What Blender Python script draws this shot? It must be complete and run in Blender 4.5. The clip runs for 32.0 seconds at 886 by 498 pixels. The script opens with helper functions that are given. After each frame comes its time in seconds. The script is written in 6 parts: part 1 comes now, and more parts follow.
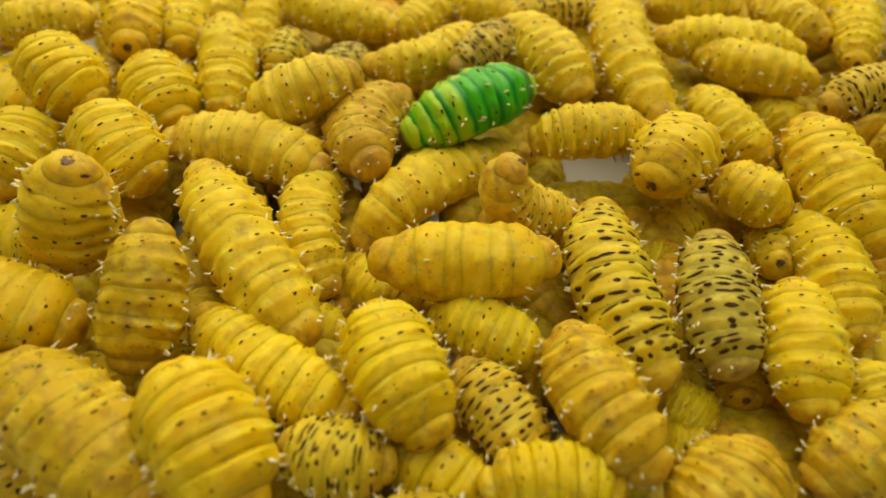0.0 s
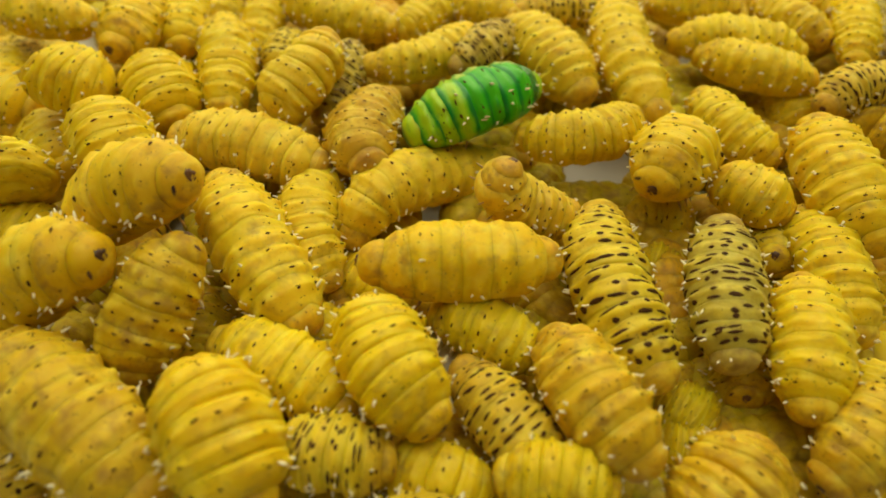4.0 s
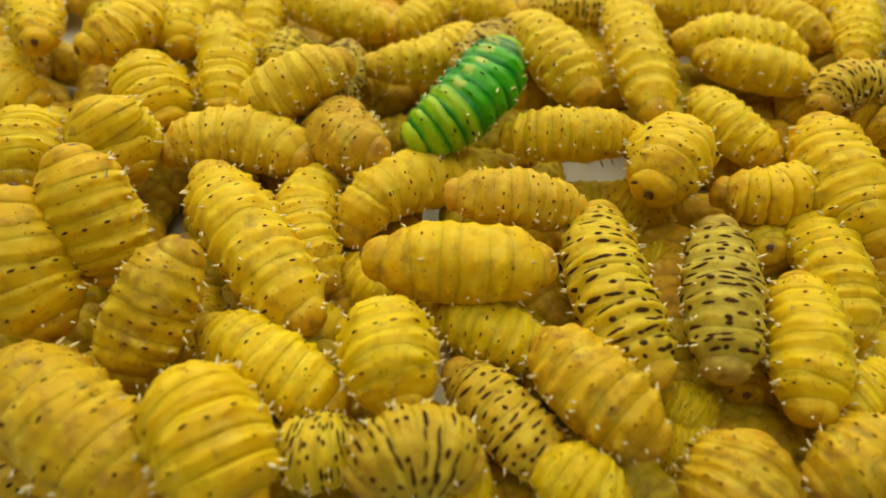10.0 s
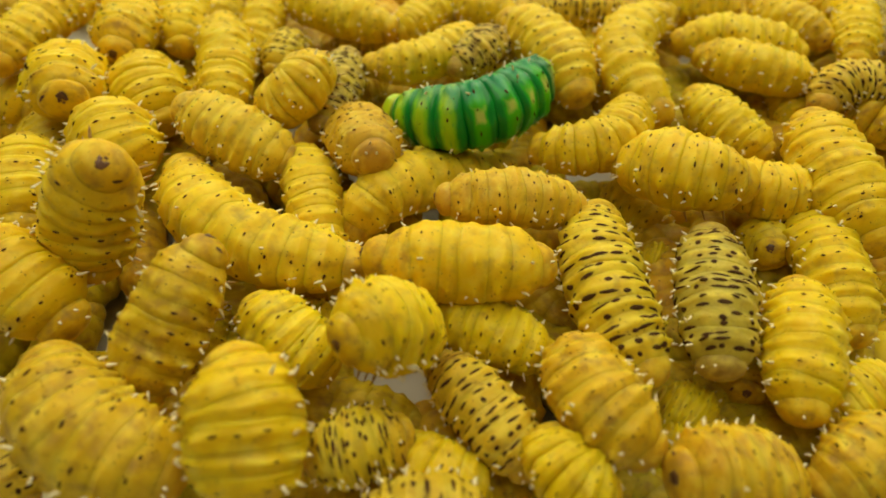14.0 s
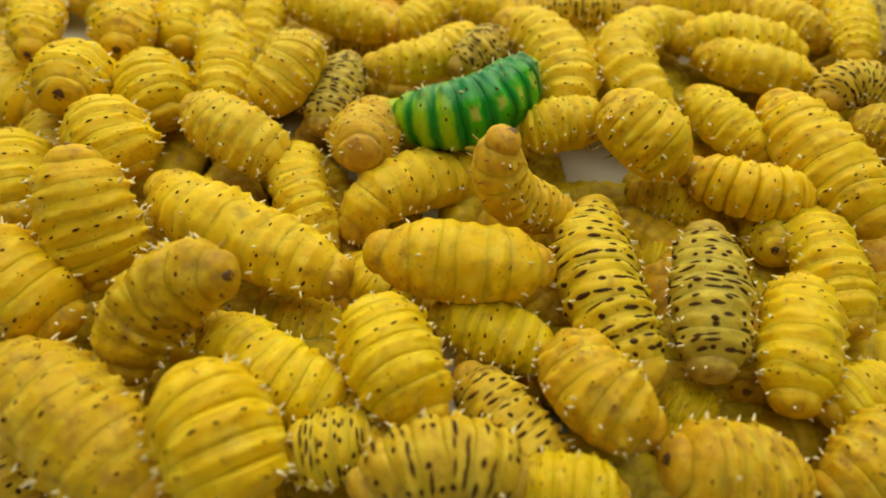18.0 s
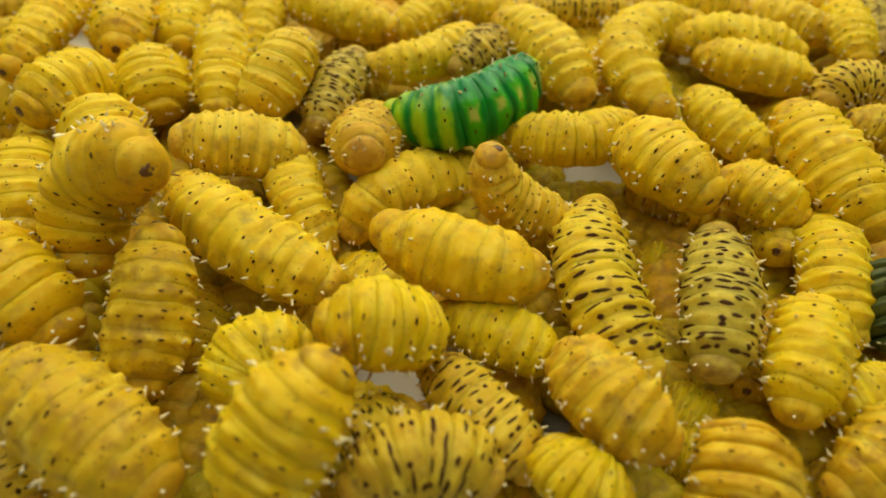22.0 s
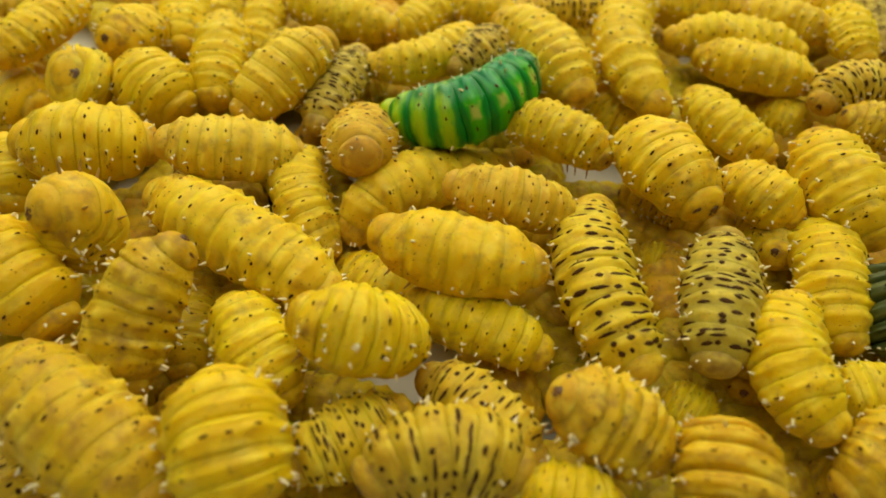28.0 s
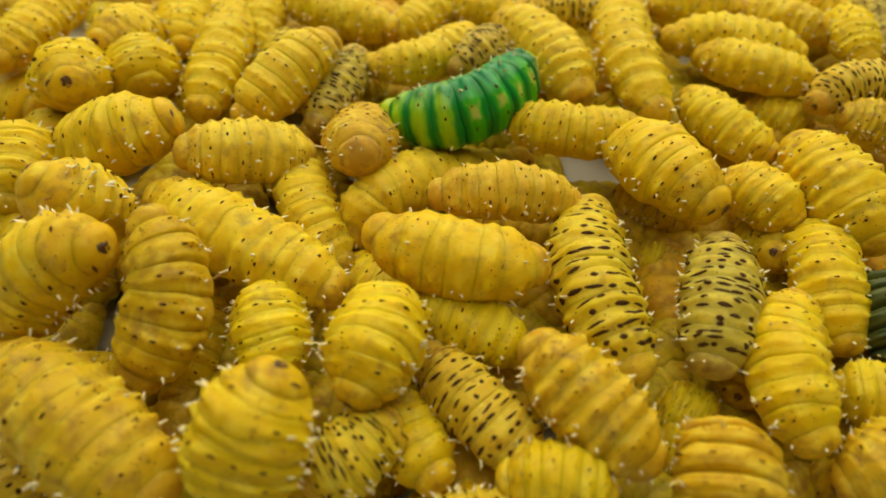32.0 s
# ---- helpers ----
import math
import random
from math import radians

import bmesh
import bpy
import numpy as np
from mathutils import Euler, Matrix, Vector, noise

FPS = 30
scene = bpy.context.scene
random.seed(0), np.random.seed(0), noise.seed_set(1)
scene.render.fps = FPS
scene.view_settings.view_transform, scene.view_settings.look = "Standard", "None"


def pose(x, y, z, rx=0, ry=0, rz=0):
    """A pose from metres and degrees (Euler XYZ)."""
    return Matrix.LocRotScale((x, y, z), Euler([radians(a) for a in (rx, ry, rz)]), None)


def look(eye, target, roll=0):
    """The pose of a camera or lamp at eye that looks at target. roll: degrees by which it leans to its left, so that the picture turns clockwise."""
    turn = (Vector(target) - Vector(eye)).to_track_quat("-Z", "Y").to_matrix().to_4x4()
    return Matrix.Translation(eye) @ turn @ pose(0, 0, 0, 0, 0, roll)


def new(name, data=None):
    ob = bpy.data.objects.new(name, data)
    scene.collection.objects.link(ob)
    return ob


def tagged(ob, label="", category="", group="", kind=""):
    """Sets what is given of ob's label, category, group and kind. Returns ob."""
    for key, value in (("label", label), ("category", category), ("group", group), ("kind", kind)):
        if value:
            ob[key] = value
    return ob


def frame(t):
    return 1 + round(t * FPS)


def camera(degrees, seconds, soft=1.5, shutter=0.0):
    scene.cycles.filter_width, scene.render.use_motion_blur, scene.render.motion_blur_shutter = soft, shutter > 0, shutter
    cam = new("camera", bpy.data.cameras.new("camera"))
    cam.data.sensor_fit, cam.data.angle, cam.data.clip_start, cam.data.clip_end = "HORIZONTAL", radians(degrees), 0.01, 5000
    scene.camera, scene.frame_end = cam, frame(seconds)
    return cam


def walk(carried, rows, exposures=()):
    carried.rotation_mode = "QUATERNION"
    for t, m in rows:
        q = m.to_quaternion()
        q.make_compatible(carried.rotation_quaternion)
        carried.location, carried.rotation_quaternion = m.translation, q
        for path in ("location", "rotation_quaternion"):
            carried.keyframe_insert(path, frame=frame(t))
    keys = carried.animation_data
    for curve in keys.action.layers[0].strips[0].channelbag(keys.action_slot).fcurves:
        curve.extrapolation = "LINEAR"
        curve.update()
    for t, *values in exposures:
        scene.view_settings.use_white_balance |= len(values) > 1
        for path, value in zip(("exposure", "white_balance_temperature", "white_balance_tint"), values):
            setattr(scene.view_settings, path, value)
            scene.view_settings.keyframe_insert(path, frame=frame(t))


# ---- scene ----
cam = camera(66, 32.0, soft=1.8)
cam.data.dof.use_dof, cam.data.dof.focus_distance, cam.data.dof.aperture_fstop = True, 0.120, 13.0
EYE = look((0.0, -0.0810, 0.1115), (0.0, 0.0, 0.015))
walk(cam, [(0.0, EYE), (32.0, EYE)])

# world and lights: a closed room with two added lamps, both out of view
world = bpy.data.worlds.new("room_air")
scene.world = world
world.use_nodes = True
world.node_tree.nodes["Background"].inputs[0].default_value = (1.0, 0.95, 0.88, 1)
world.node_tree.nodes["Background"].inputs[1].default_value = 0.2
# Added pendant panel over the table, placed to brighten the far side of the heap.
lamp = bpy.data.lights.new("added_far_light", "AREA")
lamp.shape, lamp.size, lamp.size_y, lamp.energy, lamp.color = "RECTANGLE", 1.1, 0.7, 5.7, (1.0, 0.93, 0.63)
# Assumed ceiling panel, added as broad fill for the bodies' darker sides.
top_lamp = bpy.data.lights.new("ceiling_fill_light", "AREA")
top_lamp.shape, top_lamp.size, top_lamp.size_y, top_lamp.energy, top_lamp.color = "RECTANGLE", 1.5, 1.5, 13.8, (1.0, 0.94, 0.66)
new("ceiling_fill_light", top_lamp).matrix_basis = pose(0.0, 0.1, 1.68)
new("added_far_light", lamp).matrix_basis = look((0.03, 0.46, 0.40), (0.02, 0.06, 0.0))
scene.view_settings.exposure = 0.0


# ---- materials
def material(name, roughness=0.5, base=(0.8, 0.8, 0.8)):
    m = bpy.data.materials.new(name)
    m.use_nodes = True
    n = m.node_tree.nodes
    b = n["Principled BSDF"]
    b.inputs["Roughness"].default_value = roughness
    b.inputs["Base Color"].default_value = (*base, 1)
    return m, n, m.node_tree.links, b


def mix(n, l, factor, a, b, blend="MIX"):
    node = n.new("ShaderNodeMix")
    node.data_type, node.blend_type = "RGBA", blend
    for socket, value in ((node.inputs[0], factor), (node.inputs[6], a), (node.inputs[7], b)):
        if isinstance(value, bpy.types.NodeSocket):
            l.new(value, socket)
        else:
            socket.default_value = value if isinstance(value, float) else (*value, 1)
    return node.outputs[2]


def ramp(n, l, source, low, high, top=1.0):
    node = n.new("ShaderNodeMapRange")
    node.inputs["From Min"].default_value, node.inputs["From Max"].default_value = low, high
    node.inputs["To Max"].default_value = top
    l.new(source, node.inputs["Value"])
    return node.outputs["Result"]


def grain(n, l, scale, detail=3.0, stretch=(1, 1, 1), shift=True, body=False):
    """Noise on the object's own coordinates, different on every piece; with body, on the coordinates that run
    through all segments of a caterpillar, different on every caterpillar."""
    co, mp, nz, info = (n.new("ShaderNode" + k) for k in ("Attribute" if body else "TexCoord", "Mapping", "TexNoise", "ObjectInfo"))
    mp.inputs["Scale"].default_value = stretch
    if body:
        co.attribute_name = "body"
    l.new(co.outputs["Vector" if body else "Object"], mp.inputs["Vector"])
    l.new(mp.outputs["Vector"], nz.inputs["Vector"])
    nz.inputs["Scale"].default_value, nz.inputs["Detail"].default_value = scale, detail
    if shift:
        nz.noise_dimensions = "4D"
        m = n.new("ShaderNodeMath")
        m.operation = "MULTIPLY"
        m.inputs[1].default_value = 60.0
        l.new(info.outputs["Alpha" if body else "Random"], m.inputs[0])
        l.new(m.outputs[0], nz.inputs["W"])
    return nz.outputs["Fac"]


def bump(n, l, b, height, strength, distance):
    node = n.new("ShaderNodeBump")
    node.inputs["Strength"].default_value, node.inputs["Distance"].default_value = strength, distance
    l.new(height, node.inputs["Height"])
    l.new(node.outputs["Normal"], b.inputs["Normal"])


def skin(name, blotch, dirt, speck, low, roughness=0.42):
    """Soft larval skin: the object's colour, ochre blotches, pale waxy streaks across the body, brown dirt, fine pepper specks and wrinkles."""
    m, n, l, b = material(name, roughness)
    info = n.new("ShaderNodeObjectInfo")
    c = info.outputs["Color"]
    c = mix(n, l, ramp(n, l, grain(n, l, 1.2, 3, body=True), 0.42, 0.70, 0.8), c, blotch, "MULTIPLY")
    c = mix(n, l, ramp(n, l, grain(n, l, 3.4, 4, (1.8, 1, 1), body=True), 0.48, 0.72, 0.5), c, (0.84, 0.72, 0.45), "MULTIPLY")
    c = mix(n, l, ramp(n, l, grain(n, l, 2.6, 5, body=True), 0.50, 0.72, 0.6), c, (0.86, 0.68, 0.075))
    c = mix(n, l, ramp(n, l, grain(n, l, 3.2, 6, body=True), low, low + 0.2, dirt), c, (0.24, 0.125, 0.03))
    c = mix(n, l, ramp(n, l, grain(n, l, 17.0, 2, body=True), 0.68, 0.72, speck), c, (0.05, 0.025, 0.012))
    l.new(c, b.inputs["Base Color"])
    b.inputs["Subsurface Weight"].default_value = 0.75
    b.inputs["Subsurface Radius"].default_value = (1.0, 0.8, 0.25)
    b.inputs["Subsurface Scale"].default_value = 0.0032
    rough = n.new("ShaderNodeMapRange")
    rough.inputs["From Min"].default_value, rough.inputs["From Max"].default_value = 0.3, 0.7
    rough.inputs["To Min"].default_value, rough.inputs["To Max"].default_value = 0.40, 0.68
    l.new(grain(n, l, 3.0, 4, body=True), rough.inputs["Value"])
    l.new(rough.outputs["Result"], b.inputs["Roughness"])
    b.inputs["Specular IOR Level"].default_value = 0.24
    fold, fine = grain(n, l, 2.6, 4, (2.0, 1, 1), body=True), grain(n, l, 10.0, 4, (1.6, 1, 1), body=True)
    both = n.new("ShaderNodeMath")
    both.operation, both.inputs[2].default_value = "MULTIPLY_ADD", 0.0
    both.inputs[1].default_value = 0.45
    l.new(fine, both.inputs[0])
    l.new(fold, both.inputs[2])
    bump(n, l, b, both.outputs[0], 0.16, 0.001)
    return m


SKIN = skin("larva_skin", (0.89, 0.84, 0.5), 0.45, 0.8, 0.53)
# Dirt on soiled bodies and ends; on buried ones its darkness stands for shade.
DUSTY_SHADED_SKIN = skin("dusty_shaded_larva_skin", (0.84, 0.78, 0.55), 0.6, 0.9, 0.48)


def green_skin(name, patched):
    """Green skin with yellow-green rings, a teal flank and, on some segments, one soft pale patch beside the back line."""
    m, n, l, b = material(name, 0.3)
    co, sep, info = n.new("ShaderNodeTexCoord"), n.new("ShaderNodeSeparateXYZ"), n.new("ShaderNodeObjectInfo")
    l.new(co.outputs["Object"], sep.inputs[0])

    def sums(source, factor, add, kind="MULTIPLY_ADD"):
        node = n.new("ShaderNodeMath")
        node.operation = kind
        for socket, value in zip(node.inputs, (source, factor, add)):
            if isinstance(value, bpy.types.NodeSocket):
                l.new(value, socket)
            else:
                socket.default_value = value
        return node.outputs[0]
    wavy = sums(grain(n, l, 2.2, 4), 0.8, -0.4)
    x, y, z = (sep.outputs[k] for k in "XYZ")
    ring = sums(sums(x, 0.0, 0.0, "ABSOLUTE"), 1.0, wavy)
    c = mix(n, l, ramp(n, l, ring, 0.62, 0.15, 0.15 if patched else 0.9), info.outputs["Color"], (0.40, 0.60, 0.008))
    flank = sums(sums(y, -1.0, sums(z, 0.15, 0.0)), 1.0, wavy)
    c = mix(n, l, ramp(n, l, flank, 0.62, 1.0, 0.8), c, (0.003, 0.24, 0.13))
    c = mix(n, l, ramp(n, l, grain(n, l, 3.5, 4), 0.58, 0.72, 0.5), c, (0.004, 0.28, 0.06))
    if patched:
        across = sums(sums(y, 1.0, 0.28), 0.0, 0.0, "ABSOLUTE")
        far = sums(sums(sums(across, 1.9, 0.0), sums(sums(x, 0.0, 0.0, "ABSOLUTE"), 1.25, 0.0), 0.0, "MAXIMUM"), 1.0, sums(wavy, 1.0, 0.0))
        c = mix(n, l, ramp(n, l, sums(far, 1.0, ramp(n, l, z, 0.3, 0.0, 1.0)), 0.46, 0.16, 0.85), c, (0.56, 0.62, 0.13))
    c = mix(n, l, ramp(n, l, sums(sums(x, 0.0, 0.0, "ABSOLUTE"), 1.0, sums(wavy, 0.3, 0.0)), 0.36, 0.52, 0.75), c, (0.003, 0.17, 0.03))
    b.inputs["Specular IOR Level"].default_value = 0.35
    l.new(c, b.inputs["Base Color"])
    b.inputs["Subsurface Weight"].default_value = 0.35
    b.inputs["Subsurface Radius"].default_value = (0.6, 1.0, 0.2)
    b.inputs["Subsurface Scale"].default_value = 0.0014
    bump(n, l, b, grain(n, l, 2.2, 4, (1.8, 1, 1)), 0.22, 0.001)
    return m


GREEN_SKIN = green_skin("green_larva_skin", False)
PATCHED_SKIN = green_skin("green_larva_skin_with_patch", True)


def simple(name, base, second, roughness, scale=6.0, relief=0.3, depth=0.0005, shift=True, gloss=0.5):
    m, n, l, b = material(name, roughness)
    b.inputs["Specular IOR Level"].default_value = gloss
    g = grain(n, l, scale, 5, shift=shift)
    l.new(mix(n, l, ramp(n, l, g, 0.3, 0.7), base, second), b.inputs["Base Color"])
    bump(n, l, b, g, relief, depth)
    return m


MARK = simple("dark_marking", (0.045, 0.020, 0.006), (0.09, 0.040, 0.010), 0.7, gloss=0.15)
FACE = simple("brown_head_capsule", (0.030, 0.012, 0.006), (0.20, 0.085, 0.03), 0.4, 5.0)
BRISTLE = simple("waxy_white_bristle", (0.92, 0.86, 0.66), (0.85, 0.74, 0.42), 0.4)
OLIVE_SKIN = simple("mottled_olive_skin", (0.022, 0.045, 0.008), (0.10, 0.12, 0.025), 0.5, 1.3, 0.2, 0.001)
LEG = simple("ochre_leg", (0.50, 0.30, 0.06), (0.25, 0.13, 0.03), 0.4)
PAPER = simple("white_paper", (0.78, 0.76, 0.72), (0.70, 0.67, 0.62), 0.7, 30.0, 0.2, 0.0004, False)
# Assumed pale paint, set bright so the unseen walls bounce fill onto the heap.
PLASTER = simple("assumed_pale_paint", (0.78, 0.76, 0.71), (0.72, 0.70, 0.65), 0.8, 3.0, 0.2, 0.002, False)
WOOD = simple("table_wood", (0.30, 0.18, 0.09), (0.18, 0.10, 0.05), 0.4, 8.0, 0.2, 0.001, False)
FLOOR = simple("floor_tile", (0.35, 0.33, 0.30), (0.28, 0.26, 0.24), 0.4, 5.0, 0.1, 0.001, False)


# ---- mesh helpers
def mesh(name, verts, faces, *materials):
    me = bpy.data.meshes.new(name)
    me.from_pydata(verts, [], faces)
    for m in materials:
        me.materials.append(m)
    me.shade_smooth()
    me.update()
    return me


def box(name, size, centre, m, bevel=0.0):
    bm = bmesh.new()
    bmesh.ops.create_cube(bm, size=1, matrix=Matrix.Translation(centre) @ Matrix.Diagonal((*size, 1)))
    if bevel:
        bmesh.ops.bevel(bm, geom=bm.edges[:], offset=bevel, segments=2, affect="EDGES")
    me = bpy.data.meshes.new(name)
    bm.to_mesh(me)
    bm.free()
    me.materials.append(m)
    return new(name, me)


def child(ob, parent):
    ob.parent = parent
    return ob


# ---- the room: table with a paper sheet, closed by assumed, unseen walls, floor and ceiling
def room():
    for name, size, at, m in (
        ("floor", (4.2, 4.2, 0.1), (0, 0, -0.80), FLOOR),
        ("ceiling", (4.2, 4.2, 0.1), (0, 0, 1.80), PLASTER),
        ("wall_north", (4.2, 0.1, 2.5), (0, 2.05, 0.5), PLASTER),
        ("wall_south", (4.2, 0.1, 2.5), (0, -2.05, 0.5), PLASTER),
        ("wall_east", (0.1, 4.0, 2.5), (2.05, 0, 0.5), PLASTER),
        ("wall_west", (0.1, 4.0, 2.5), (-2.05, 0, 0.5), PLASTER),
    ):
        tagged(box(name, size, at, m), kind="structure")
    table = tagged(new("table"), "plain brown wooden table under the caterpillar heap", "table")
    table.location = (0, 0.1, -0.75)
    child(box("tabletop", (1.2, 0.9, 0.03), (0, 0, 0.731), WOOD, 0.004), table)
    for sx in (-1, 1):
        for sy in (-1, 1):
            child(box("leg", (0.06, 0.06, 0.716), (sx * 0.53, sy * 0.38, 0.358), WOOD, 0.004), table)
    # a slightly wavy sheet of paper
    n, w, d = 40, 0.80, 0.66
    verts = [(w * (i / n - 0.5), d * (j / n - 0.5) + 0.1, 0.0006 * noise.noise((i * 0.3, j * 0.3, 0)) - 0.0012) for j in range(n + 1) for i in range(n + 1)]
    low = [(x, y, -0.0038) for x, y, z in verts]
    k = n + 1
    faces = [(j * k + i, j * k + i + 1, (j + 1) * k + i + 1, (j + 1) * k + i) for j in range(n) for i in range(n)]
    under = [tuple(a + k * k for a in reversed(f)) for f in faces]
    rim = [j for j in range(k)] + [j * k + n for j in range(1, k)] + [n * k + i for i in range(n - 1, -1, -1)] + [j * k for j in range(n - 1, 0, -1)]
    sides = [(a, a + k * k, b + k * k, b) for a, b in zip(rim, rim[1:] + rim[:1])]
    tagged(new("paper_sheet", mesh("paper_sheet", verts + low, faces + under + sides, PAPER)), "white paper sheet lying flat under the heap of caterpillars", "paper sheet")
    # Unseen housing for the added ceiling fill.
    panel = tagged(new("assumed_ceiling_light"), "assumed wide square white ceiling light for fill, out of view", "ceiling light")
    panel.location = (0.0, 0.1, 1.75)
    child(box("housing", (1.6, 1.6, 0.06), (0, 0, -0.03), PLASTER, 0.005), panel)
    # Housing and cords for the added lamp over the table, never in view.
    fixture = tagged(new("added_panel_lamp"), "added wide white panel lamp over the table, out of view", "pendant lamp")
    fixture.matrix_basis = look((0.0305, 0.4796, 0.4196), (0.02, 0.06, 0.0))
    child(box("housing", (1.14, 0.74, 0.05), (0, 0, 0.03), PLASTER, 0.006), fixture)
    for x in (-0.5, 0.5):
        cord = child(box("cord", (0.008, 0.008, 1.295), (0, 0, 0), MARK), fixture)
        cord.matrix_parent_inverse = fixture.matrix_basis.inverted()
        cord.matrix_basis = Matrix.Translation((0.031 + x, 0.505, 1.1025))


room()

# ---- caterpillars: a chain of head, ten body segments and tail
GIRTH = (0.52, 0.74, 0.87, 0.95, 0.99, 1.0, 1.0, 1.0, 0.98, 0.92, 0.80, 0.54)
HALF = 0.95


def girth(x, n):
    """The relative radius at element x of a body of n elements."""
    x = x * 11 / (n - 1)
    i = min(max(int(math.floor(x)), 0), 10)
    f = x - i
    return GIRTH[i] * (1 - f) + GIRTH[i + 1] * f


def surface(n, i, variant, u, a, lift=1.0):
    """A point of segment i: u along the body (forward positive), a round it from the back, in segment units.
    The soft groove between two segments has its bottom at u = 0.5, and beyond it the skin folds inwards under the neighbour."""
    s, sa, ca = i - u, math.sin(a), math.cos(a)
    if i in (0, n - 1):
        w = (u if i == 0 else -u) + 0.25
        r = girth(i, n) * 1.10 * max(0.0, 1 - abs(w / 0.96) ** 2.3) ** 0.48
        r *= 1 + 0.07 * noise.noise((u * 2, sa * 1.5, ca * 1.5 + i + 7 * variant))
        for k, at in enumerate((0.12, 0.40, 0.62)):
            r *= 1 - 0.035 * math.exp(-((w - at + 0.05 * math.sin(2 * a + k + variant)) / 0.055) ** 2)
    else:
        e = abs(u)
        deep = 0.046 + 0.010 * ca + 0.035 * noise.noise((round(s + 0.5) * 2.3, sa * 1.3 + variant * 2.7, ca * 1.3))
        shallow = 0.6 if n < 9 else 0.8 if n < 11 else 1.0
        deep *= shallow
        if e < 0.5:
            p = 1 - deep * (0.5 - 0.5 * math.cos(2 * math.pi * e)) ** 1.1
        else:
            p = 1 - deep - 1.15 * (e - 0.5) ** 2
        r = girth(s, n) * p
        # secondary folds that fade in and out round the ring
        for k, (at, wide, most) in enumerate(((-0.18, 0.085, 0.014), (0.20, 0.075, 0.011))):
            fade = 0.3 + 1.1 * noise.noise((i * 1.7 + k * 4.2, sa * 1.1 + variant * 3.3, ca * 1.1))
            r *= 1 - most * shallow * max(0.0, fade) * math.exp(-((u - at + 0.05 * math.sin(2 * a + i + k + variant)) / wide) ** 2)
        for t, high in ((-1.32, 0.10), (-0.6, 0.045), (0.6, 0.045), (1.32, 0.10)) if variant < 3 else ((-1.2, 0.13), (-0.45, 0.09), (0.45, 0.09), (1.2, 0.13)):
            r *= 1 + high * (1.3 if i < 3 or i > n - 4 else 1) * math.exp(-((a - t) / (0.15 if variant < 3 else 0.24)) ** 2 - ((u - 0.03) / (0.19 if variant < 3 else 0.3)) ** 2)
        r *= 1 + 0.085 * noise.noise((s * 0.55, sa * 1.2 + variant * 5.3, ca * 1.2))
        r *= 1 + 0.045 * shallow * noise.noise((s * 1.3, sa * 2.4, ca * 2.4 + variant * 3))
        r *= 1 + 0.009 * noise.noise((s * 5.0, sa * 3.2, ca * 3.2 + variant * 3))
    flat = 0.93 if ca > 0 else 0.84
    sway = 0.16 * noise.noise((s * 0.9, sa * 0.9 + variant * 4.1, ca * 0.9)) * (1 if 0 < i < n - 1 else 0.3)
    return (u + sway, r * lift * sa, r * lift * flat * ca)


def wrapped(a):
    return (a + math.pi) % (2 * math.pi) - math.pi


def segment_mesh(count, i, variant, m, rings=23, n=44):
    shift = -0.25 if i == 0 else 0.25 if i == count - 1 else 0.0
    us = [shift - 0.99 * 0.96 * math.cos(math.pi * (k + 0.5) / rings) for k in range(rings)]
    if not shift:
        us = [HALF * (0.66 * f + 0.34 * f ** 3) for f in (2 * k / (rings - 1) - 1 for k in range(rings))]
    verts = [surface(count, i, variant, u, wrapped(2 * math.pi * j / n)) for u in us for j in range(n)]
    faces = [(k * n + j, (k + 1) * n + j, (k + 1) * n + (j + 1) % n, k * n + (j + 1) % n) for k in range(rings - 1) for j in range(n)]
    faces += [tuple(range(n)), tuple(reversed(range((rings - 1) * n, rings * n)))]
    me = mesh("segment", verts, faces, m)
    flow = me.attributes.new("body", "FLOAT_VECTOR", "POINT")
    flow.data.foreach_set("vector", [c for v, k in zip(verts, range(len(verts))) for c in ((i - us[k // n]) * 0.45, v[1], v[2])])
    return me


def marks_mesh(n, i, variant, spots, m):
    """Lens-shaped pigment marks that lie on the skin: spots of (u, a, half width along, half width round, slant)."""
    verts, faces = [], []
    for u0, a0, du, da, slant in spots:
        base, k = len(verts), 10
        verts.append(surface(n, i, variant, u0, a0, 1.022))
        for ring in (0.6, 1.0):
            for j in range(k):
                w = 2 * math.pi * j / k
                ca, sa = math.cos(w), math.sin(w)
                wob = 1 + 0.28 * noise.noise((u0 * 9 + ca, a0 * 5 + sa, variant + i))
                a = a0 + ring * da * ca * wob
                u = u0 + ring * du * sa * wob * (1 - 0.35 * abs(ca)) + slant * ring * da * ca
                verts.append(surface(n, i, variant, u, a, 1.019 if ring < 0.9 else 0.996))
        for j in range(k):
            p = (j + 1) % k
            faces.append((base, base + 1 + p, base + 1 + j))
            faces.append((base + 1 + j, base + 1 + p, base + 1 + k + p, base + 1 + k + j))
    return mesh("marks", verts, faces, m)


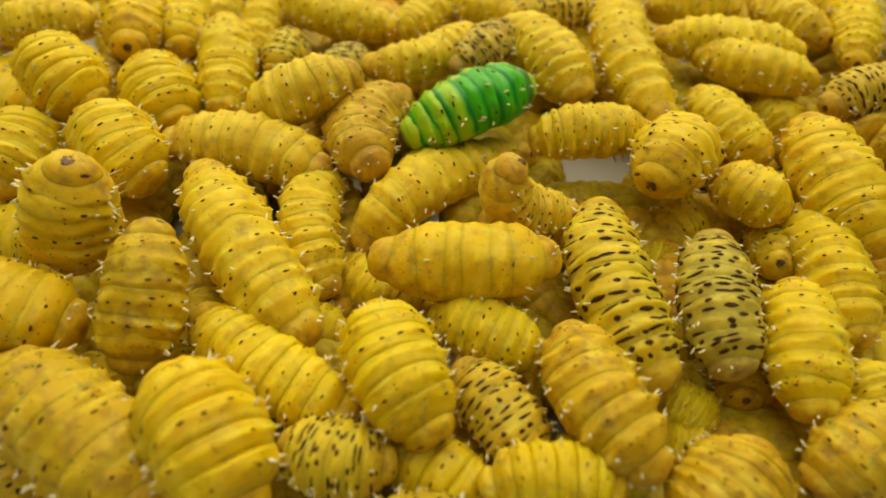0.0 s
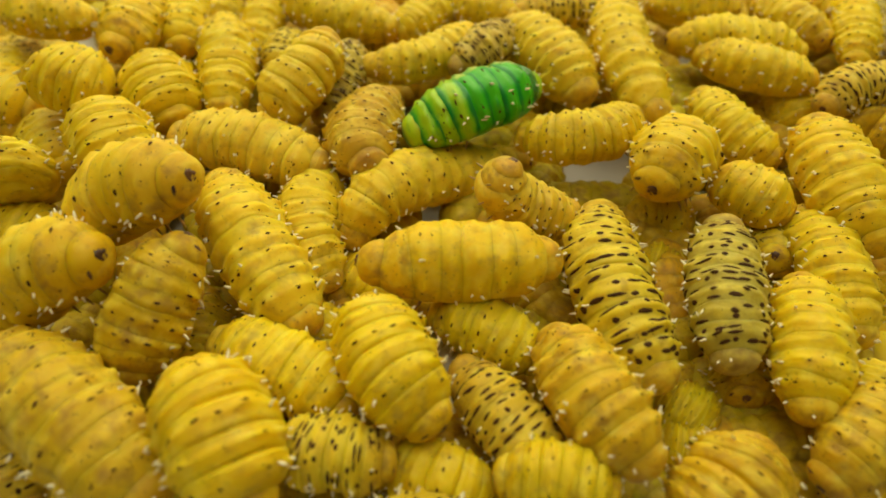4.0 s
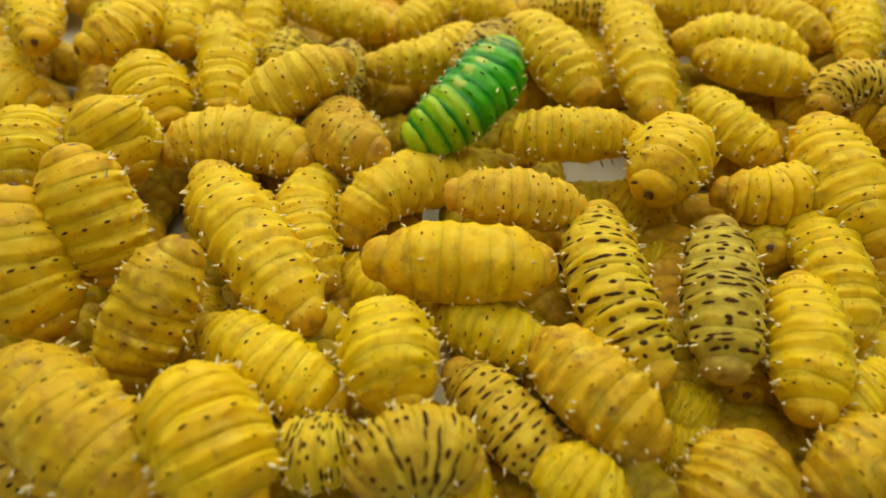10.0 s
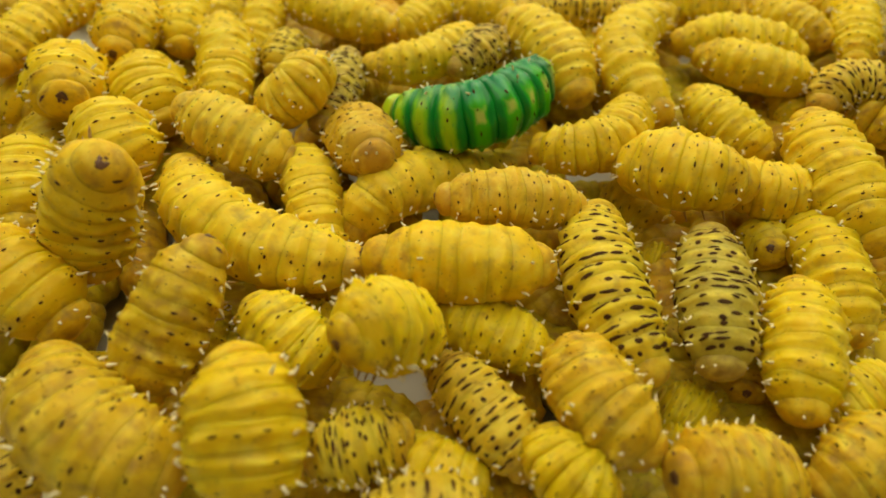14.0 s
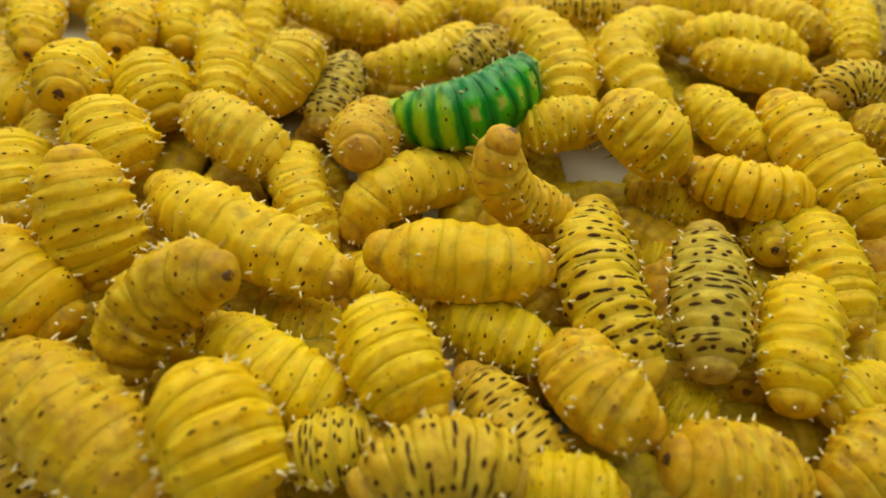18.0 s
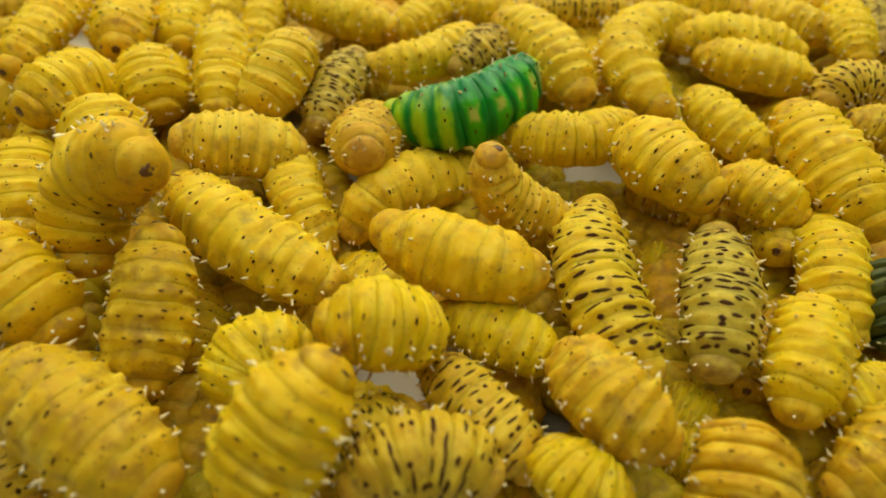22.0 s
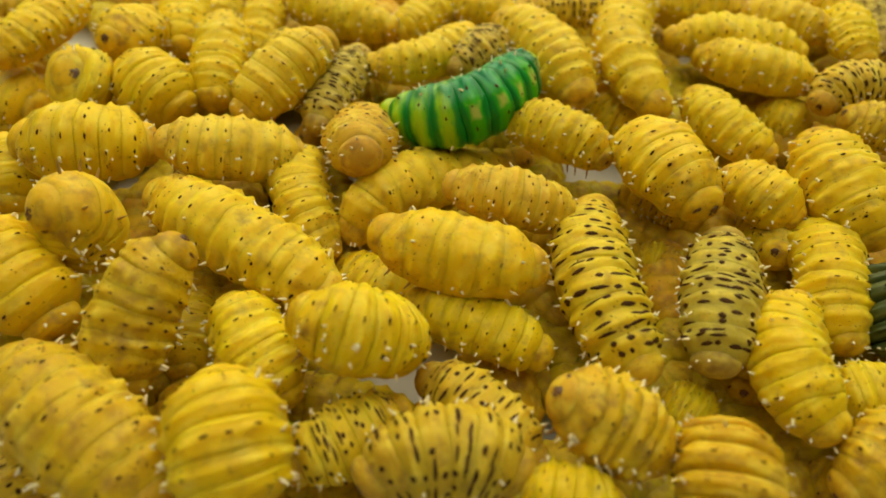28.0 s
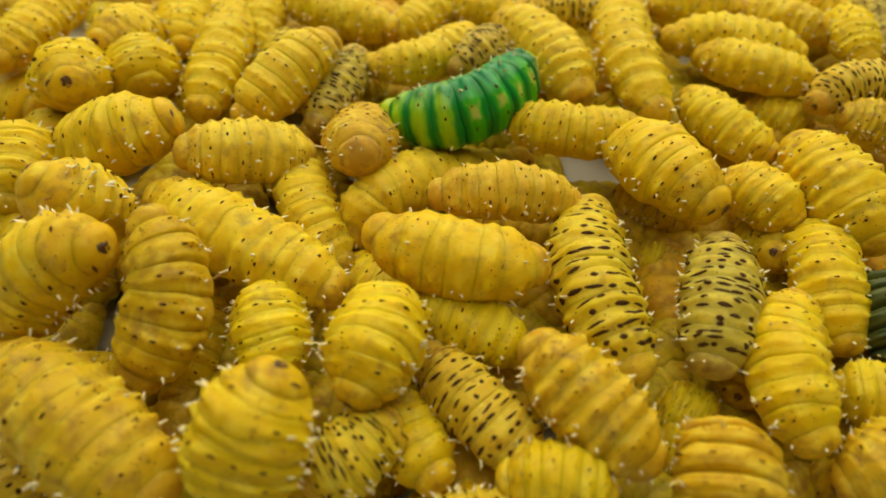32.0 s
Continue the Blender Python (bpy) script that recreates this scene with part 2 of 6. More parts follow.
def bristles_mesh(n, i, variant, places, m):
    """Short fat waxy pegs on the skin: places of (u, a, length, lean)."""
    verts, faces = [], []
    for u0, a0, length, lean in places:
        p = Vector(surface(n, i, variant, u0, a0, 0.97))
        out = Vector((lean, math.sin(a0), math.cos(a0))).normalized()
        side = out.cross(Vector((1, 0.2, 0.1))).normalized()
        other = out.cross(side)
        base = len(verts)
        for h, r in ((0.0, 0.035), (0.5, 0.029), (0.88, 0.015), (1.0, 0.004)):
            for j in range(6):
                w = math.pi * j / 3
                q = p + out * (h * length) + side * (r * math.cos(w)) + other * (r * math.sin(w))
                verts.append((p.x + (q.x - p.x) * 2.2, q.y, q.z))
        for h in range(3):
            for j in range(6):
                k = (j + 1) % 6
                faces.append((base + h * 6 + j, base + h * 6 + k, base + h * 6 + 6 + k, base + h * 6 + 6 + j))
    return mesh("bristles", verts, faces, m)


def face_mesh(variant):
    """A small rough brown head capsule at the front end: a flattened middle lump between two jaws, with a palp below."""
    verts, faces, k, rings = [], [], 12, 7
    for x0, y0, z0, sx, sy, sz in ((0.56, 0.02, 0.19, 0.16, 0.14, 0.12), (0.58, -0.05, 0.12, 0.15, 0.075, 0.09), (0.57, 0.09, 0.12, 0.15, 0.08, 0.10), (0.60, 0.02, 0.05, 0.13, 0.06, 0.06)):
        base = len(verts)
        for h in range(rings):
            w = math.pi * (h + 0.5) / rings
            for j in range(k):
                a = 2 * math.pi * j / k
                q = Vector((math.cos(w), math.sin(w) * math.sin(a), math.sin(w) * math.cos(a)))
                q *= 1 + 0.45 * noise.noise(q * 2.3 + Vector((variant * 3.7 + x0, y0 * 9, 0)))
                verts.append((x0 + sx * q.x, y0 + sy * q.y, z0 + sz * q.z))
        faces += [tuple(base + v for v in (h * k + j, (h + 1) * k + j, (h + 1) * k + (j + 1) % k, h * k + (j + 1) % k)) for h in range(rings - 1) for j in range(k)]
        faces += [tuple(base + v for v in range(k)), tuple(base + v for v in reversed(range((rings - 1) * k, rings * k)))]
    return mesh("face", verts, faces, FACE)


LIBRARY = {}


def library(kind, variant, n, i, detail):
    """The meshes of element i of n, built once for each kind and variant: the segment, and the lists of what sits on it.
    detail: 0 a coarse segment alone, 1 marks joined, 2 every mark a mesh of its own."""
    key, loose = (kind, variant, n, i, detail), detail == 2
    if key in LIBRARY:
        return LIBRARY[key]
    rng = random.Random(kind + str(variant * 100 + i))
    m = {"plain": SKIN, "smooth": SKIN, "striped": SKIN, "grey_striped": SKIN, "dusty": DUSTY_SHADED_SKIN, "green": GREEN_SKIN, "dark_green": OLIVE_SKIN}[kind]
    if kind == "green" and 0.36 * n <= i <= 0.8 * n:
        m = PATCHED_SKIN
    if kind == "green" and i > n - 3:
        m = PATCHED_SKIN if i < n - 1 else GREEN_SKIN
    spots, specks, pegs = [], [], []
    if kind in ("striped", "grey_striped"):
        for u in ((-0.30, 0.25) if kind == "striped" else (-0.32, 0.02, 0.33)):
            for a in (-1.75, -1.2, -0.68, -0.22, 0.22, 0.68, 1.2, 1.75):
                if rng.random() < (0.78 if kind == "striped" else 0.64):
                    long = rng.random() < 0.6
                    spots.append((u + rng.uniform(-0.08, 0.08), a + rng.uniform(-0.12, 0.12), rng.uniform(0.09, 0.14) if long else rng.uniform(0.13, 0.19),
                                  rng.uniform(0.18, 0.31) if long else rng.uniform(0.08, 0.12), rng.uniform(-0.28, 0.28)))
    else:
        for a in (-1.55, -1.12, -0.7, -0.26, 0.26, 0.7, 1.12, 1.55):
            if rng.random() < 0.56:
                spots.append((rng.uniform(-0.1, 0.2), a + rng.uniform(-0.13, 0.13), rng.uniform(0.055, 0.085), rng.uniform(0.05, 0.095), rng.uniform(-0.25, 0.25)))
    if variant == 3:
        spots = [(0.03 + rng.uniform(-0.03, 0.03), a, 0.06, 0.05, 0.0) for a in (-1.25, -0.5, 0.5, 1.25)]
    ends = i < 3 or i > n - 4
    if kind == "smooth":
        spots = []
    for extra in range((6 if kind == "dusty" else 0 if kind == "smooth" else 2) + (10 if ends else 0)):
        specks.append((rng.uniform(-0.45, 0.45), rng.uniform(-1.8, 1.8), rng.uniform(0.018, 0.045), rng.uniform(0.015, 0.035), 0))
    for side in (-1, 1):
        for a in (0.62, 1.12, 1.25, 1.38, 1.5, 1.65, 1.85):
            if rng.random() < (0.08 if a < 1 else 0.42) * (0.4 if kind == "smooth" else 1):
                pegs.append((rng.uniform(-0.2, 0.25), side * (a + rng.uniform(-0.15, 0.15)), rng.uniform(0.10, 0.22), rng.choice((-1, 1)) * rng.uniform(0.1, 1.1)))
    if i == n - 1:
        spots, specks, pegs = [], [], [(rng.uniform(-0.6, 0.2), rng.uniform(-2, 2), 0.11, -0.8) for k in range(4)]
    size = (25, 44) if detail else (10, 20)
    made = [segment_mesh(n, i, variant, DUSTY_SHADED_SKIN if i in (0, 1, n - 1) and m is SKIN else m, *size)]
    if not detail:
        LIBRARY[key] = made
        return made
    if i == 0:
        made.append(("face", face_mesh(variant)))
        made.append(("cheek", marks_mesh(n, i, variant, [(0.32, -1.0, 0.09, 0.25, 0.1)], FACE)))
    else:
        if spots and loose:
            made += [("dark_mark", marks_mesh(n, i, variant, [one], MARK)) for one in spots]
        elif spots:
            specks = spots + specks
        if specks:
            made.append(("dark_specks", marks_mesh(n, i, variant, specks, MARK)))
        if pegs:
            made.append(("bristles", bristles_mesh(n, i, variant, pegs, BRISTLE)))
        if loose and i in (1, 2, 3):
            made += [("leg", bristles_mesh(n, i, variant, [(0.1, side * 2.45, 0.30, 0.5)], LEG)) for side in (-1, 1)]
    LIBRARY[key] = made
    return made


TINTS = {"smooth": (0.82, 0.565, 0.003), "plain": (0.80, 0.562, 0.003), "striped": (0.71, 0.50, 0.020), "grey_striped": (0.57, 0.46, 0.040), "dusty": (0.68, 0.455, 0.007), "green": (0.008, 0.42, 0.006), "dark_green": (0.03, 0.11, 0.03)}
LABELS = {
    "plain": "plump yellow caterpillar with dark dots, lying in the heap",
    "striped": "yellow caterpillar with rows of black dashes and white bristles",
    "grey_striped": "greyish yellow caterpillar with dense black dashes and bristles",
    "dusty": "ochre yellow caterpillar with brown dirt and dark blotches",
    "green": "bright green caterpillar with teal back among yellow ones",
    "dark_green": "dark green caterpillar at the edge of the heap",
}
ALL = {}


def spine(points, n):
    """A smooth curve through three or four points (head first): places and forward directions of the elements, and its length."""
    p = np.array(points, float).reshape(-1, 3)
    s = np.concatenate(([0], np.cumsum(np.linalg.norm(np.diff(p, axis=0), axis=1))))
    s /= s[-1]
    t = np.linspace(0, 1, 81)
    c = np.zeros((81, 3))
    for i in range(len(p)):
        w = np.ones(81)
        for j in range(len(p)):
            if j != i:
                w *= (t - s[j]) / (s[i] - s[j])
        c += w[:, None] * p[i]
    d = np.concatenate(([0], np.cumsum(np.linalg.norm(np.diff(c, axis=0), axis=1))))
    at = d[-1] * (np.arange(n) + 0.72) / (n + 0.44)
    place = lambda x: np.stack([np.interp(x, d, c[:, k]) for k in range(3)], 1)
    gap = d[-1] * 0.04
    way = place(np.maximum(at - gap, 0)) - place(np.minimum(at + gap, d[-1]))
    return place(at), way / np.linalg.norm(way, axis=1)[:, None], d[-1]


def poses(points, n, roll=0.0):
    """The elements' poses along a curve given in millimetres: the back is up at the tail and carried on to the head."""
    place, way, length = spine(points, n)
    up, found = Vector((0, 0, 1)), []
    for q, w in zip(place[::-1] / 1000, way[::-1]):
        x = Vector(w)
        up = (up - x * up.dot(x)).normalized()
        y = up.cross(x)
        z = up * math.cos(radians(roll)) + y * math.sin(radians(roll))
        y = z.cross(x)
        found.append(Matrix(((x.x, y.x, z.x, q[0]), (x.y, y.y, z.y, q[1]), (x.z, y.z, z.z, q[2]), (0, 0, 0, 1))))
    return found[::-1], length / 1000


def caterpillar(key, kind, width, length, tint, points, n=11, detail=1, label="", knobby=False):
    """width and length in mm; points: the spine at rest, head first, in mm; n: pieces from head to tail; detail: 0 bare, 1 marks joined, 2 marks loose."""
    rng = random.Random(key)
    variant = 3 if knobby else rng.randrange(3)
    at, now = poses(points, n)
    top = tagged(new("caterpillar"), label or LABELS[kind], "caterpillar", "caterpillars in the heap")
    mid = at[n // 2].translation
    top.location = (mid.x, mid.y, 0)
    colour, phase = [c * (1 + d) for c, d in zip(TINTS[kind], tint)], rng.random()
    step, radius = length / 1000 / (n + 0.44), width / 2000
    parts, tilt = [], []
    for i in range(n):
        tilt.append(pose(0, rng.uniform(-0.02, 0.02) * radius, rng.uniform(-0.015, 0.015) * radius, rng.uniform(-3, 3), rng.uniform(-1.2, 1.2), rng.uniform(-1.2, 1.2)))
        wide, high = (radius * rng.uniform(0.98, 1.03) for k in range(2))
        body, *extras = library(kind, variant, n, i, detail)
        ob = child(new("head" if i == 0 else "tail_segment" if i == n - 1 else "body_segment", body), top)
        tip = [0.90, 0.84, 1.3] if i in (0, n - 1) and "green" not in kind else [0.96, 0.93, 1.1] if i == 1 and "green" not in kind else [1, 1, 1]
        ob.color = (*((0.50, 0.52, 0.01) if kind == "green" and i < 1 else (0.012, 0.16, 0.05) if kind == "green" and i > n - 3 else [c * f for c, f in zip(colour, tip)]), phase)
        ob.matrix_basis = Matrix.Translation((-mid.x, -mid.y, 0)) @ at[i] @ tilt[i] @ Matrix.Diagonal((step * rng.uniform(0.99, 1.06), wide, high, 1))
        if detail:
            for name, data in extras:
                extra = child(new(name, data), ob)
                if name in ("dark_specks", "bristles"):
                    tagged(extra, kind="stuff")
        parts.append(ob)
    ALL[key] = (top, parts, tilt, [], step)
    return top


def bend(key, t, *numbers, roll=0.0):
    """The caterpillar's spine at t seconds, in mm, head first."""
    top, parts, tilt, rows, step = ALL[key]
    rows.append((t, poses(numbers, len(parts), roll)[0]))


def crawl():
    """Key every segment of the caterpillars that move, in its caterpillar's space."""
    for top, parts, tilt, rows, step in ALL.values():
        if rows:
            if rows[-1][0] < 32:
                rows.append((32.0, rows[-1][1]))
            back, n = Matrix.Translation(-top.location), len(parts)
            whole = sum((at[0].translation - at[-1].translation).length * 0.3 + 0.7 * sum((a.translation - b.translation).length for a, b in zip(at, at[1:])) for t, at in rows) / len(rows)
            for i, ob in enumerate(parts):
                ob.scale[0] *= min(1.8, max(0.7, whole / (n - 1) / step))
                walk(ob, [(t, back @ at[i] @ tilt[i]) for t, at in rows])


# the heap, each spine as it lies at the start
caterpillar("c1", "smooth", 13.9, 32.7, (0, -0.03, 0.5), (-12.6, -8.5, 23, 4.3, -9.7, 23, 19.8, -8.5, 23), 8, 2, "contracted smooth yellow caterpillar lying across others in the heap")
caterpillar("c2", "plain", 13.1, 53.0, (0, 0, 5), (20.5, 31.5, 10, 8.6, 27.3, 11, -9.2, 10, 16, -16.7, 4.4, 10), 12, 2, "long pale yellow caterpillar lying bent beneath the green one")
caterpillar("c2b", "plain", 11.9, 19.9, (0.02, 0.02, -0.13), (-19.4, 3.3, 8, -15.6, -1, 8, -3.1, -6.1, 8), 8)
caterpillar("c3", "plain", 11.5, 27.4, (-0.1, -0.17, 6), (12.5, 3.5, 34, 10.6, 3.3, 28, 25.5, 6.5, 17), 10, 2, "small ochre caterpillar that lifts its dark-mouthed head")
caterpillar("c4", "plain", 11.9, 31.8, (-0.09, -0.1, 0.48), (42.3, 27.5, 19, 30.5, 26.2, 21, 17.9, 25.8, 18), 11, 2, "yellow caterpillar with a dotted side, beside the green one")
caterpillar("c4b", "plain", 14.3, 15.0, (-0.06, -0.05, 0.57), (43, 72.8, 8, 43.7, 63.9, 8, 41.7, 51.6, 8), 8)
caterpillar("c5", "striped", 14.2, 41.6, (0.03, 0.05, -0.2), (30.1, 8.5, 17, 28.4, -12.7, 20, 34.1, -30.7, 18), 12, 2, "long yellow caterpillar with rows of bold black dashes")
caterpillar("c6", "grey_striped", 12.9, 30.4, (-0.05, -0.07, 0.38), (48.3, -1.8, 20, 44.8, -15.7, 21, 45.1, -29.3, 19), 10, 2)
caterpillar("c7", "plain", 12.4, 30.5, (0.0, -0.02, 0.05), (60.4, -10.7, 17, 55.8, -25.4, 21, 54.1, -36.8, 19), 10, 2, "yellow caterpillar with fine brown specks and white bristles")
caterpillar("c8", "plain", 12.6, 36.8, (-0.05, -0.06, 0.09), (71, 12.8, 10, 68, -7.5, 18, 67.5, -22.4, 16), 12, 1, "yellow caterpillar half covered by its neighbours in the heap")
caterpillar("c9", "plain", 15.5, 36.3, (0, -0.03, 0.5), (75, 29.9, 20, 74.4, 11.8, 21, 77.9, -5, 19), 10, 2, "long thick yellow caterpillar stretched over the heap")
caterpillar("c10", "plain", 12.0, 18.9, (-0.0, -0.06, 0.27), (54.2, 16.3, 17, 58.5, 10.1, 19, 64.5, 6.8, 17), 8, 1, "short yellow caterpillar crawling between larger ones")
caterpillar("c11", "plain", 15.4, 27.8, (0.01, -0.04, 0.5), (37.7, 6.9, 23, 40.2, 10.3, 24, 49.5, 25.3, 17), 8, 2, "fat yellow caterpillar with brown face, turning from side to side")
caterpillar("c11b", "plain", 12.1, 18.6, (-0.04, -0.05, 0.27), (43.2, 7, 8, 49.1, 12, 8, 56.1, 13.5, 8), 8)
caterpillar("c11c", "plain", 11.0, 8.3, (-0.04, -0.07, 0.47), (37.5, 2.4, 7, 41.9, 1.1, 7, 44.6, -1.2, 7), 8)
caterpillar("c11d", "plain", 11.0, 18.4, (-0.09, -0.07, 0.15), (59.9, -5.3, 16, 64.2, 4.9, 11, 63, 11.9, 10), 8)
caterpillar("c12", "plain", 13.6, 56.7, (-0.06, -0.06, 0.5), (48.6, 88.6, 16, 42.2, 51.3, 20, 47.2, 29.7, 18), 12, 1, "long slender yellow caterpillar bending over the heap")
caterpillar("c13", "plain", 14.8, 39.4, (0, 0, 5), (14.6, 70.1, 17, 23.8, 56.1, 19, 30.2, 40.3, 17), 11, 2, "pale yellow caterpillar resting behind the green one")
caterpillar("c14", "plain", 11.4, 27.1, (-0.03, -0.02, 0.42), (57.2, 44.7, 16, 60.2, 31, 18, 66, 21.5, 16), 10)
caterpillar("c15", "plain", 12.2, 28.9, (-0.0, -0.04, 0.2), (59.8, 58.9, 17, 70.3, 50.6, 19, 84.3, 47.2, 17), 10)
caterpillar("c15b", "plain", 11.1, 16.2, (-0.0, -0.03, 0.55), (74.4, 50.8, 10, 76.2, 43.4, 11, 78.3, 35.6, 10), 8)
caterpillar("c16", "plain", 12.3, 35.0, (-0.0, 0.01, 0.03), (50.5, 65, 17, 66.6, 60.8, 19, 85.6, 58.1, 17), 11)
caterpillar("c18", "plain", 11.0, 25.0, (-0.0, -0.01, 0.43), (76.3, 78.3, 17, 65, 79.9, 17, 52, 80.4, 17), 9)
caterpillar("c19", "plain", 11.0, 24.0, (-0.07, -0.11, -0.01), (91.5, 60.4, 19, 86.8, 69.3, 19, 79.7, 79.6, 18), 9)
caterpillar("c20", "plain", 11.0, 33.3, (0.03, 0.03, 0.17), (93.5, 50.2, 19, 97.5, 60.4, 20, 104.5, 80.7, 18), 12)
caterpillar("c20b", "grey_striped", 11.0, 28.9, (-0.06, -0.11, 0.57), (110.2, 66.6, 11, 113.3, 76.9, 11, 117.5, 93.9, 11), 11)
caterpillar("c21", "striped", 11.1, 26.9, (-0.04, -0.08, 0.43), (80.9, 35, 19, 89.1, 38.6, 21, 103.8, 42.2, 19), 10, 1, "pale yellow caterpillar with black dashes, partly covered")
caterpillar("c23", "dusty", 11.0, 23.3, (-0.01, -0.02, 0.4), (93.4, 38.9, 11, 92.4, 28.9, 16, 103.1, 29.5, 11), 9)
caterpillar("c24", "plain", 11.0, 10.9, (-0.03, -0.05, -0.16), (80.4, -2.6, 9, 83.1, -7.1, 9, 87.2, -10.5, 9), 8)
caterpillar("c25", "plain", 11.0, 17.0, (-0.07, -0.05, 0.58), (65.3, -25.5, 16, 65.9, -30, 17, 66.2, -37.3, 16), 8)
caterpillar("c25b", "plain", 11.0, 16.0, (-0.05, -0.09, -0.1), (56.8, -38.3, 8, 61.7, -42.4, 8, 70.6, -41.6, 8), 8)
caterpillar("c26", "dusty", 11.9, 19.6, (-0.0, -0.04, 0.3), (51.5, -45.5, 16, 56.7, -42.5, 19, 67, -36, 18), 8)
caterpillar("c27", "dusty", 14.9, 18.8, (-0.06, -0.11, -0.28), (44.2, -40.2, 19, 39.3, -46.9, 20, 30.5, -53.3, 18), 8, 1, "dirty ochre caterpillar with a blunt raised end")
caterpillar("c28", "dusty", 13.0, 25.7, (0.04, 0.0, 0.24), (20.9, -20.4, 19, 22, -34.1, 23, 29.9, -45.9, 21), 8, 2, "lumpy ochre caterpillar with dark dimples, leaning over others", knobby=True)
caterpillar("c29", "plain", 11.0, 10.9, (-0.02, -0.0, 0.0), (34.9, -27.1, 9, 39.7, -30.3, 9, 43.2, -33.7, 9), 8)
caterpillar("c29b", "plain", 11.0, 9.2, (0.01, -0.05, 0.14), (33.5, -34.3, 8, 39.1, -36.1, 8, 41.7, -37.7, 8), 8)
caterpillar("c30", "dusty", 11.0, 9.2, (0.02, -0.01, 0.19), (48.7, -29.6, 11, 49.2, -26.2, 10, 49.1, -20.9, 8), 8)
caterpillar("c31", "plain", 11.0, 23.8, (-0.02, 0.03, 0.5), (-1.8, -15.3, 16, 7.9, -20.3, 18, 16.2, -24, 16), 9, 2)
caterpillar("c32", "striped", 11.0, 25.1, (0.01, -0.02, 0.47), (2.8, -25.5, 16, 8.1, -33.8, 18, 14, -41.9, 16), 9, 2, "yellow caterpillar with slanted black dashes, crawling downhill")
caterpillar("c33", "plain", 14.5, 22.7, (0.02, 0.03, 0), (-0.5, -41.2, 21, -6.5, -31, 24, -10.5, -18.5, 21), 8, 2, "fat yellow caterpillar that rears and turns on the heap")
caterpillar("c34", "plain", 12.4, 30.5, (0.02, 0.04, 0.5), (-41, -15, 16, -27.4, -27.2, 19, -12.2, -35.5, 16), 10, 2, "yellow caterpillar with white bristles, squirming in the heap")
caterpillar("c35", "plain", 11.0, 19.7, (-0.08, -0.09, 0.24), (-43.5, -5.3, 9, -43.3, -15.7, 9, -42.4, -24.4, 8), 8)
caterpillar("c35b", "plain", 11.2, 16.0, (-0.0, -0.01, 0.13), (-32, -10.4, 8, -24.9, -12.6, 8, -17, -14.9, 8), 8)
caterpillar("c36", "grey_striped", 11.0, 16.9, (0.35, 0.20, -0.5), (-6.3, -42.5, 19, -13.7, -42.5, 20, -22.8, -38.9, 18), 8, 2, "short yellow caterpillar densely striped black, with white bristles")
caterpillar("c37", "plain", 11.0, 19.1, (-0.06, -0.05, 0.44), (-7.6, -36.4, 10, -0.3, -43, 16, 7.1, -47.8, 11), 8)
caterpillar("c38", "striped", 12.5, 20.7, (-0.14, -0.15, 0.1), (-13, -55.2, 17, -4.8, -52.9, 18, 5.4, -54, 17), 8, 2, "yellow caterpillar with black dashes creeping up over the heap")
caterpillar("c39", "plain", 11.0, 15.9, (-0.06, -0.06, -0.28), (4.7, -47.2, 19, 13.4, -45.7, 21, 24.7, -47.2, 19), 8)
caterpillar("l1", "dusty", 13.6, 27.7, (-0.06, -0.06, -0.27), (-47.5, -6.7, 30, -46.9, -17.5, 25, -48.5, -28, 18), 8, 2, "dirty ochre caterpillar with brown face, swinging its front body")
caterpillar("l2", "plain", 14.2, 48.6, (0, 0, 3), (-47.7, 18.4, 18, -34.7, -4.9, 21, -20.6, -23.1, 19), 12, 2, "long yellow caterpillar with black dots and white side bristles")
caterpillar("l3", "plain", 11.5, 36.1, (0, 0, 4), (-22.3, 24.1, 11, -25.4, 4.9, 16, -20.4, -8.4, 11), 12, 1, "pale yellow caterpillar with white bristles, wedged between others")
caterpillar("l4", "plain", 13.8, 28.3, (0, 0.0, 9), (-58.3, 26, 17, -40.7, 24.5, 19, -22.3, 16.3, 17), 10, 2, "pale waxy yellow caterpillar stretched across the heap")
caterpillar("l5", "plain", 13.6, 27.9, (-0.02, -0.03, 5), (-17.4, 41.2, 24, -28.7, 35.6, 24, -41.5, 32.7, 18), 8, 2, "yellow caterpillar swinging its raised front body beside the green one")
caterpillar("l6", "dusty", 14.5, 32.6, (-0.05, -0.1, 2), (-7.4, 43.9, 16, -16.9, 28.9, 19, -12.6, 14.8, 20), 9, 1, "brownish curled caterpillar lying against the green caterpillar")
caterpillar("g1", "green", 14.4, 41.4, (0.01, 0.01, -0.16), (-7.9, 26.1, 19, 4.2, 30.9, 23, 18.1, 41.1, 21), 10, 2)
caterpillar("l7", "plain", 16.3, 24.5, (-0.07, -0.06, 0.2), (-66.8, 52.8, 17, -61.8, 41.2, 19, -55.8, 31.9, 16), 8, 1, "round-ended yellow caterpillar half hidden in the heap")
caterpillar("l8", "plain", 13.0, 41.2, (-0.03, -0.02, 0.35), (-55.4, 72.4, 17, -49.2, 52.8, 19, -47.7, 35.2, 17), 12, 1, "slender yellow caterpillar stretched over the heap")
caterpillar("l9", "plain", 11.0, 32.6, (-0.03, -0.03, 0.44), (-45.5, 87.6, 16, -45.5, 69, 16, -48.8, 57.4, 11), 12)
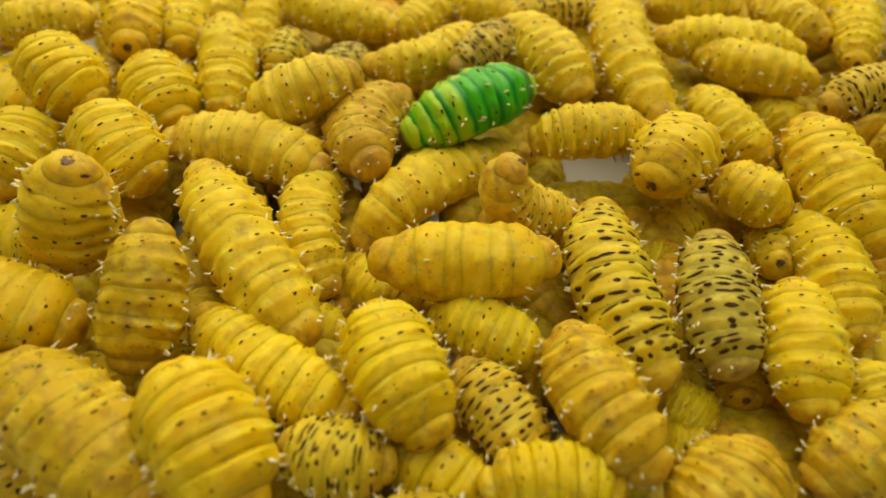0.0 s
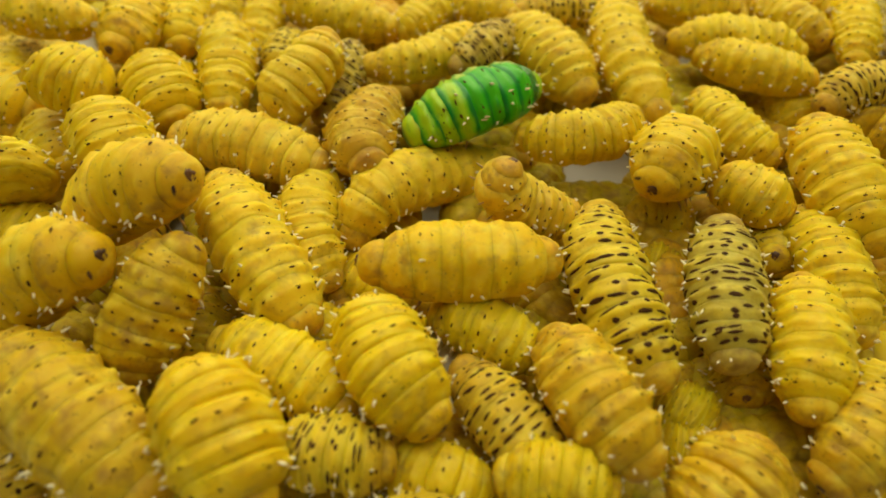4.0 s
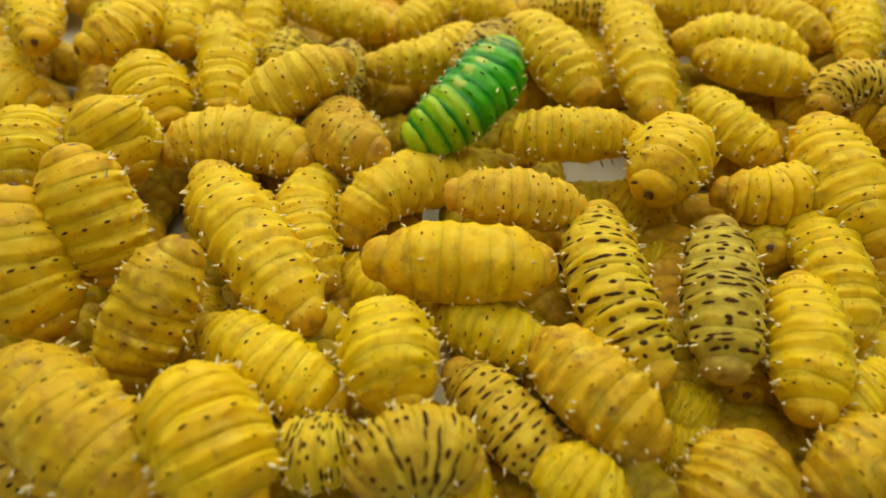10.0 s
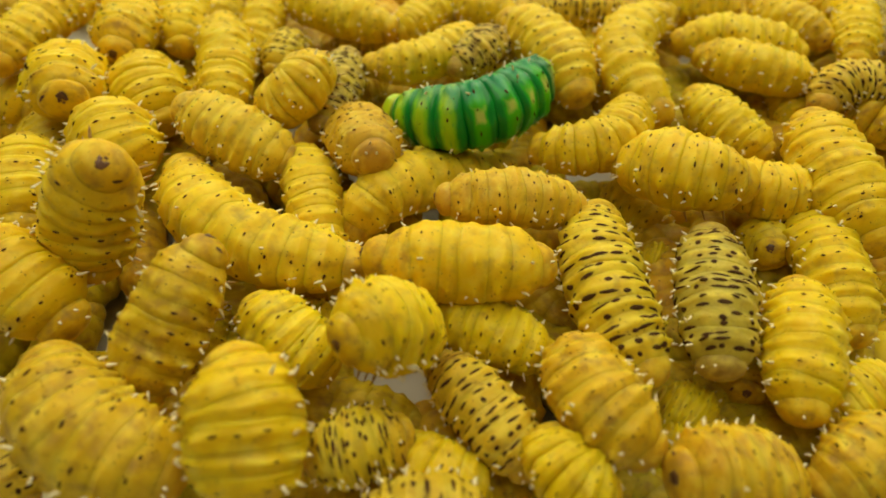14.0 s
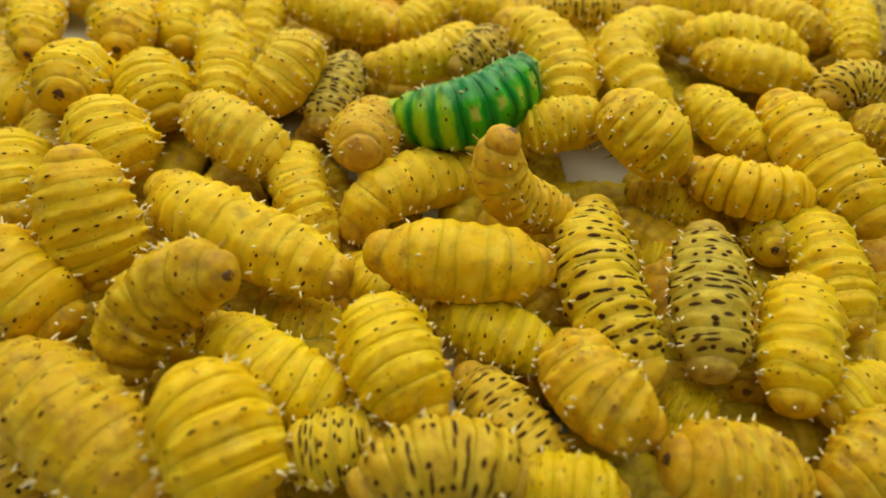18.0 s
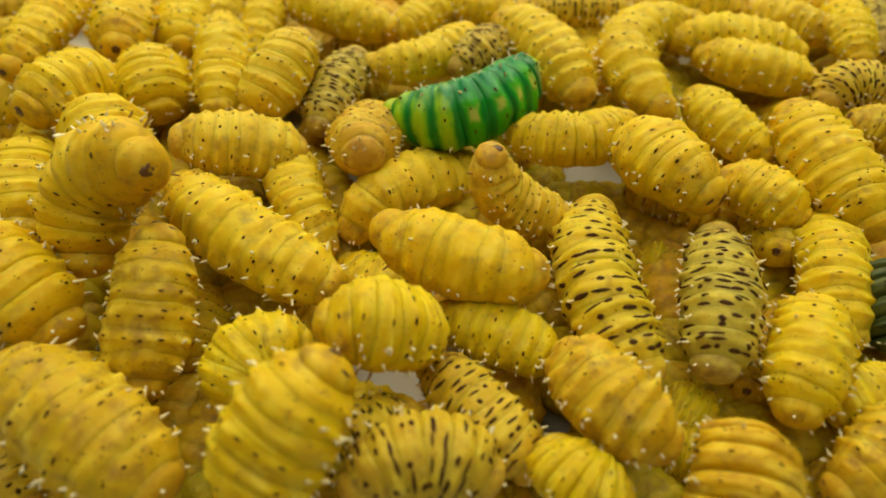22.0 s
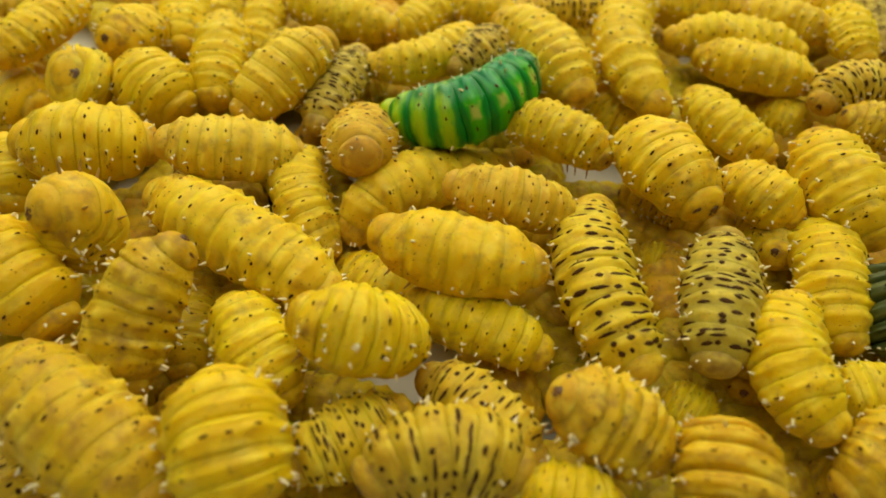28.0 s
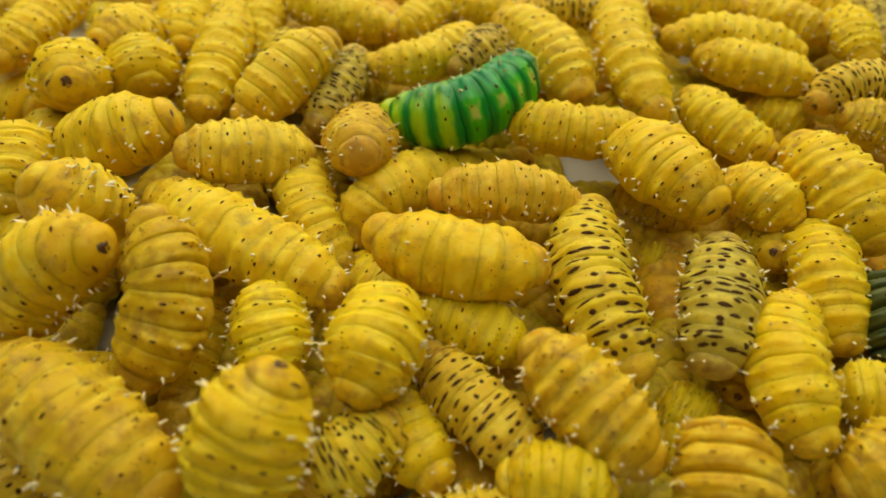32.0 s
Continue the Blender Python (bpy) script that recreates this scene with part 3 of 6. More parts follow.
caterpillar("l9b", "plain", 11.0, 21.8, (-0.08, -0.08, 0.27), (-66.8, 58.1, 8, -60.7, 52.5, 8, -49.2, 46.4, 8), 8)
caterpillar("l10", "striped", 11.0, 17.7, (0.0, 0.01, 0.11), (-37.4, 67.5, 16, -37.4, 58, 17, -39.1, 50.5, 16), 8)
caterpillar("l11", "plain", 13.0, 27.1, (0.04, 0.04, 0.5), (-67.1, 86.7, 16, -65, 72.5, 17, -62.9, 60.5, 16), 9)
caterpillar("l12", "plain", 15.1, 26.6, (0.02, -0.01, 0.48), (-71.5, 52.6, 21, -73.8, 63.6, 21, -79.9, 84.9, 18), 8, 1, "yellow caterpillar turning its brown face about")
caterpillar("l12b", "plain", 13.3, 15.7, (-0.01, -0.03, 0.28), (-74.6, 83.3, 10, -71.6, 75.8, 10, -71.8, 68.6, 10), 8)
caterpillar("l13", "plain", 16.5, 22.4, (0.03, 0.02, -0.24), (-87.2, 50.3, 24, -80.1, 39.5, 24, -72.7, 34.5, 19), 8, 1, "fat yellow caterpillar twisting its front end about")
caterpillar("l14", "plain", 16.3, 27.7, (0.01, -0.0, 0.41), (-69.7, 31.1, 20, -63.3, 19.5, 22, -55.3, 12.9, 18), 8, 1, "fat yellow caterpillar rolling and turning in the heap")
caterpillar("l15", "plain", 16.2, 26.9, (0, -0.04, 2), (-58.6, -0.6, 38, -61.5, -2.7, 30, -63.1, -6.9, 18), 8, 2, "yellow caterpillar rearing its front body above the heap")
caterpillar("l16", "plain", 15.3, 27.6, (-0.04, -0.09, 0.01), (-84.2, -14, 20, -67.1, -19.4, 23, -56.9, -20.8, 19), 8, 2, "thick yellow caterpillar rearing up at the heap's edge")
caterpillar("l17", "plain", 15.9, 25.0, (-0.04, -0.03, 0.54), (-87.9, 34.6, 17, -86.4, 21.4, 18, -88.9, 13.1, 16), 8, 1, "thick yellow caterpillar squirming at the heap's edge")
caterpillar("l17b", "plain", 16.1, 23.0, (0.04, -0.0, 0.51), (-113.2, 57.2, 9, -101.1, 49.9, 10, -93.3, 47.3, 9), 8)
caterpillar("l17c", "plain", 14.5, 18.3, (-0.07, -0.09, -0.11), (-91.8, 6.7, 9, -82.9, 7.3, 10, -74.3, 5.4, 9), 8)
caterpillar("l18", "plain", 15.2, 24.1, (-0.08, -0.08, 0.51), (-93.3, 43.3, 10, -86.6, 35.8, 10, -79.6, 24.3, 10), 8)
caterpillar("l19", "dusty", 15.5, 39.6, (-0.01, -0.01, 0.5), (-67.1, -28.1, 20, -51.2, -39.3, 23, -37.2, -50.2, 20), 10, 2, "very thick yellow caterpillar close to the lens")
caterpillar("l20", "plain", 16.1, 24.1, (-0.02, -0.05, -0.05), (-41.1, -32.2, 22, -31, -42.4, 26, -25.7, -52, 22), 8, 2, "very thick pale yellow caterpillar, close to the lens, rearing at times")
caterpillar("l21", "striped", 11.0, 16.2, (-0.03, -0.06, 0.3), (-71.9, -36.3, 10, -65.5, -41.8, 11, -60.4, -47, 10), 8)
caterpillar("l22", "plain", 11.4, 14.0, (-0.05, -0.1, 0.44), (-63.5, -21.1, 9, -58.4, -24.6, 9, -52.2, -29, 9), 8)
caterpillar("t1", "plain", 11.8, 36.4, (-0.04, -0.04, -0.12), (-43.1, 81.2, 18, -27.2, 72.3, 19, -10.6, 67.3, 18), 12)
caterpillar("t2", "plain", 11.0, 22.8, (-0.03, -0.03, 0.19), (1.7, 84.1, 16, -5.6, 73.8, 17, -12.5, 67.3, 16), 9)
caterpillar("t3", "plain", 11.0, 35.1, (0, 0, 4), (-18.7, 53.1, 18, -5.7, 52.8, 19, 6.3, 69, 17), 12)
caterpillar("t4", "grey_striped", 11.0, 24.0, (0.1, -0.05, 0.6), (15.9, 67.1, 18, 10.7, 57.6, 20, 1.6, 49.7, 18), 9, 1, "brownish caterpillar with dark dashes behind the green one")
caterpillar("t5", "striped", 11.0, 17.4, (0.01, -0.01, 0.03), (-28.6, 76, 9, -21.1, 72.8, 10, -12.5, 72.3, 9), 8)
caterpillar("t6", "plain", 11.0, 21.8, (0.0, 0.0, -0.08), (-0.5, 80.4, 17, 8.1, 79.1, 17, 18.9, 72.7, 17), 8)
caterpillar("t7", "striped", 11.0, 31.5, (0.02, -0.01, -0.05), (16.9, 76.8, 16, 30, 78.9, 16, 43.3, 80.8, 16), 11)
caterpillar("t8", "plain", 11.0, 14.7, (-0.08, -0.12, -0.08), (30.7, 73.5, 10, 37.3, 77.2, 10, 44, 78.4, 10), 8)
caterpillar("t9", "plain", 11.0, 15.3, (-0.03, -0.05, 0.2), (-56.6, 94.5, 10, -59.6, 89.5, 10, -60.2, 80.5, 10), 8)
caterpillar("t11", "plain", 11.0, 20.8, (0.03, 0.02, 0.53), (93.1, 87, 16, 96.3, 80.8, 16, 107.5, 82.6, 11), 8)
caterpillar("t12", "grey_striped", 11.5, 28.6, (0, -0.05, 0.8), (-20.6, 61.8, 16, -24, 50.5, 16, -27.1, 40.2, 10), 10)
caterpillar("t13", "dusty", 11.0, 13.3, (-0.05, -0.09, -0.23), (-12.1, 59.1, 8, -18.6, 56.9, 8, -23.2, 53, 8), 8)
caterpillar("t14", "plain", 11.6, 30.9, (0.01, -0.01, 0.58), (34.2, 84.8, 8, 38.7, 68.7, 8, 37.9, 55.2, 8), 11)
caterpillar("tl", "plain", 12.6, 33.0, (0.01, -0.02, 0.45), (-109.3, 62.9, 20, -98, 67.6, 20, -84.7, 70.9, 18), 10, 1, "yellow caterpillar squirming at the far edge of the heap")
caterpillar("tl2", "plain", 11.8, 24.1, (-0.04, -0.01, 0.27), (-111.8, 69.9, 10, -106.6, 59.7, 11, -102, 48.5, 10), 8)
caterpillar("tl3", "striped", 11.0, 21.4, (-0.07, -0.12, -0.05), (-112.1, 77.7, 9, -106.6, 69.7, 9, -100.6, 60, 9), 8)
caterpillar("gd", "dark_green", 13.6, 21.0, (-0.02, -0.05, 0.33), (87.3, -12.8, 10, 88.6, -16.3, 10, 91.1, -21, 10), 8)

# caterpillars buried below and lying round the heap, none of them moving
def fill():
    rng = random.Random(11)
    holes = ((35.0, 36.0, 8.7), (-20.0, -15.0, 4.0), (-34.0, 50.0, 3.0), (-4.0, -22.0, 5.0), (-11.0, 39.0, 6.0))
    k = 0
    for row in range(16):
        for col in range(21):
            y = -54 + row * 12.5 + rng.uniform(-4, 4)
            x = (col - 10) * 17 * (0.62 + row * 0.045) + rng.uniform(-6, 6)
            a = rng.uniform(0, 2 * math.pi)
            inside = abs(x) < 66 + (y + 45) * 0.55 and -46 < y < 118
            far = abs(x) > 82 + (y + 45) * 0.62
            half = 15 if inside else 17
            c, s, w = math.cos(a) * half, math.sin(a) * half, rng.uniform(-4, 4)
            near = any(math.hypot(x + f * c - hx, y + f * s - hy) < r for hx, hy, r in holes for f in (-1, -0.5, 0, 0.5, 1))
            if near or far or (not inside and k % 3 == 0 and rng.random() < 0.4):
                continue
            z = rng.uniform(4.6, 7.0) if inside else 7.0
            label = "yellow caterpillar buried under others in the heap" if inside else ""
            # Buried bodies use the dirty, darker skin as painted shade in the heap's gaps.
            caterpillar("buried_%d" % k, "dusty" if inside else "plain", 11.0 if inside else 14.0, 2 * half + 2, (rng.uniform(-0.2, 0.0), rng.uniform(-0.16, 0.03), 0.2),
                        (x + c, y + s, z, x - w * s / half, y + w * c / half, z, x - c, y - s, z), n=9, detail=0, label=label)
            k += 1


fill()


def motions():
    bend("c1", 0, -12.6, -8.5, 23, 4.3, -9.7, 23, 19.8, -8.5, 23)
    bend("c1", 1, -11.9, -8.9, 25, 4.3, -7.7, 25, 18.2, -13.4, 23)
    bend("c1", 2, -13.2, -10.7, 25, 5.2, -11.3, 25, 20, -8.5, 23)
    bend("c1", 3, -14.5, -11.9, 25, 5.2, -10.9, 25, 20.1, -8.5, 23)
    bend("c1", 6, -13.2, -10.1, 25, 4.2, -11.6, 25, 19.3, -10.3, 23)
    bend("c1", 13, -13.4, -10.1, 25, 4.2, -11.6, 25, 18.7, -10.3, 23)
    bend("c1", 17, -12.7, -8.3, 25, 4.2, -11.3, 25, 18.6, -10.9, 23)
    bend("c1", 19, -13.1, -8.1, 25, 3.3, -11.6, 25, 18.1, -9.7, 23)
    bend("c1", 21, -13.1, -8.3, 25, 3.3, -11.6, 25, 18.1, -9.1, 23)
    bend("c1", 22, -11.4, -2.4, 25, 3.3, -10.7, 25, 17.3, -12, 23)
    bend("c1", 23, -12, -3.3, 25, 4.2, -11, 25, 17.7, -10.3, 23)
    bend("c1", 25, -12.3, -3.9, 25, 3.3, -10.9, 25, 17.8, -10, 23)
    bend("c1", 28, -12, -3.8, 25, 3.3, -10.1, 25, 17.3, -10.8, 23)
    bend("c1", 29, -12.3, -4.9, 25, 4.3, -9.5, 25, 17.3, -11.3, 23)
    bend("c1", 30, -12.5, -4.9, 25, 3.8, -9.5, 25, 17.1, -11.3, 23)
    bend("c1", 31, -12.8, -3.6, 25, 3.3, -10.9, 25, 17.5, -10.3, 23)
    bend("c1", 32, -12.8, -3.3, 25, 3.3, -10.9, 25, 17.6, -10, 23)
    bend("c2", 0, 20.5, 31.5, 10, 8.6, 27.3, 11, -9.2, 10, 16, -16.7, 4.4, 10)
    bend("c2", 6, 20.3, 30.9, 10, 1.9, 23.8, 11, -15.6, 9.2, 16, -18.3, 4, 10)
    bend("c2", 12, 20.6, 30.9, 10, 1.9, 23, 11, -14.6, 9.2, 16, -18.1, 5.2, 10)
    bend("c2", 18, 19.4, 31.7, 10, 1.9, 23, 11, -13.6, 10.7, 16, -18.5, 6.3, 10)
    bend("c2", 32, 20, 31.4, 10, 1.9, 23, 11, -14.6, 9.2, 16, -18.1, 5.2, 10)
    bend("c3", 0, 12.5, 3.5, 34, 10.6, 3.3, 28, 25.5, 6.5, 17)
    bend("c3", 1, 14.8, 4.3, 32, 10.9, 3.3, 28, 25.5, 6.5, 17)
    bend("c3", 2, 7.2, 5.6, 23, 15, 7.3, 24, 25.8, 5.7, 18)
    bend("c3", 3, 13.4, 3.5, 34, 10.6, 3.3, 28, 25.5, 6.5, 17)
    bend("c3", 6, 4.3, 12.1, 24, 13.8, 5.9, 24, 25.5, 4.9, 18)
    bend("c3", 7, 3, 10.1, 24, 13.8, 5.9, 24, 25.5, 4.9, 18)
    bend("c3", 8, 1.4, 8, 24, 13.3, 5.2, 24, 25.7, 5.4, 18)
    bend("c3", 9, 0.8, 5.8, 24, 12.7, 4.4, 24, 26, 6, 18)
    bend("c3", 10, 0, 5.1, 24, 12.2, 4.2, 24, 26.1, 6.3, 18)
    bend("c3", 13, -0.8, 4.4, 24, 12.2, 4.2, 24, 26, 7.1, 18)
    bend("c3", 14, -1.6, 3.7, 24, 12.2, 4.2, 24, 26, 7.1, 18)
    bend("c3", 17, -1.4, 4, 23, 11.8, 5.2, 24, 25.4, 7.4, 18)
    bend("c3", 18, 10.6, 4.6, 40, 9.2, 3.3, 32, 24.1, 6.6, 18)
    bend("c3", 19, 0.5, 11.8, 27, 9.8, 7.7, 25, 23.8, 3.7, 18)
    bend("c3", 20, 11.5, 4.5, 35, 8.2, 3.6, 29, 24, 4.9, 18)
    bend("c3", 21, 3.6, 6.1, 23, 12.8, 5.9, 24, 24.2, 6.9, 18)
    bend("c3", 22, 8.6, 6.9, 34, 8.5, 6.1, 28, 24.1, 4.4, 18)
    bend("c3", 23, 1.7, 9.7, 25, 11.8, 5.9, 24, 24.4, 5.5, 18)
    bend("c3", 24, 0.3, 8.3, 24, 11.7, 4.4, 24, 24.7, 6, 18)
    bend("c3", 25, -0.3, 7.9, 24, 11.7, 4.7, 24, 24.7, 6.1, 18)
    bend("c3", 28, 0.3, 7.9, 24, 11.7, 4.4, 24, 24.5, 5.4, 18)
    bend("c3", 29, -1.1, 7.2, 24, 11.7, 4.4, 24, 24.7, 6.3, 18)
    bend("c3", 30, 1.8, 6.2, 25, 12.7, 4.2, 24, 24.5, 5.4, 18)
    bend("c3", 31, -2.9, 6.1, 23, 10.8, 5.9, 24, 25.1, 8.2, 18)
    bend("c3", 32, -2.9, 5.7, 23, 10.8, 5.9, 24, 25.1, 8.2, 18)
    bend("c4", 0, 42.3, 27.5, 19, 30.5, 26.2, 21, 17.9, 25.8, 18)
    bend("c4", 1, 43.1, 30.6, 19, 30.3, 24.8, 21, 17.8, 22.5, 18)
    bend("c4", 2, 40.1, 32.6, 19, 29.9, 22.3, 21, 16.4, 22.3, 18)
    bend("c4", 3, 38.8, 36.5, 19, 30, 23.1, 21, 15.3, 24.8, 18)
    bend("c4", 6, 44, 27.5, 19, 29.2, 25.7, 21, 13.5, 31.9, 18)
    bend("c4", 7, 44.1, 28.6, 19, 28, 24.8, 21, 11.4, 29.2, 18)
    bend("c4", 9, 41.4, 28.6, 19, 25.9, 26.6, 21, 10.9, 26.6, 18)
    bend("c4", 10, 40.5, 27.2, 19, 25.7, 24.8, 21, 11.9, 27.4, 18)
    bend("c4", 11, 43.3, 33.1, 19, 28.9, 23.1, 21, 12.1, 29.2, 18)
    bend("c4", 12, 42.5, 28.6, 19, 28.3, 27.4, 21, 15.7, 26.7, 18)
    bend("c4", 13, 41.3, 28, 19, 29.2, 25.7, 21, 16.7, 28.3, 18)
    bend("c4", 14, 40, 38.8, 19, 30.9, 21.4, 21, 17.5, 24.8, 18)
    bend("c4", 17, 43.9, 37, 19, 28.3, 27.4, 21, 14.5, 27.5, 18)
    bend("c4", 18, 32.6, 31.6, 19, 25, 28.3, 21, 17.1, 27.7, 18)
    bend("c4", 19, 44.7, 34.3, 19, 28.2, 26.6, 21, 14.4, 25.8, 18)
    bend("c4", 21, 44.6, 34.2, 19, 28.1, 25.7, 21, 14.4, 24.9, 18)
    bend("c4", 22, 39.3, 32.2, 19, 25.5, 23.1, 21, 14.1, 30, 18)
    bend("c4", 23, 32.8, 18.7, 19, 24.6, 24.8, 21, 13.9, 33.6, 18)
    bend("c4", 25, 32.4, 19.3, 19, 24.5, 24, 21, 14, 33.5, 18)
    bend("c4", 28, 33.5, 19.3, 19, 24.6, 24.8, 21, 13.8, 32.7, 18)
    bend("c4", 29, 32.4, 19.4, 19, 24.6, 24.8, 21, 13.9, 33.6, 18)
    bend("c4", 30, 33.6, 19.1, 19, 24.4, 23.1, 21, 13.3, 32.6, 18)
    bend("c4", 31, 42.1, 29.7, 19, 27.9, 24, 21, 13.1, 32.7, 18)
    bend("c4", 32, 42.2, 28.9, 19, 28.1, 25.7, 21, 13.7, 33.7, 18)
    bend("c4b", 0, 43, 72.8, 8, 43.7, 63.9, 8, 41.7, 51.6, 8)
    bend("c4b", 18, 41.2, 63.4, 8, 41.2, 56.9, 8, 40.9, 49.2, 8)
    bend("c4b", 22, 40.3, 52.9, 8, 43.5, 46.1, 8, 49.3, 44.2, 8)
    bend("c4b", 28, 38.9, 52.7, 8, 42, 45.1, 8, 47.5, 42.3, 8)
    bend("c4b", 32, 38.9, 52.7, 8, 42, 45.1, 8, 47.5, 42.3, 8)
    bend("c5", 0, 30.1, 8.5, 17, 28.4, -12.7, 20, 34.1, -30.7, 18)
    bend("c5", 7, 30.1, 7.7, 17, 27.9, -12.7, 20, 33.6, -31.1, 18)
    bend("c5", 13, 29.8, 7.7, 17, 27.4, -13.3, 20, 32.7, -30.2, 18)
    bend("c5", 19, 29.8, 9.2, 17, 26, -11.5, 20, 32, -30.6, 18)
    bend("c5", 25, 29.7, 9.2, 17, 25.8, -11.5, 20, 32, -30.7, 18)
    bend("c5", 28, 29.7, 9.2, 17, 25.8, -11.5, 20, 31.7, -29.7, 18)
    bend("c5", 29, 28.7, 9.2, 17, 25.3, -11.5, 20, 30, -30, 18)
    bend("c5", 32, 29.1, 9.2, 17, 25.1, -11.5, 20, 30.5, -29.6, 18)
    bend("c6", 0, 48.3, -1.8, 20, 44.8, -15.7, 21, 45.1, -29.3, 19)
    bend("c6", 2, 49.5, -0.4, 20, 44.8, -15.7, 21, 44.8, -29.2, 19)
    bend("c6", 3, 51.2, 1.6, 20, 46.6, -15.7, 21, 45.6, -28, 19)
    bend("c6", 6, 50.3, 2.3, 20, 45.3, -15.7, 21, 43.8, -30.4, 19)
    bend("c6", 10, 49.8, 2, 20, 45.4, -16.9, 21, 42.9, -30.4, 19)
    bend("c6", 13, 48.4, -0.4, 20, 44.4, -17.4, 21, 42.6, -29.4, 19)
    bend("c6", 17, 46.6, 2.4, 20, 43.8, -16.9, 21, 41.8, -30.7, 19)
    bend("c6", 19, 48.2, -1.1, 20, 43.1, -16.9, 21, 40.4, -29.4, 19)
    bend("c6", 22, 48.9, 0.3, 20, 45, -16.9, 21, 41.1, -29.9, 19)
    bend("c6", 25, 48.6, -2.4, 20, 44.2, -18, 21, 41.3, -30.4, 19)
    bend("c6", 28, 50.3, -1.1, 20, 45, -16.9, 21, 41.7, -28.9, 19)
    bend("c6", 29, 49.2, -2.4, 20, 45.9, -16.9, 21, 42, -27.5, 19)
    bend("c6", 32, 49.5, -2.4, 20, 45, -16.9, 21, 40.9, -29, 19)
    bend("c7", 0, 60.4, -10.7, 17, 55.8, -25.4, 21, 54.1, -36.8, 19)
    bend("c7", 7, 62.4, -8.9, 17, 57.1, -25.4, 21, 53.1, -37.2, 19)
    bend("c7", 12, 60.8, -9.5, 17, 55.8, -25.4, 21, 52.9, -37.2, 19)
    bend("c7", 17, 61.9, -10.8, 17, 55.4, -25.4, 21, 50.9, -36.8, 19)
    bend("c7", 19, 63.9, -8.3, 17, 54.5, -25.4, 21, 52.2, -34.5, 19)
    bend("c7", 20, 64.3, -8.2, 17, 59.6, -23.3, 21, 53.3, -35.1, 19)
    bend("c7", 21, 60.2, -11.3, 17, 55.4, -26.4, 21, 55.6, -36.5, 19)
    bend("c7", 22, 62.6, -13.8, 17, 55.5, -27.4, 21, 50.7, -36.9, 19)
    bend("c7", 23, 62.7, -13.8, 17, 54.9, -29.3, 21, 52.5, -38.5, 19)
    bend("c7", 24, 60.1, -13.8, 17, 54.3, -28.4, 21, 58.5, -38.7, 19)
    bend("c7", 25, 60.7, -13.7, 17, 52.7, -29.3, 21, 55.8, -40.7, 19)
    bend("c7", 28, 61, -13.7, 17, 52.3, -29.3, 21, 56.6, -39.6, 19)
    bend("c7", 29, 61.7, -13.4, 17, 53.2, -29.3, 21, 55.2, -40.6, 19)
    bend("c7", 30, 61.6, -13.3, 17, 52.3, -29.3, 21, 54.8, -41.4, 19)
    bend("c7", 32, 60.7, -13.4, 17, 51.6, -30.3, 21, 53.5, -41.9, 19)
    bend("c8", 0, 71, 12.8, 10, 68, -7.5, 18, 67.5, -22.4, 16)
    bend("c8", 12, 71.1, 11.4, 10, 68, -6.3, 18, 67, -22.4, 16)
    bend("c8", 19, 70.4, 12.8, 10, 67.5, -6.3, 18, 67.7, -20.4, 16)
    bend("c8", 20, 73.9, 10.1, 10, 68.5, -5, 18, 65.5, -22.3, 16)
    bend("c8", 32, 73, 8.3, 10, 66.5, -7.5, 18, 65.3, -23.5, 16)
    bend("c9", 0, 75, 29.9, 20, 74.4, 11.8, 21, 77.9, -5, 19)
    bend("c9", 6, 77.2, 29.7, 20, 75.4, 11.8, 21, 78, -4.9, 19)
    bend("c9", 14, 76.2, 31.6, 20, 74.9, 10.3, 21, 77.9, -5, 19)
    bend("c9", 17, 70.2, 38.2, 20, 73.4, 18.1, 21, 79.3, -1.4, 19)
    bend("c9", 20, 70, 37.5, 20, 74, 19.8, 21, 79.9, -0, 19)
    bend("c9", 24, 75.6, 29.9, 20, 74.9, 10.3, 21, 78.8, -2.6, 19)
    bend("c9", 28, 75.1, 24.8, 20, 74.9, 10.3, 21, 78.8, -2.6, 19)
    bend("c9", 32, 70.4, 24, 20, 73.8, 10.3, 21, 78.3, -3.9, 19)
    bend("c10", 0, 54.2, 16.3, 17, 58.5, 10.1, 19, 64.5, 6.8, 17)
    bend("c10", 8, 52.7, 16.5, 17, 58.7, 10.8, 19, 67.3, 5.9, 17)
    bend("c10", 9, 51.9, 14.3, 17, 60.7, 10.1, 19, 74, 15.8, 17)
    bend("c10", 11, 52.3, 13.5, 17, 60.4, 9.3, 19, 73.7, 15.7, 17)
    bend("c10", 12, 54.2, 14.2, 17, 61.5, 9.3, 19, 72.3, 12, 17)
    bend("c10", 17, 47.9, 20.7, 17, 58.5, 13.9, 19, 74.7, 14.4, 17)
    bend("c10", 18, 48.1, 20.4, 17, 58.7, 10.8, 19, 73.1, 11.3, 17)
    bend("c10", 19, 57.3, 19.8, 17, 60.9, 10.8, 19, 64.5, 6.1, 17)
    bend("c10", 20, 57.4, 17.3, 17, 64.4, 11.6, 19, 72.7, 8.7, 17)
    bend("c10", 21, 58.7, 17, 17, 62.8, 10.1, 19, 67.2, 4.5, 17)
    bend("c10", 22, 55.3, 17.1, 17, 60.7, 10.1, 19, 66.9, 3.5, 17)
    bend("c10", 25, 55.7, 18.5, 17, 60.7, 10.1, 19, 65.4, 3.8, 17)
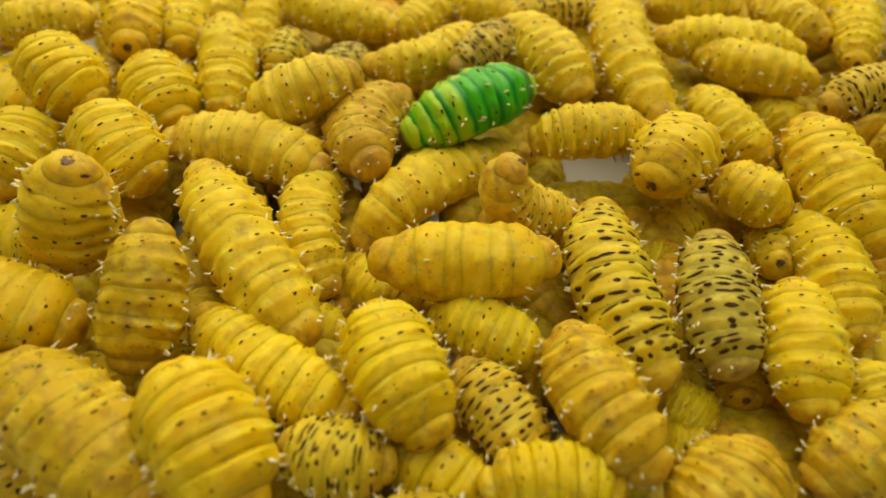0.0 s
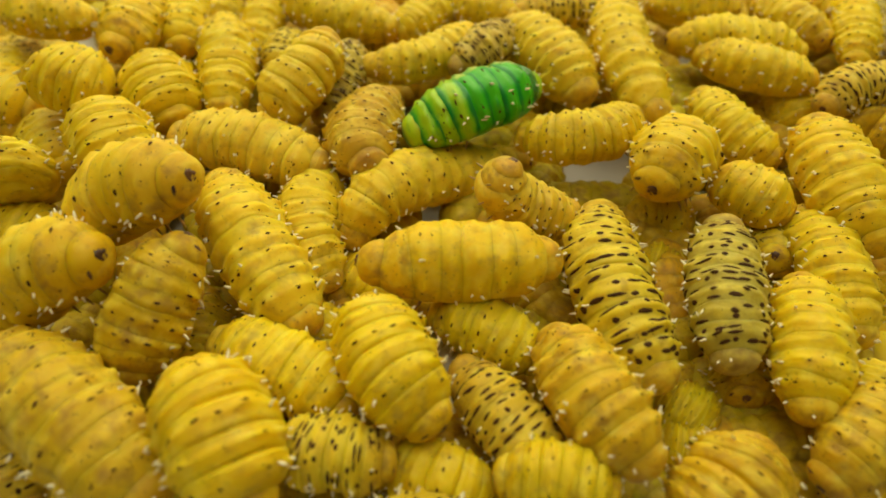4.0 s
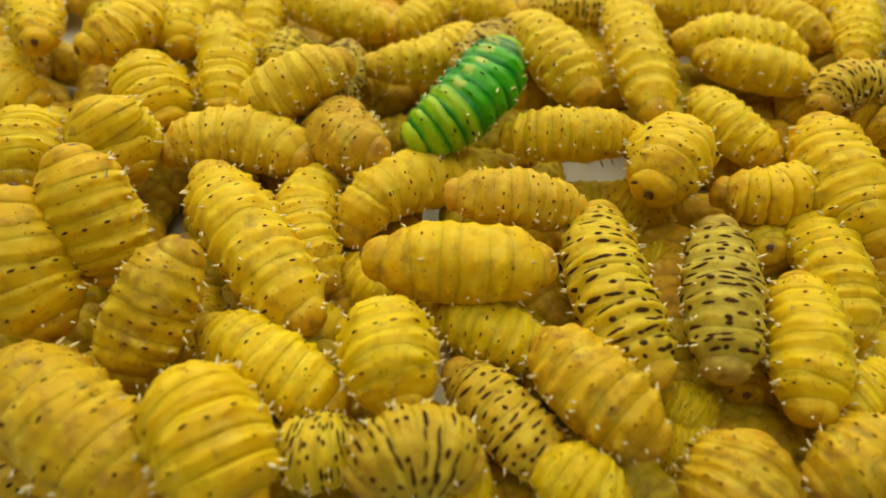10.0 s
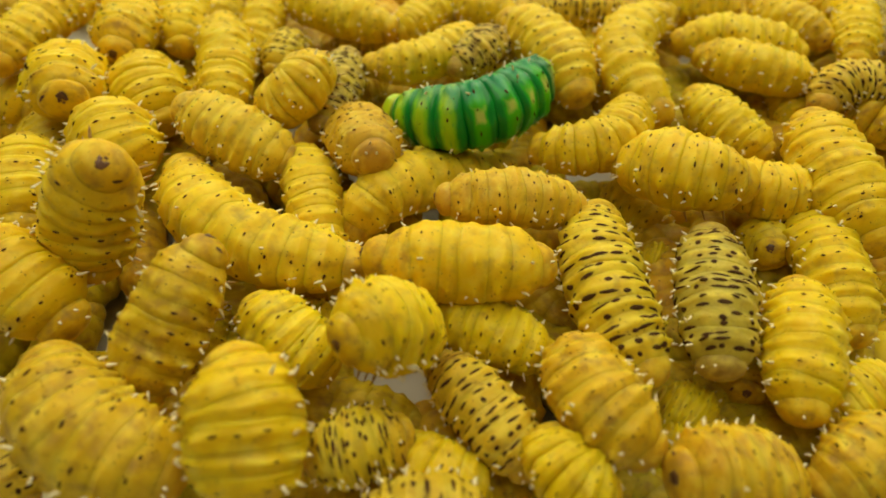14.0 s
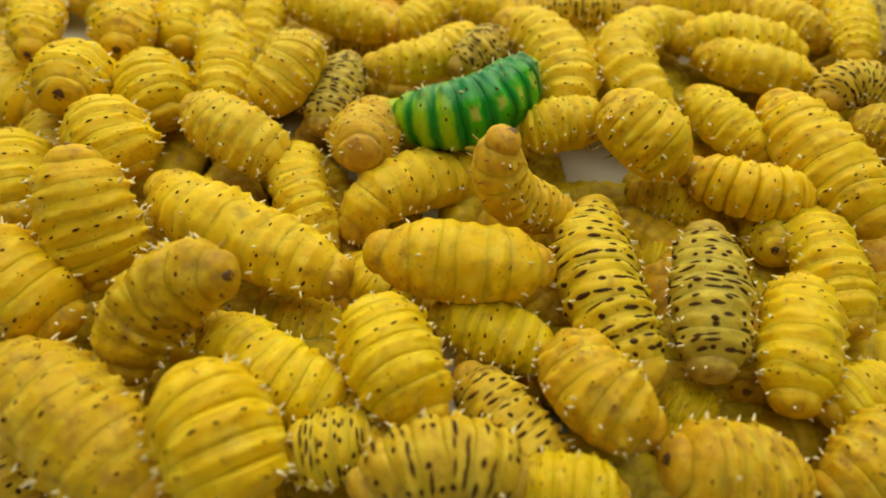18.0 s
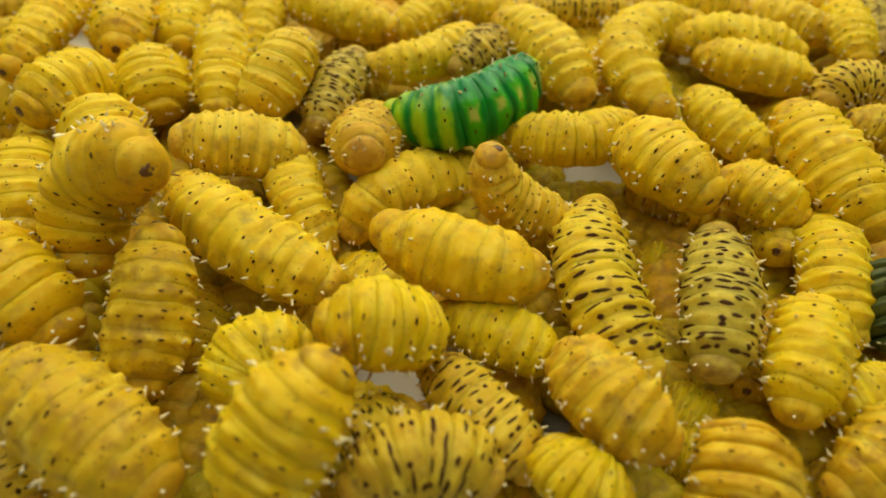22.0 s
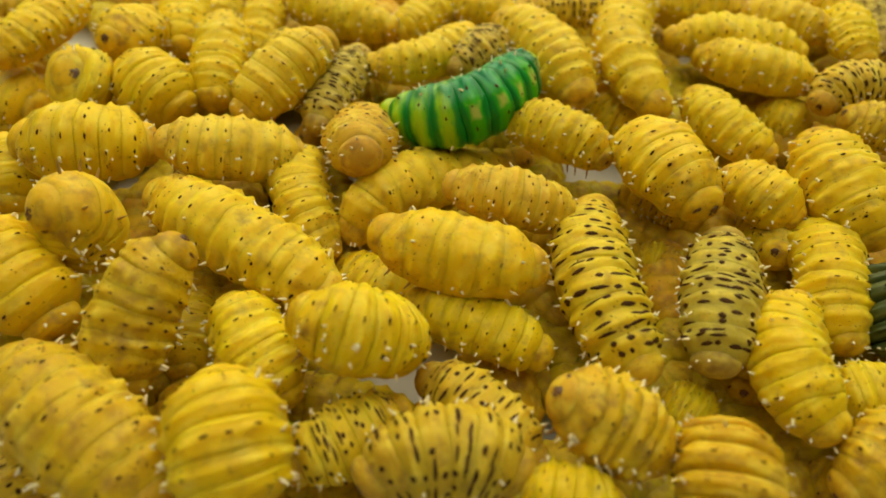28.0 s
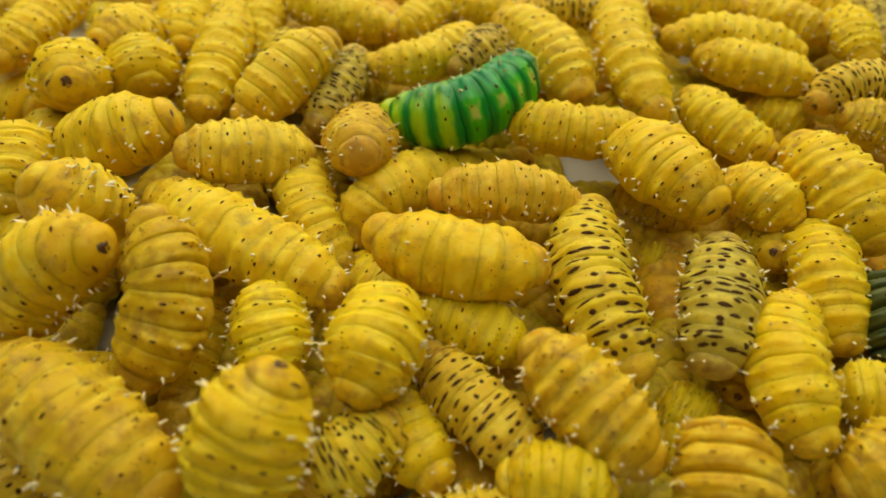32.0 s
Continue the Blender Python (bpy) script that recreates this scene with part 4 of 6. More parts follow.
    bend("c10", 30, 56.4, 16.8, 17, 60.4, 9.3, 19, 66.5, 4.8, 17)
    bend("c10", 32, 56.4, 16.8, 17, 60.4, 9.3, 19, 65.7, 3.6, 17)
    bend("c11", 0, 37.7, 6.9, 23, 40.2, 10.3, 24, 49.5, 25.3, 17)
    bend("c11", 2, 38.6, 6.9, 23, 40.7, 10.3, 24, 50.5, 24.8, 17)
    bend("c11", 6, 36.4, 4.7, 23, 39.4, 8.8, 24, 48.3, 24.8, 17)
    bend("c11", 9, 36.1, 4.5, 23, 39.4, 8.8, 24, 48.9, 25, 17)
    bend("c11", 11, 40.4, 5.4, 23, 41.5, 11.8, 24, 47.2, 26.3, 17)
    bend("c11", 12, 58.2, 11.3, 23, 44.5, 11, 24, 34.5, 18.6, 19)
    bend("c11", 14, 57.2, 8.4, 23, 44.5, 11, 24, 34.7, 19.4, 19)
    bend("c11", 17, 24.8, 10.4, 30, 33.7, 12.3, 27, 47.9, 17.7, 20)
    bend("c11", 18, 31.7, 26.7, 28, 37.5, 20.6, 26, 46, 16.2, 20)
    bend("c11", 19, 53.1, 8.2, 23, 44.2, 14.1, 24, 34.1, 18.2, 18)
    bend("c11", 20, 50.8, 2.7, 23, 44, 13.3, 24, 37.1, 26, 18)
    bend("c11", 21, 51.1, 3.8, 23, 43.8, 12.5, 24, 35.7, 25.2, 18)
    bend("c11", 22, 49.4, 3.2, 23, 42.6, 11.8, 24, 37.2, 25.7, 18)
    bend("c11", 23, 40.1, 2.1, 23, 39.4, 11.8, 24, 38.6, 25.4, 18)
    bend("c11", 24, 48, 1.5, 23, 42.1, 11.8, 24, 37.9, 25.5, 18)
    bend("c11", 28, 47.2, 0.4, 23, 42.4, 11, 24, 38.1, 26.2, 18)
    bend("c11", 30, 49.9, 1.1, 23, 42.8, 10.3, 24, 37.5, 26.2, 18)
    bend("c11", 32, 49.4, 0.5, 23, 42.3, 10.3, 24, 35.8, 25.6, 18)
    bend("c11b", 0, 43.2, 7, 8, 49.1, 12, 8, 56.1, 13.5, 8)
    bend("c11b", 12, 31.5, 21.3, 8, 38.4, 16.8, 8, 45.4, 9.7, 8)
    bend("c11b", 15, 31.5, 21.3, 8, 38.4, 16.8, 8, 45.4, 9.7, 8)
    bend("c11b", 18, 37.4, 18.9, 10, 46.2, 17.3, 10, 55.4, 10.7, 10)
    bend("c11b", 32, 35.3, 18.7, 10, 43.4, 14.9, 10, 47.9, 8.3, 10)
    bend("c11d", 0, 59.9, -5.3, 16, 64.2, 4.9, 11, 63, 11.9, 10)
    bend("c11d", 12, 59.6, -1.6, 16, 59.8, 4.9, 11, 57.9, 7, 10)
    bend("c11d", 20, 60.3, -2.6, 16, 62.2, 9.3, 11, 59.1, 11.6, 10)
    bend("c11d", 32, 59.7, -2.7, 16, 62, 4.9, 11, 58, 10.4, 10)
    bend("c12", 0, 48.6, 88.6, 16, 42.2, 51.3, 20, 47.2, 29.7, 18)
    bend("c12", 3, 41.9, 83.8, 16, 42.3, 53.5, 20, 45.3, 31.8, 18)
    bend("c12", 6, 59.1, 87.3, 16, 40, 51.3, 20, 48.1, 29.3, 18)
    bend("c12", 9, 48.2, 83, 16, 42.3, 53.5, 20, 47.4, 30.6, 18)
    bend("c12", 10, 46.6, 86.3, 16, 44.9, 53.5, 20, 45.4, 31.2, 18)
    bend("c12", 12, 52.1, 85.9, 16, 42.5, 51.3, 20, 47.3, 30.6, 18)
    bend("c12", 14, 59, 77.3, 16, 41.3, 51.3, 20, 47.6, 32.2, 18)
    bend("c12", 17, 60.4, 73, 16, 40.6, 51.3, 20, 48.4, 30.2, 18)
    bend("c12", 19, 65.5, 72.6, 16, 43.1, 58.1, 20, 48, 33.4, 18)
    bend("c12", 25, 65.8, 74.9, 16, 42, 55.8, 20, 48.4, 33.2, 18)
    bend("c12", 28, 55.4, 86.4, 16, 41.9, 51.3, 20, 47.4, 34.1, 18)
    bend("c12", 30, 54.9, 83.7, 16, 41.9, 51.3, 20, 46, 32.5, 18)
    bend("c12", 32, 49.3, 88.6, 16, 42.5, 51.3, 20, 46.4, 31.7, 18)
    bend("c13", 0, 14.6, 70.1, 17, 23.8, 56.1, 19, 30.2, 40.3, 17)
    bend("c13", 10, 16.1, 71.1, 17, 25.7, 55, 19, 32.1, 40.2, 17)
    bend("c13", 13, 14.8, 73.7, 17, 26.4, 55, 19, 31, 40.6, 17)
    bend("c13", 18, 13.4, 73.7, 17, 26.8, 52.8, 19, 25.9, 32.8, 17)
    bend("c13", 19, 13.4, 73.6, 17, 26.1, 52.8, 19, 30.8, 39.5, 17)
    bend("c13", 32, 13.4, 73.6, 17, 26.1, 52.8, 19, 30.2, 39.6, 17)
    bend("c14", 0, 57.2, 44.7, 16, 60.2, 31, 18, 66, 21.5, 16)
    bend("c14", 8, 58.3, 44.2, 16, 59.3, 32, 18, 69.4, 21.1, 16)
    bend("c14", 13, 56, 44.9, 16, 59.9, 32, 18, 67.1, 23, 16)
    bend("c14", 25, 56.6, 44.7, 16, 60, 30.1, 18, 67.4, 22, 16)
    bend("c14", 32, 55.3, 44.8, 16, 58.7, 32, 18, 68.2, 22.7, 16)
    bend("c15b", 0, 74.4, 50.8, 10, 76.2, 43.4, 11, 78.3, 35.6, 10)
    bend("c15b", 10, 82.9, 56.6, 10, 83, 44.4, 11, 83.2, 38, 10)
    bend("c15b", 18, 76.4, 48.8, 10, 79.1, 40.4, 11, 82, 35.2, 10)
    bend("c15b", 25, 75.1, 45.3, 10, 78.1, 41.4, 11, 81.9, 38.4, 10)
    bend("c15b", 32, 70.3, 47.6, 10, 76.2, 43.4, 11, 83.2, 38.2, 10)
    bend("c16", 0, 50.5, 65, 17, 66.6, 60.8, 19, 85.6, 58.1, 17)
    bend("c16", 7, 54.9, 62.7, 17, 68.2, 61.9, 19, 85.5, 57, 17)
    bend("c16", 32, 52.5, 65, 17, 68.2, 61.9, 19, 85.5, 57, 17)
    bend("c19", 0, 91.5, 60.4, 19, 86.8, 69.3, 19, 79.7, 79.6, 18)
    bend("c19", 9, 91.6, 59.2, 19, 86.4, 68, 19, 79.7, 79.4, 18)
    bend("c19", 28, 94.1, 62.3, 19, 85.4, 69.3, 19, 75.5, 75.9, 18)
    bend("c19", 32, 94.1, 62.3, 19, 85.4, 69.3, 19, 76.4, 78.4, 18)
    bend("c20", 0, 93.5, 50.2, 19, 97.5, 60.4, 20, 104.5, 80.7, 18)
    bend("c20", 13, 93.5, 50.2, 19, 97.5, 60.4, 20, 104.5, 80.7, 18)
    bend("c20", 24, 95.6, 50.9, 19, 95.9, 58.1, 20, 100.1, 75.8, 18)
    bend("c20", 32, 96.7, 50.7, 19, 96.6, 58.1, 20, 99.9, 73.3, 18)
    bend("c21", 0, 80.9, 35, 19, 89.1, 38.6, 21, 103.8, 42.2, 19)
    bend("c21", 12, 79.5, 34, 19, 87.9, 41.6, 21, 100.9, 36.6, 19)
    bend("c21", 18, 81.3, 35.6, 19, 89.1, 41.6, 21, 97.2, 36.9, 19)
    bend("c21", 32, 78.7, 35.3, 19, 87.5, 40.6, 21, 102.8, 40.3, 19)
    bend("c23", 0, 93.4, 38.9, 11, 92.4, 28.9, 16, 103.1, 29.5, 11)
    bend("c23", 12, 93.9, 44.2, 11, 93.9, 35.3, 16, 104.3, 35.2, 11)
    bend("c23", 20, 84.9, 31, 20, 89.8, 28.9, 19, 96.3, 25.2, 18)
    bend("c23", 32, 83.1, 32.9, 20, 89.4, 30.7, 19, 96.3, 25.3, 18)
    bend("c25", 0, 65.3, -25.5, 16, 65.9, -30, 17, 66.2, -37.3, 16)
    bend("c25", 9, 73.6, -28.6, 16, 65.5, -31, 17, 58.3, -34.7, 16)
    bend("c25", 13, 71.8, -28.6, 16, 64.6, -31, 17, 56.6, -34.7, 16)
    bend("c25", 32, 72, -32.2, 16, 65.5, -31, 17, 60.6, -29.5, 16)
    bend("c26", 0, 51.5, -45.5, 16, 56.7, -42.5, 19, 67, -36, 18)
    bend("c26", 7, 53.2, -45.2, 16, 58.9, -40.9, 19, 68.3, -29.6, 18)
    bend("c26", 10, 51.4, -45.1, 16, 57.2, -43.3, 19, 66.2, -37.8, 18)
    bend("c26", 24, 54, -47.1, 16, 61.1, -43.3, 19, 70, -33.3, 18)
    bend("c26", 32, 55.2, -45.2, 16, 60.8, -44.2, 19, 69.4, -38, 18)
    bend("c27", 0, 44.2, -40.2, 19, 39.3, -46.9, 20, 30.5, -53.3, 18)
    bend("c27", 10, 44.2, -39.5, 19, 40.3, -46.1, 20, 34.9, -52.6, 18)
    bend("c27", 11, 32, -43.6, 24, 38.1, -46.1, 22, 46.4, -48, 18)
    bend("c27", 14, 29.2, -46.9, 24, 38.1, -46.1, 22, 48.4, -46.1, 18)
    bend("c27", 17, 42.5, -41.7, 24, 39.2, -47.6, 22, 35, -52.7, 18)
    bend("c27", 18, 28.7, -44.3, 24, 37.6, -45.3, 22, 49.5, -45.3, 18)
    bend("c27", 19, 41, -41.7, 24, 40.2, -46.9, 22, 39.1, -53.5, 18)
    bend("c27", 20, 33.6, -39.7, 26, 38.8, -42.6, 23, 43.9, -49.5, 19)
    bend("c27", 21, 43, -39.7, 20, 39.9, -48, 23, 39.3, -54.9, 18)
    bend("c27", 23, 42.2, -39.3, 20, 38.8, -48, 23, 37.9, -54.9, 18)
    bend("c27", 32, 40.1, -38.9, 20, 37.5, -47.3, 23, 37.1, -54.9, 18)
    bend("c28", 0, 20.9, -20.4, 19, 22, -34.1, 23, 29.9, -45.9, 21)
    bend("c28", 1, 14.9, -21.4, 19, 21.7, -33.2, 23, 30, -45.2, 21)
    bend("c28", 2, 20.6, -21.6, 19, 20.9, -33.2, 23, 29.2, -45.2, 21)
    bend("c28", 3, 17.5, -20.6, 19, 20.5, -33.2, 23, 29.2, -45.2, 21)
    bend("c28", 6, 21.2, -22, 19, 22.4, -34.1, 23, 28.4, -45.7, 21)
    bend("c28", 7, 22.9, -21.3, 19, 21.3, -33.2, 23, 28.6, -44.4, 21)
    bend("c28", 8, 16.6, -25.9, 19, 22.5, -33.2, 23, 30.9, -40.8, 21)
    bend("c28", 9, 21.8, -22.7, 19, 21.7, -33.2, 23, 28.7, -44.3, 21)
    bend("c28", 10, 16.2, -22, 19, 21.7, -33.2, 23, 30.7, -41.6, 21)
    bend("c28", 12, 20.5, -21.7, 19, 22.5, -33.2, 23, 30, -41.4, 21)
    bend("c28", 14, 21.3, -23.2, 19, 21.3, -33.2, 23, 29.7, -43, 21)
    bend("c28", 17, 20.8, -22, 19, 21.7, -33.2, 23, 30.9, -40.9, 21)
    bend("c28", 18, 21.1, -22.6, 19, 21.7, -33.2, 23, 30.5, -39.3, 21)
    bend("c28", 19, 20.2, -22.5, 19, 21.2, -34.1, 23, 30.4, -43.2, 21)
    bend("c28", 20, 21.4, -22.4, 19, 20.1, -33.2, 23, 28.4, -41.5, 21)
    bend("c28", 21, 20.7, -22.1, 19, 21.3, -33.2, 23, 31, -43.9, 21)
    bend("c28", 22, 20, -24, 19, 22.5, -33.2, 23, 32.3, -41.7, 21)
    bend("c28", 23, 9.4, -31.5, 24, 19.1, -32.9, 24, 31.7, -39, 20)
    bend("c28", 24, 16.8, -26.2, 24, 20.2, -33.8, 24, 28.9, -40.3, 20)
    bend("c28", 25, 17.9, -26.1, 24, 19.8, -33.8, 24, 28.9, -40.3, 20)
    bend("c28", 28, 15.1, -36.4, 28, 20.7, -37.8, 25, 31.1, -42.6, 19)
    bend("c28", 29, 15.1, -28.1, 28, 18, -34.3, 25, 29.5, -46.1, 19)
    bend("c28", 30, 9.5, -27.2, 25, 17.5, -32.9, 24, 29.5, -45, 20)
    bend("c28", 31, 13.5, -25, 25, 19.1, -32.9, 24, 28.5, -46.3, 20)
    bend("c28", 32, 13.1, -25, 25, 19, -33.8, 24, 29.7, -44.2, 20)
    bend("c30", 0, 48.7, -29.6, 11, 49.2, -26.2, 10, 49.1, -20.9, 8)
    bend("c30", 24, 49.3, -27.9, 11, 50.5, -25.2, 10, 50.2, -20.7, 8)
    bend("c30", 32, 47.5, -28.9, 11, 49.2, -26.2, 10, 49.9, -21.1, 8)
    bend("c31", 0, -1.8, -15.3, 16, 7.9, -20.3, 18, 16.2, -24, 16)
    bend("c31", 1, -4.7, -13.5, 16, 6.1, -18.7, 18, 16.9, -22.6, 16)
    bend("c31", 2, -3.3, -14.6, 16, 7, -19.3, 18, 15.7, -23.9, 16)
    bend("c31", 6, -1.8, -15.3, 16, 7.9, -20.3, 18, 17, -25, 16)
    bend("c31", 14, -2.8, -15.2, 16, 7, -19.8, 18, 18, -24.6, 16)
    bend("c31", 22, -1.3, -15.3, 16, 8.8, -20.3, 18, 19.3, -25.1, 16)
    bend("c31", 29, -7.1, -12.4, 16, 4.3, -18.1, 18, 17.2, -24.1, 16)
    bend("c31", 31, -6.2, -14.1, 16, 5.2, -19.3, 18, 15.3, -24, 16)
    bend("c31", 32, -7.2, -14, 16, 4.3, -18.7, 18, 14.4, -24, 16)
    bend("c32", 0, 2.8, -25.5, 16, 8.1, -33.8, 18, 14, -41.9, 16)
    bend("c32", 1, 1.4, -24.7, 16, 5.6, -32.4, 18, 9, -38.3, 16)
    bend("c32", 3, 1.9, -24.1, 16, 8.1, -34.3, 18, 16.7, -43, 16)
    bend("c32", 6, 3.6, -26.2, 16, 8.9, -35.2, 18, 17.4, -43.8, 16)
    bend("c32", 7, -2.7, -22.8, 16, 5.6, -33.4, 18, 16.8, -42.3, 16)
    bend("c32", 8, 1.4, -25.4, 16, 7.3, -33.4, 18, 12.9, -40.3, 16)
    bend("c32", 9, -1.7, -24.3, 16, 6.4, -34.3, 18, 15.8, -43.8, 16)
    bend("c32", 10, 1, -25.4, 16, 8.1, -34.3, 18, 17.4, -43.8, 16)
    bend("c32", 12, -0.8, -23.9, 16, 6.4, -33.4, 18, 14.3, -42.1, 16)
    bend("c32", 14, -1.8, -23.9, 16, 5.6, -33.4, 18, 13.4, -43.6, 16)
    bend("c32", 19, 3.6, -26.1, 16, 9.7, -36.1, 18, 18, -45.4, 16)
    bend("c32", 22, -3.1, -23.8, 16, 4.7, -33.4, 18, 14.2, -43.7, 16)
    bend("c32", 23, 1.4, -25, 16, 6.5, -32.4, 18, 11.4, -38.5, 16)
    bend("c32", 24, 1.4, -25.5, 16, 7.2, -34.3, 18, 13.4, -43.5, 16)
    bend("c32", 25, 3.2, -25.3, 16, 8.2, -31.5, 18, 13.1, -36.8, 16)
    bend("c32", 28, -3.6, -27, 16, 4.7, -33.4, 18, 13.4, -42.9, 16)
    bend("c32", 29, -5.4, -22.2, 16, 2.2, -31.5, 18, 8.8, -41, 16)
    bend("c32", 30, -5, -22, 16, 2.2, -33.4, 18, 9.3, -45.1, 16)
    bend("c32", 31, -2.7, -21.6, 16, 3.9, -33.4, 18, 14.2, -43.8, 16)
    bend("c32", 32, -3.6, -21.8, 16, 5.6, -34.3, 18, 15.1, -43, 16)
    bend("c33", 0, -0.5, -41.2, 21, -6.5, -31, 24, -10.5, -18.5, 21)
    bend("c33", 1, -0.6, -41, 21, -7.7, -31, 24, -13.1, -17.8, 21)
    bend("c33", 2, -0.2, -40.6, 21, -7.8, -30.1, 24, -12.6, -18.3, 21)
    bend("c33", 3, -0.2, -38.6, 21, -8.2, -29.2, 24, -11.6, -17, 21)
    bend("c33", 6, -0.1, -41.2, 21, -6.9, -30.1, 24, -11.4, -17.4, 21)
    bend("c33", 7, -8.5, -39.7, 30, -13.2, -30.9, 30, -6, -19.1, 20)
    bend("c33", 8, -0.5, -41.2, 21, -6.5, -31, 24, -10.8, -18.5, 21)
    bend("c33", 9, -8.2, -31, 40, -8.5, -29.7, 31, -6.7, -27.5, 18)
    bend("c33", 9.5, -4.2, -37.5, 21, -6.9, -30.1, 24, -9.7, -18.7, 21)
    bend("c33", 10, -5.6, -37.4, 22, -7.4, -30.1, 24, -9.8, -18.8, 21)
    bend("c33", 10.5, -22.1, -23.6, 28, -11.9, -26.2, 27, -4.4, -23.6, 20)
    bend("c33", 11, -10.7, -37.4, 22, -9.4, -29.7, 25, -11.8, -17.1, 21)
    bend("c33", 12, -8, -38.2, 22, -8.6, -29.2, 24, -10.9, -17.1, 21)
    bend("c33", 13, -13.1, -32.2, 36, -9.8, -29.5, 30, -4.1, -22.7, 20)
    bend("c33", 13.5, -9.9, -35.7, 24, -10.2, -28.5, 26, -11.4, -16.7, 21)
    bend("c33", 14, -14.8, -31.7, 32, -9.2, -27.2, 30, -4, -24.2, 20)
    bend("c33", 17, -2.7, -38.1, 21, -6.5, -30.1, 24, -12.1, -17.7, 21)
    bend("c33", 19, -1.6, -39.8, 21, -6.5, -30.1, 24, -12, -18.2, 21)
    bend("c33", 20, -3.1, -38.2, 21, -4.5, -30.1, 24, -12.4, -16.7, 21)
    bend("c33", 21, -2.9, -39.2, 21, -5.7, -30.1, 24, -12.8, -17.8, 21)
    bend("c33", 22, -18.3, -25.8, 28, -9.4, -25.4, 28, -2.5, -23.4, 20)
    bend("c33", 22.5, -19.6, -26.7, 28, -11.1, -24.9, 28, -2.4, -23, 20)
    bend("c33", 23, -4.2, -36.2, 22, -7.1, -27.2, 24, -11.2, -17.2, 21)
    bend("c33", 24, -3.1, -30.3, 21, -7.2, -25.2, 24, -12, -16.7, 21)
    bend("c33", 25, -1.4, -35, 21, -7, -28.2, 24, -12, -17.6, 21)
    bend("c33", 27.5, -10.3, -31.3, 34, -9.6, -27.5, 29, -4.5, -23.5, 20)
    bend("c33", 28, -22.1, -23.1, 28, -11.9, -26.2, 27, -4.6, -22.7, 20)
    bend("c33", 29, -19.6, -38.2, 24, -12.5, -30.3, 26, -12, -16, 21)
    bend("c33", 30, -16.7, -36.2, 24, -11.8, -29.4, 26, -11.1, -15.9, 21)
    bend("c33", 31, -16.8, -34.9, 24, -11.8, -28.5, 26, -9.6, -15.6, 21)
    bend("c33", 32, -13, -36.5, 24, -10.5, -30.3, 26, -9.3, -17, 21)
    bend("c34", 0, -41, -15, 16, -27.4, -27.2, 19, -12.2, -35.5, 16)
    bend("c34", 1, -41.6, -16.5, 16, -27.4, -27.2, 19, -14, -35, 16)
    bend("c34", 2, -42.2, -18.5, 16, -28.3, -27.2, 19, -13.1, -35.5, 16)
    bend("c34", 3, -40.3, -23.9, 16, -26.7, -26.2, 19, -13.2, -34.5, 16)
    bend("c34", 6, -34.1, -14.2, 16, -26.7, -26.2, 19, -14.9, -35.2, 16)
    bend("c34", 7, -39.5, -17.5, 16, -29.5, -25.2, 19, -21.1, -33.5, 16)
    bend("c34", 8, -39.2, -16.6, 16, -27.6, -26.2, 19, -15.8, -34.3, 16)
    bend("c34", 10, -39.5, -18, 16, -27.6, -26.2, 19, -14.5, -34.4, 16)
    bend("c34", 11, -40.5, -20, 16, -30.2, -26.2, 19, -18.5, -33.1, 16)
    bend("c34", 12, -33.2, -14.3, 16, -26.9, -25.2, 19, -16.8, -33.3, 16)
    bend("c34", 13, -27.4, -14.7, 20, -26.5, -20.6, 20, -24.2, -26.4, 16)
    bend("c34", 14, -30.9, -15.8, 20, -24.4, -22.7, 20, -17.5, -26.6, 16)
    bend("c34", 17, -37.5, -14.4, 17, -26.3, -27.8, 20, -13.1, -35.4, 16)
    bend("c34", 18, -38.6, -17.9, 17, -27.1, -27.8, 20, -12.2, -34.6, 16)
    bend("c34", 19, -40, -18.7, 17, -27.1, -27.8, 20, -12.2, -34.6, 16)
    bend("c34", 20, -40.3, -26, 17, -25.7, -25.8, 20, -12.4, -33.5, 16)
    bend("c34", 21, -35.9, -15.1, 17, -26.4, -26.8, 20, -14.1, -33.6, 16)
    bend("c34", 22, -21.8, -22.9, 17, -29.3, -25.3, 20, -32.9, -32.5, 16)
    bend("c34", 23, -35.9, -14.9, 17, -26.6, -25.8, 20, -14.6, -33.4, 16)
    bend("c34", 25, -37.2, -15.5, 17, -27.3, -26.8, 20, -15, -33.6, 16)
    bend("c34", 28, -35.7, -14.3, 17, -29.6, -23.7, 20, -23.6, -32.6, 16)
    bend("c34", 29, -36.9, -15.1, 17, -29.4, -24.8, 20, -23.6, -32.6, 16)
    bend("c34", 30, -31.9, -28.1, 22, -29.8, -22.7, 24, -23.2, -23.7, 16)
    bend("c34", 31, -32, -26.6, 22, -28.8, -23.2, 24, -23.2, -23.7, 16)
    bend("c34", 32, -29.8, -12.7, 18, -27.3, -21.6, 20, -25.5, -28.3, 16)
    bend("c35", 0, -43.5, -5.3, 9, -43.3, -15.7, 9, -42.4, -24.4, 8)
    bend("c35", 24, -42.3, -5, 9, -43.9, -13.3, 9, -42.9, -22.2, 8)
    bend("c35", 29, -44.2, -5.2, 9, -44.6, -14.5, 9, -44.2, -24.4, 8)
    bend("c35", 32, -44.2, -4.1, 9, -43.3, -15.7, 9, -44.7, -28.7, 8)
    bend("c36", 0, -6.3, -42.5, 19, -13.7, -42.5, 20, -22.8, -38.9, 18)
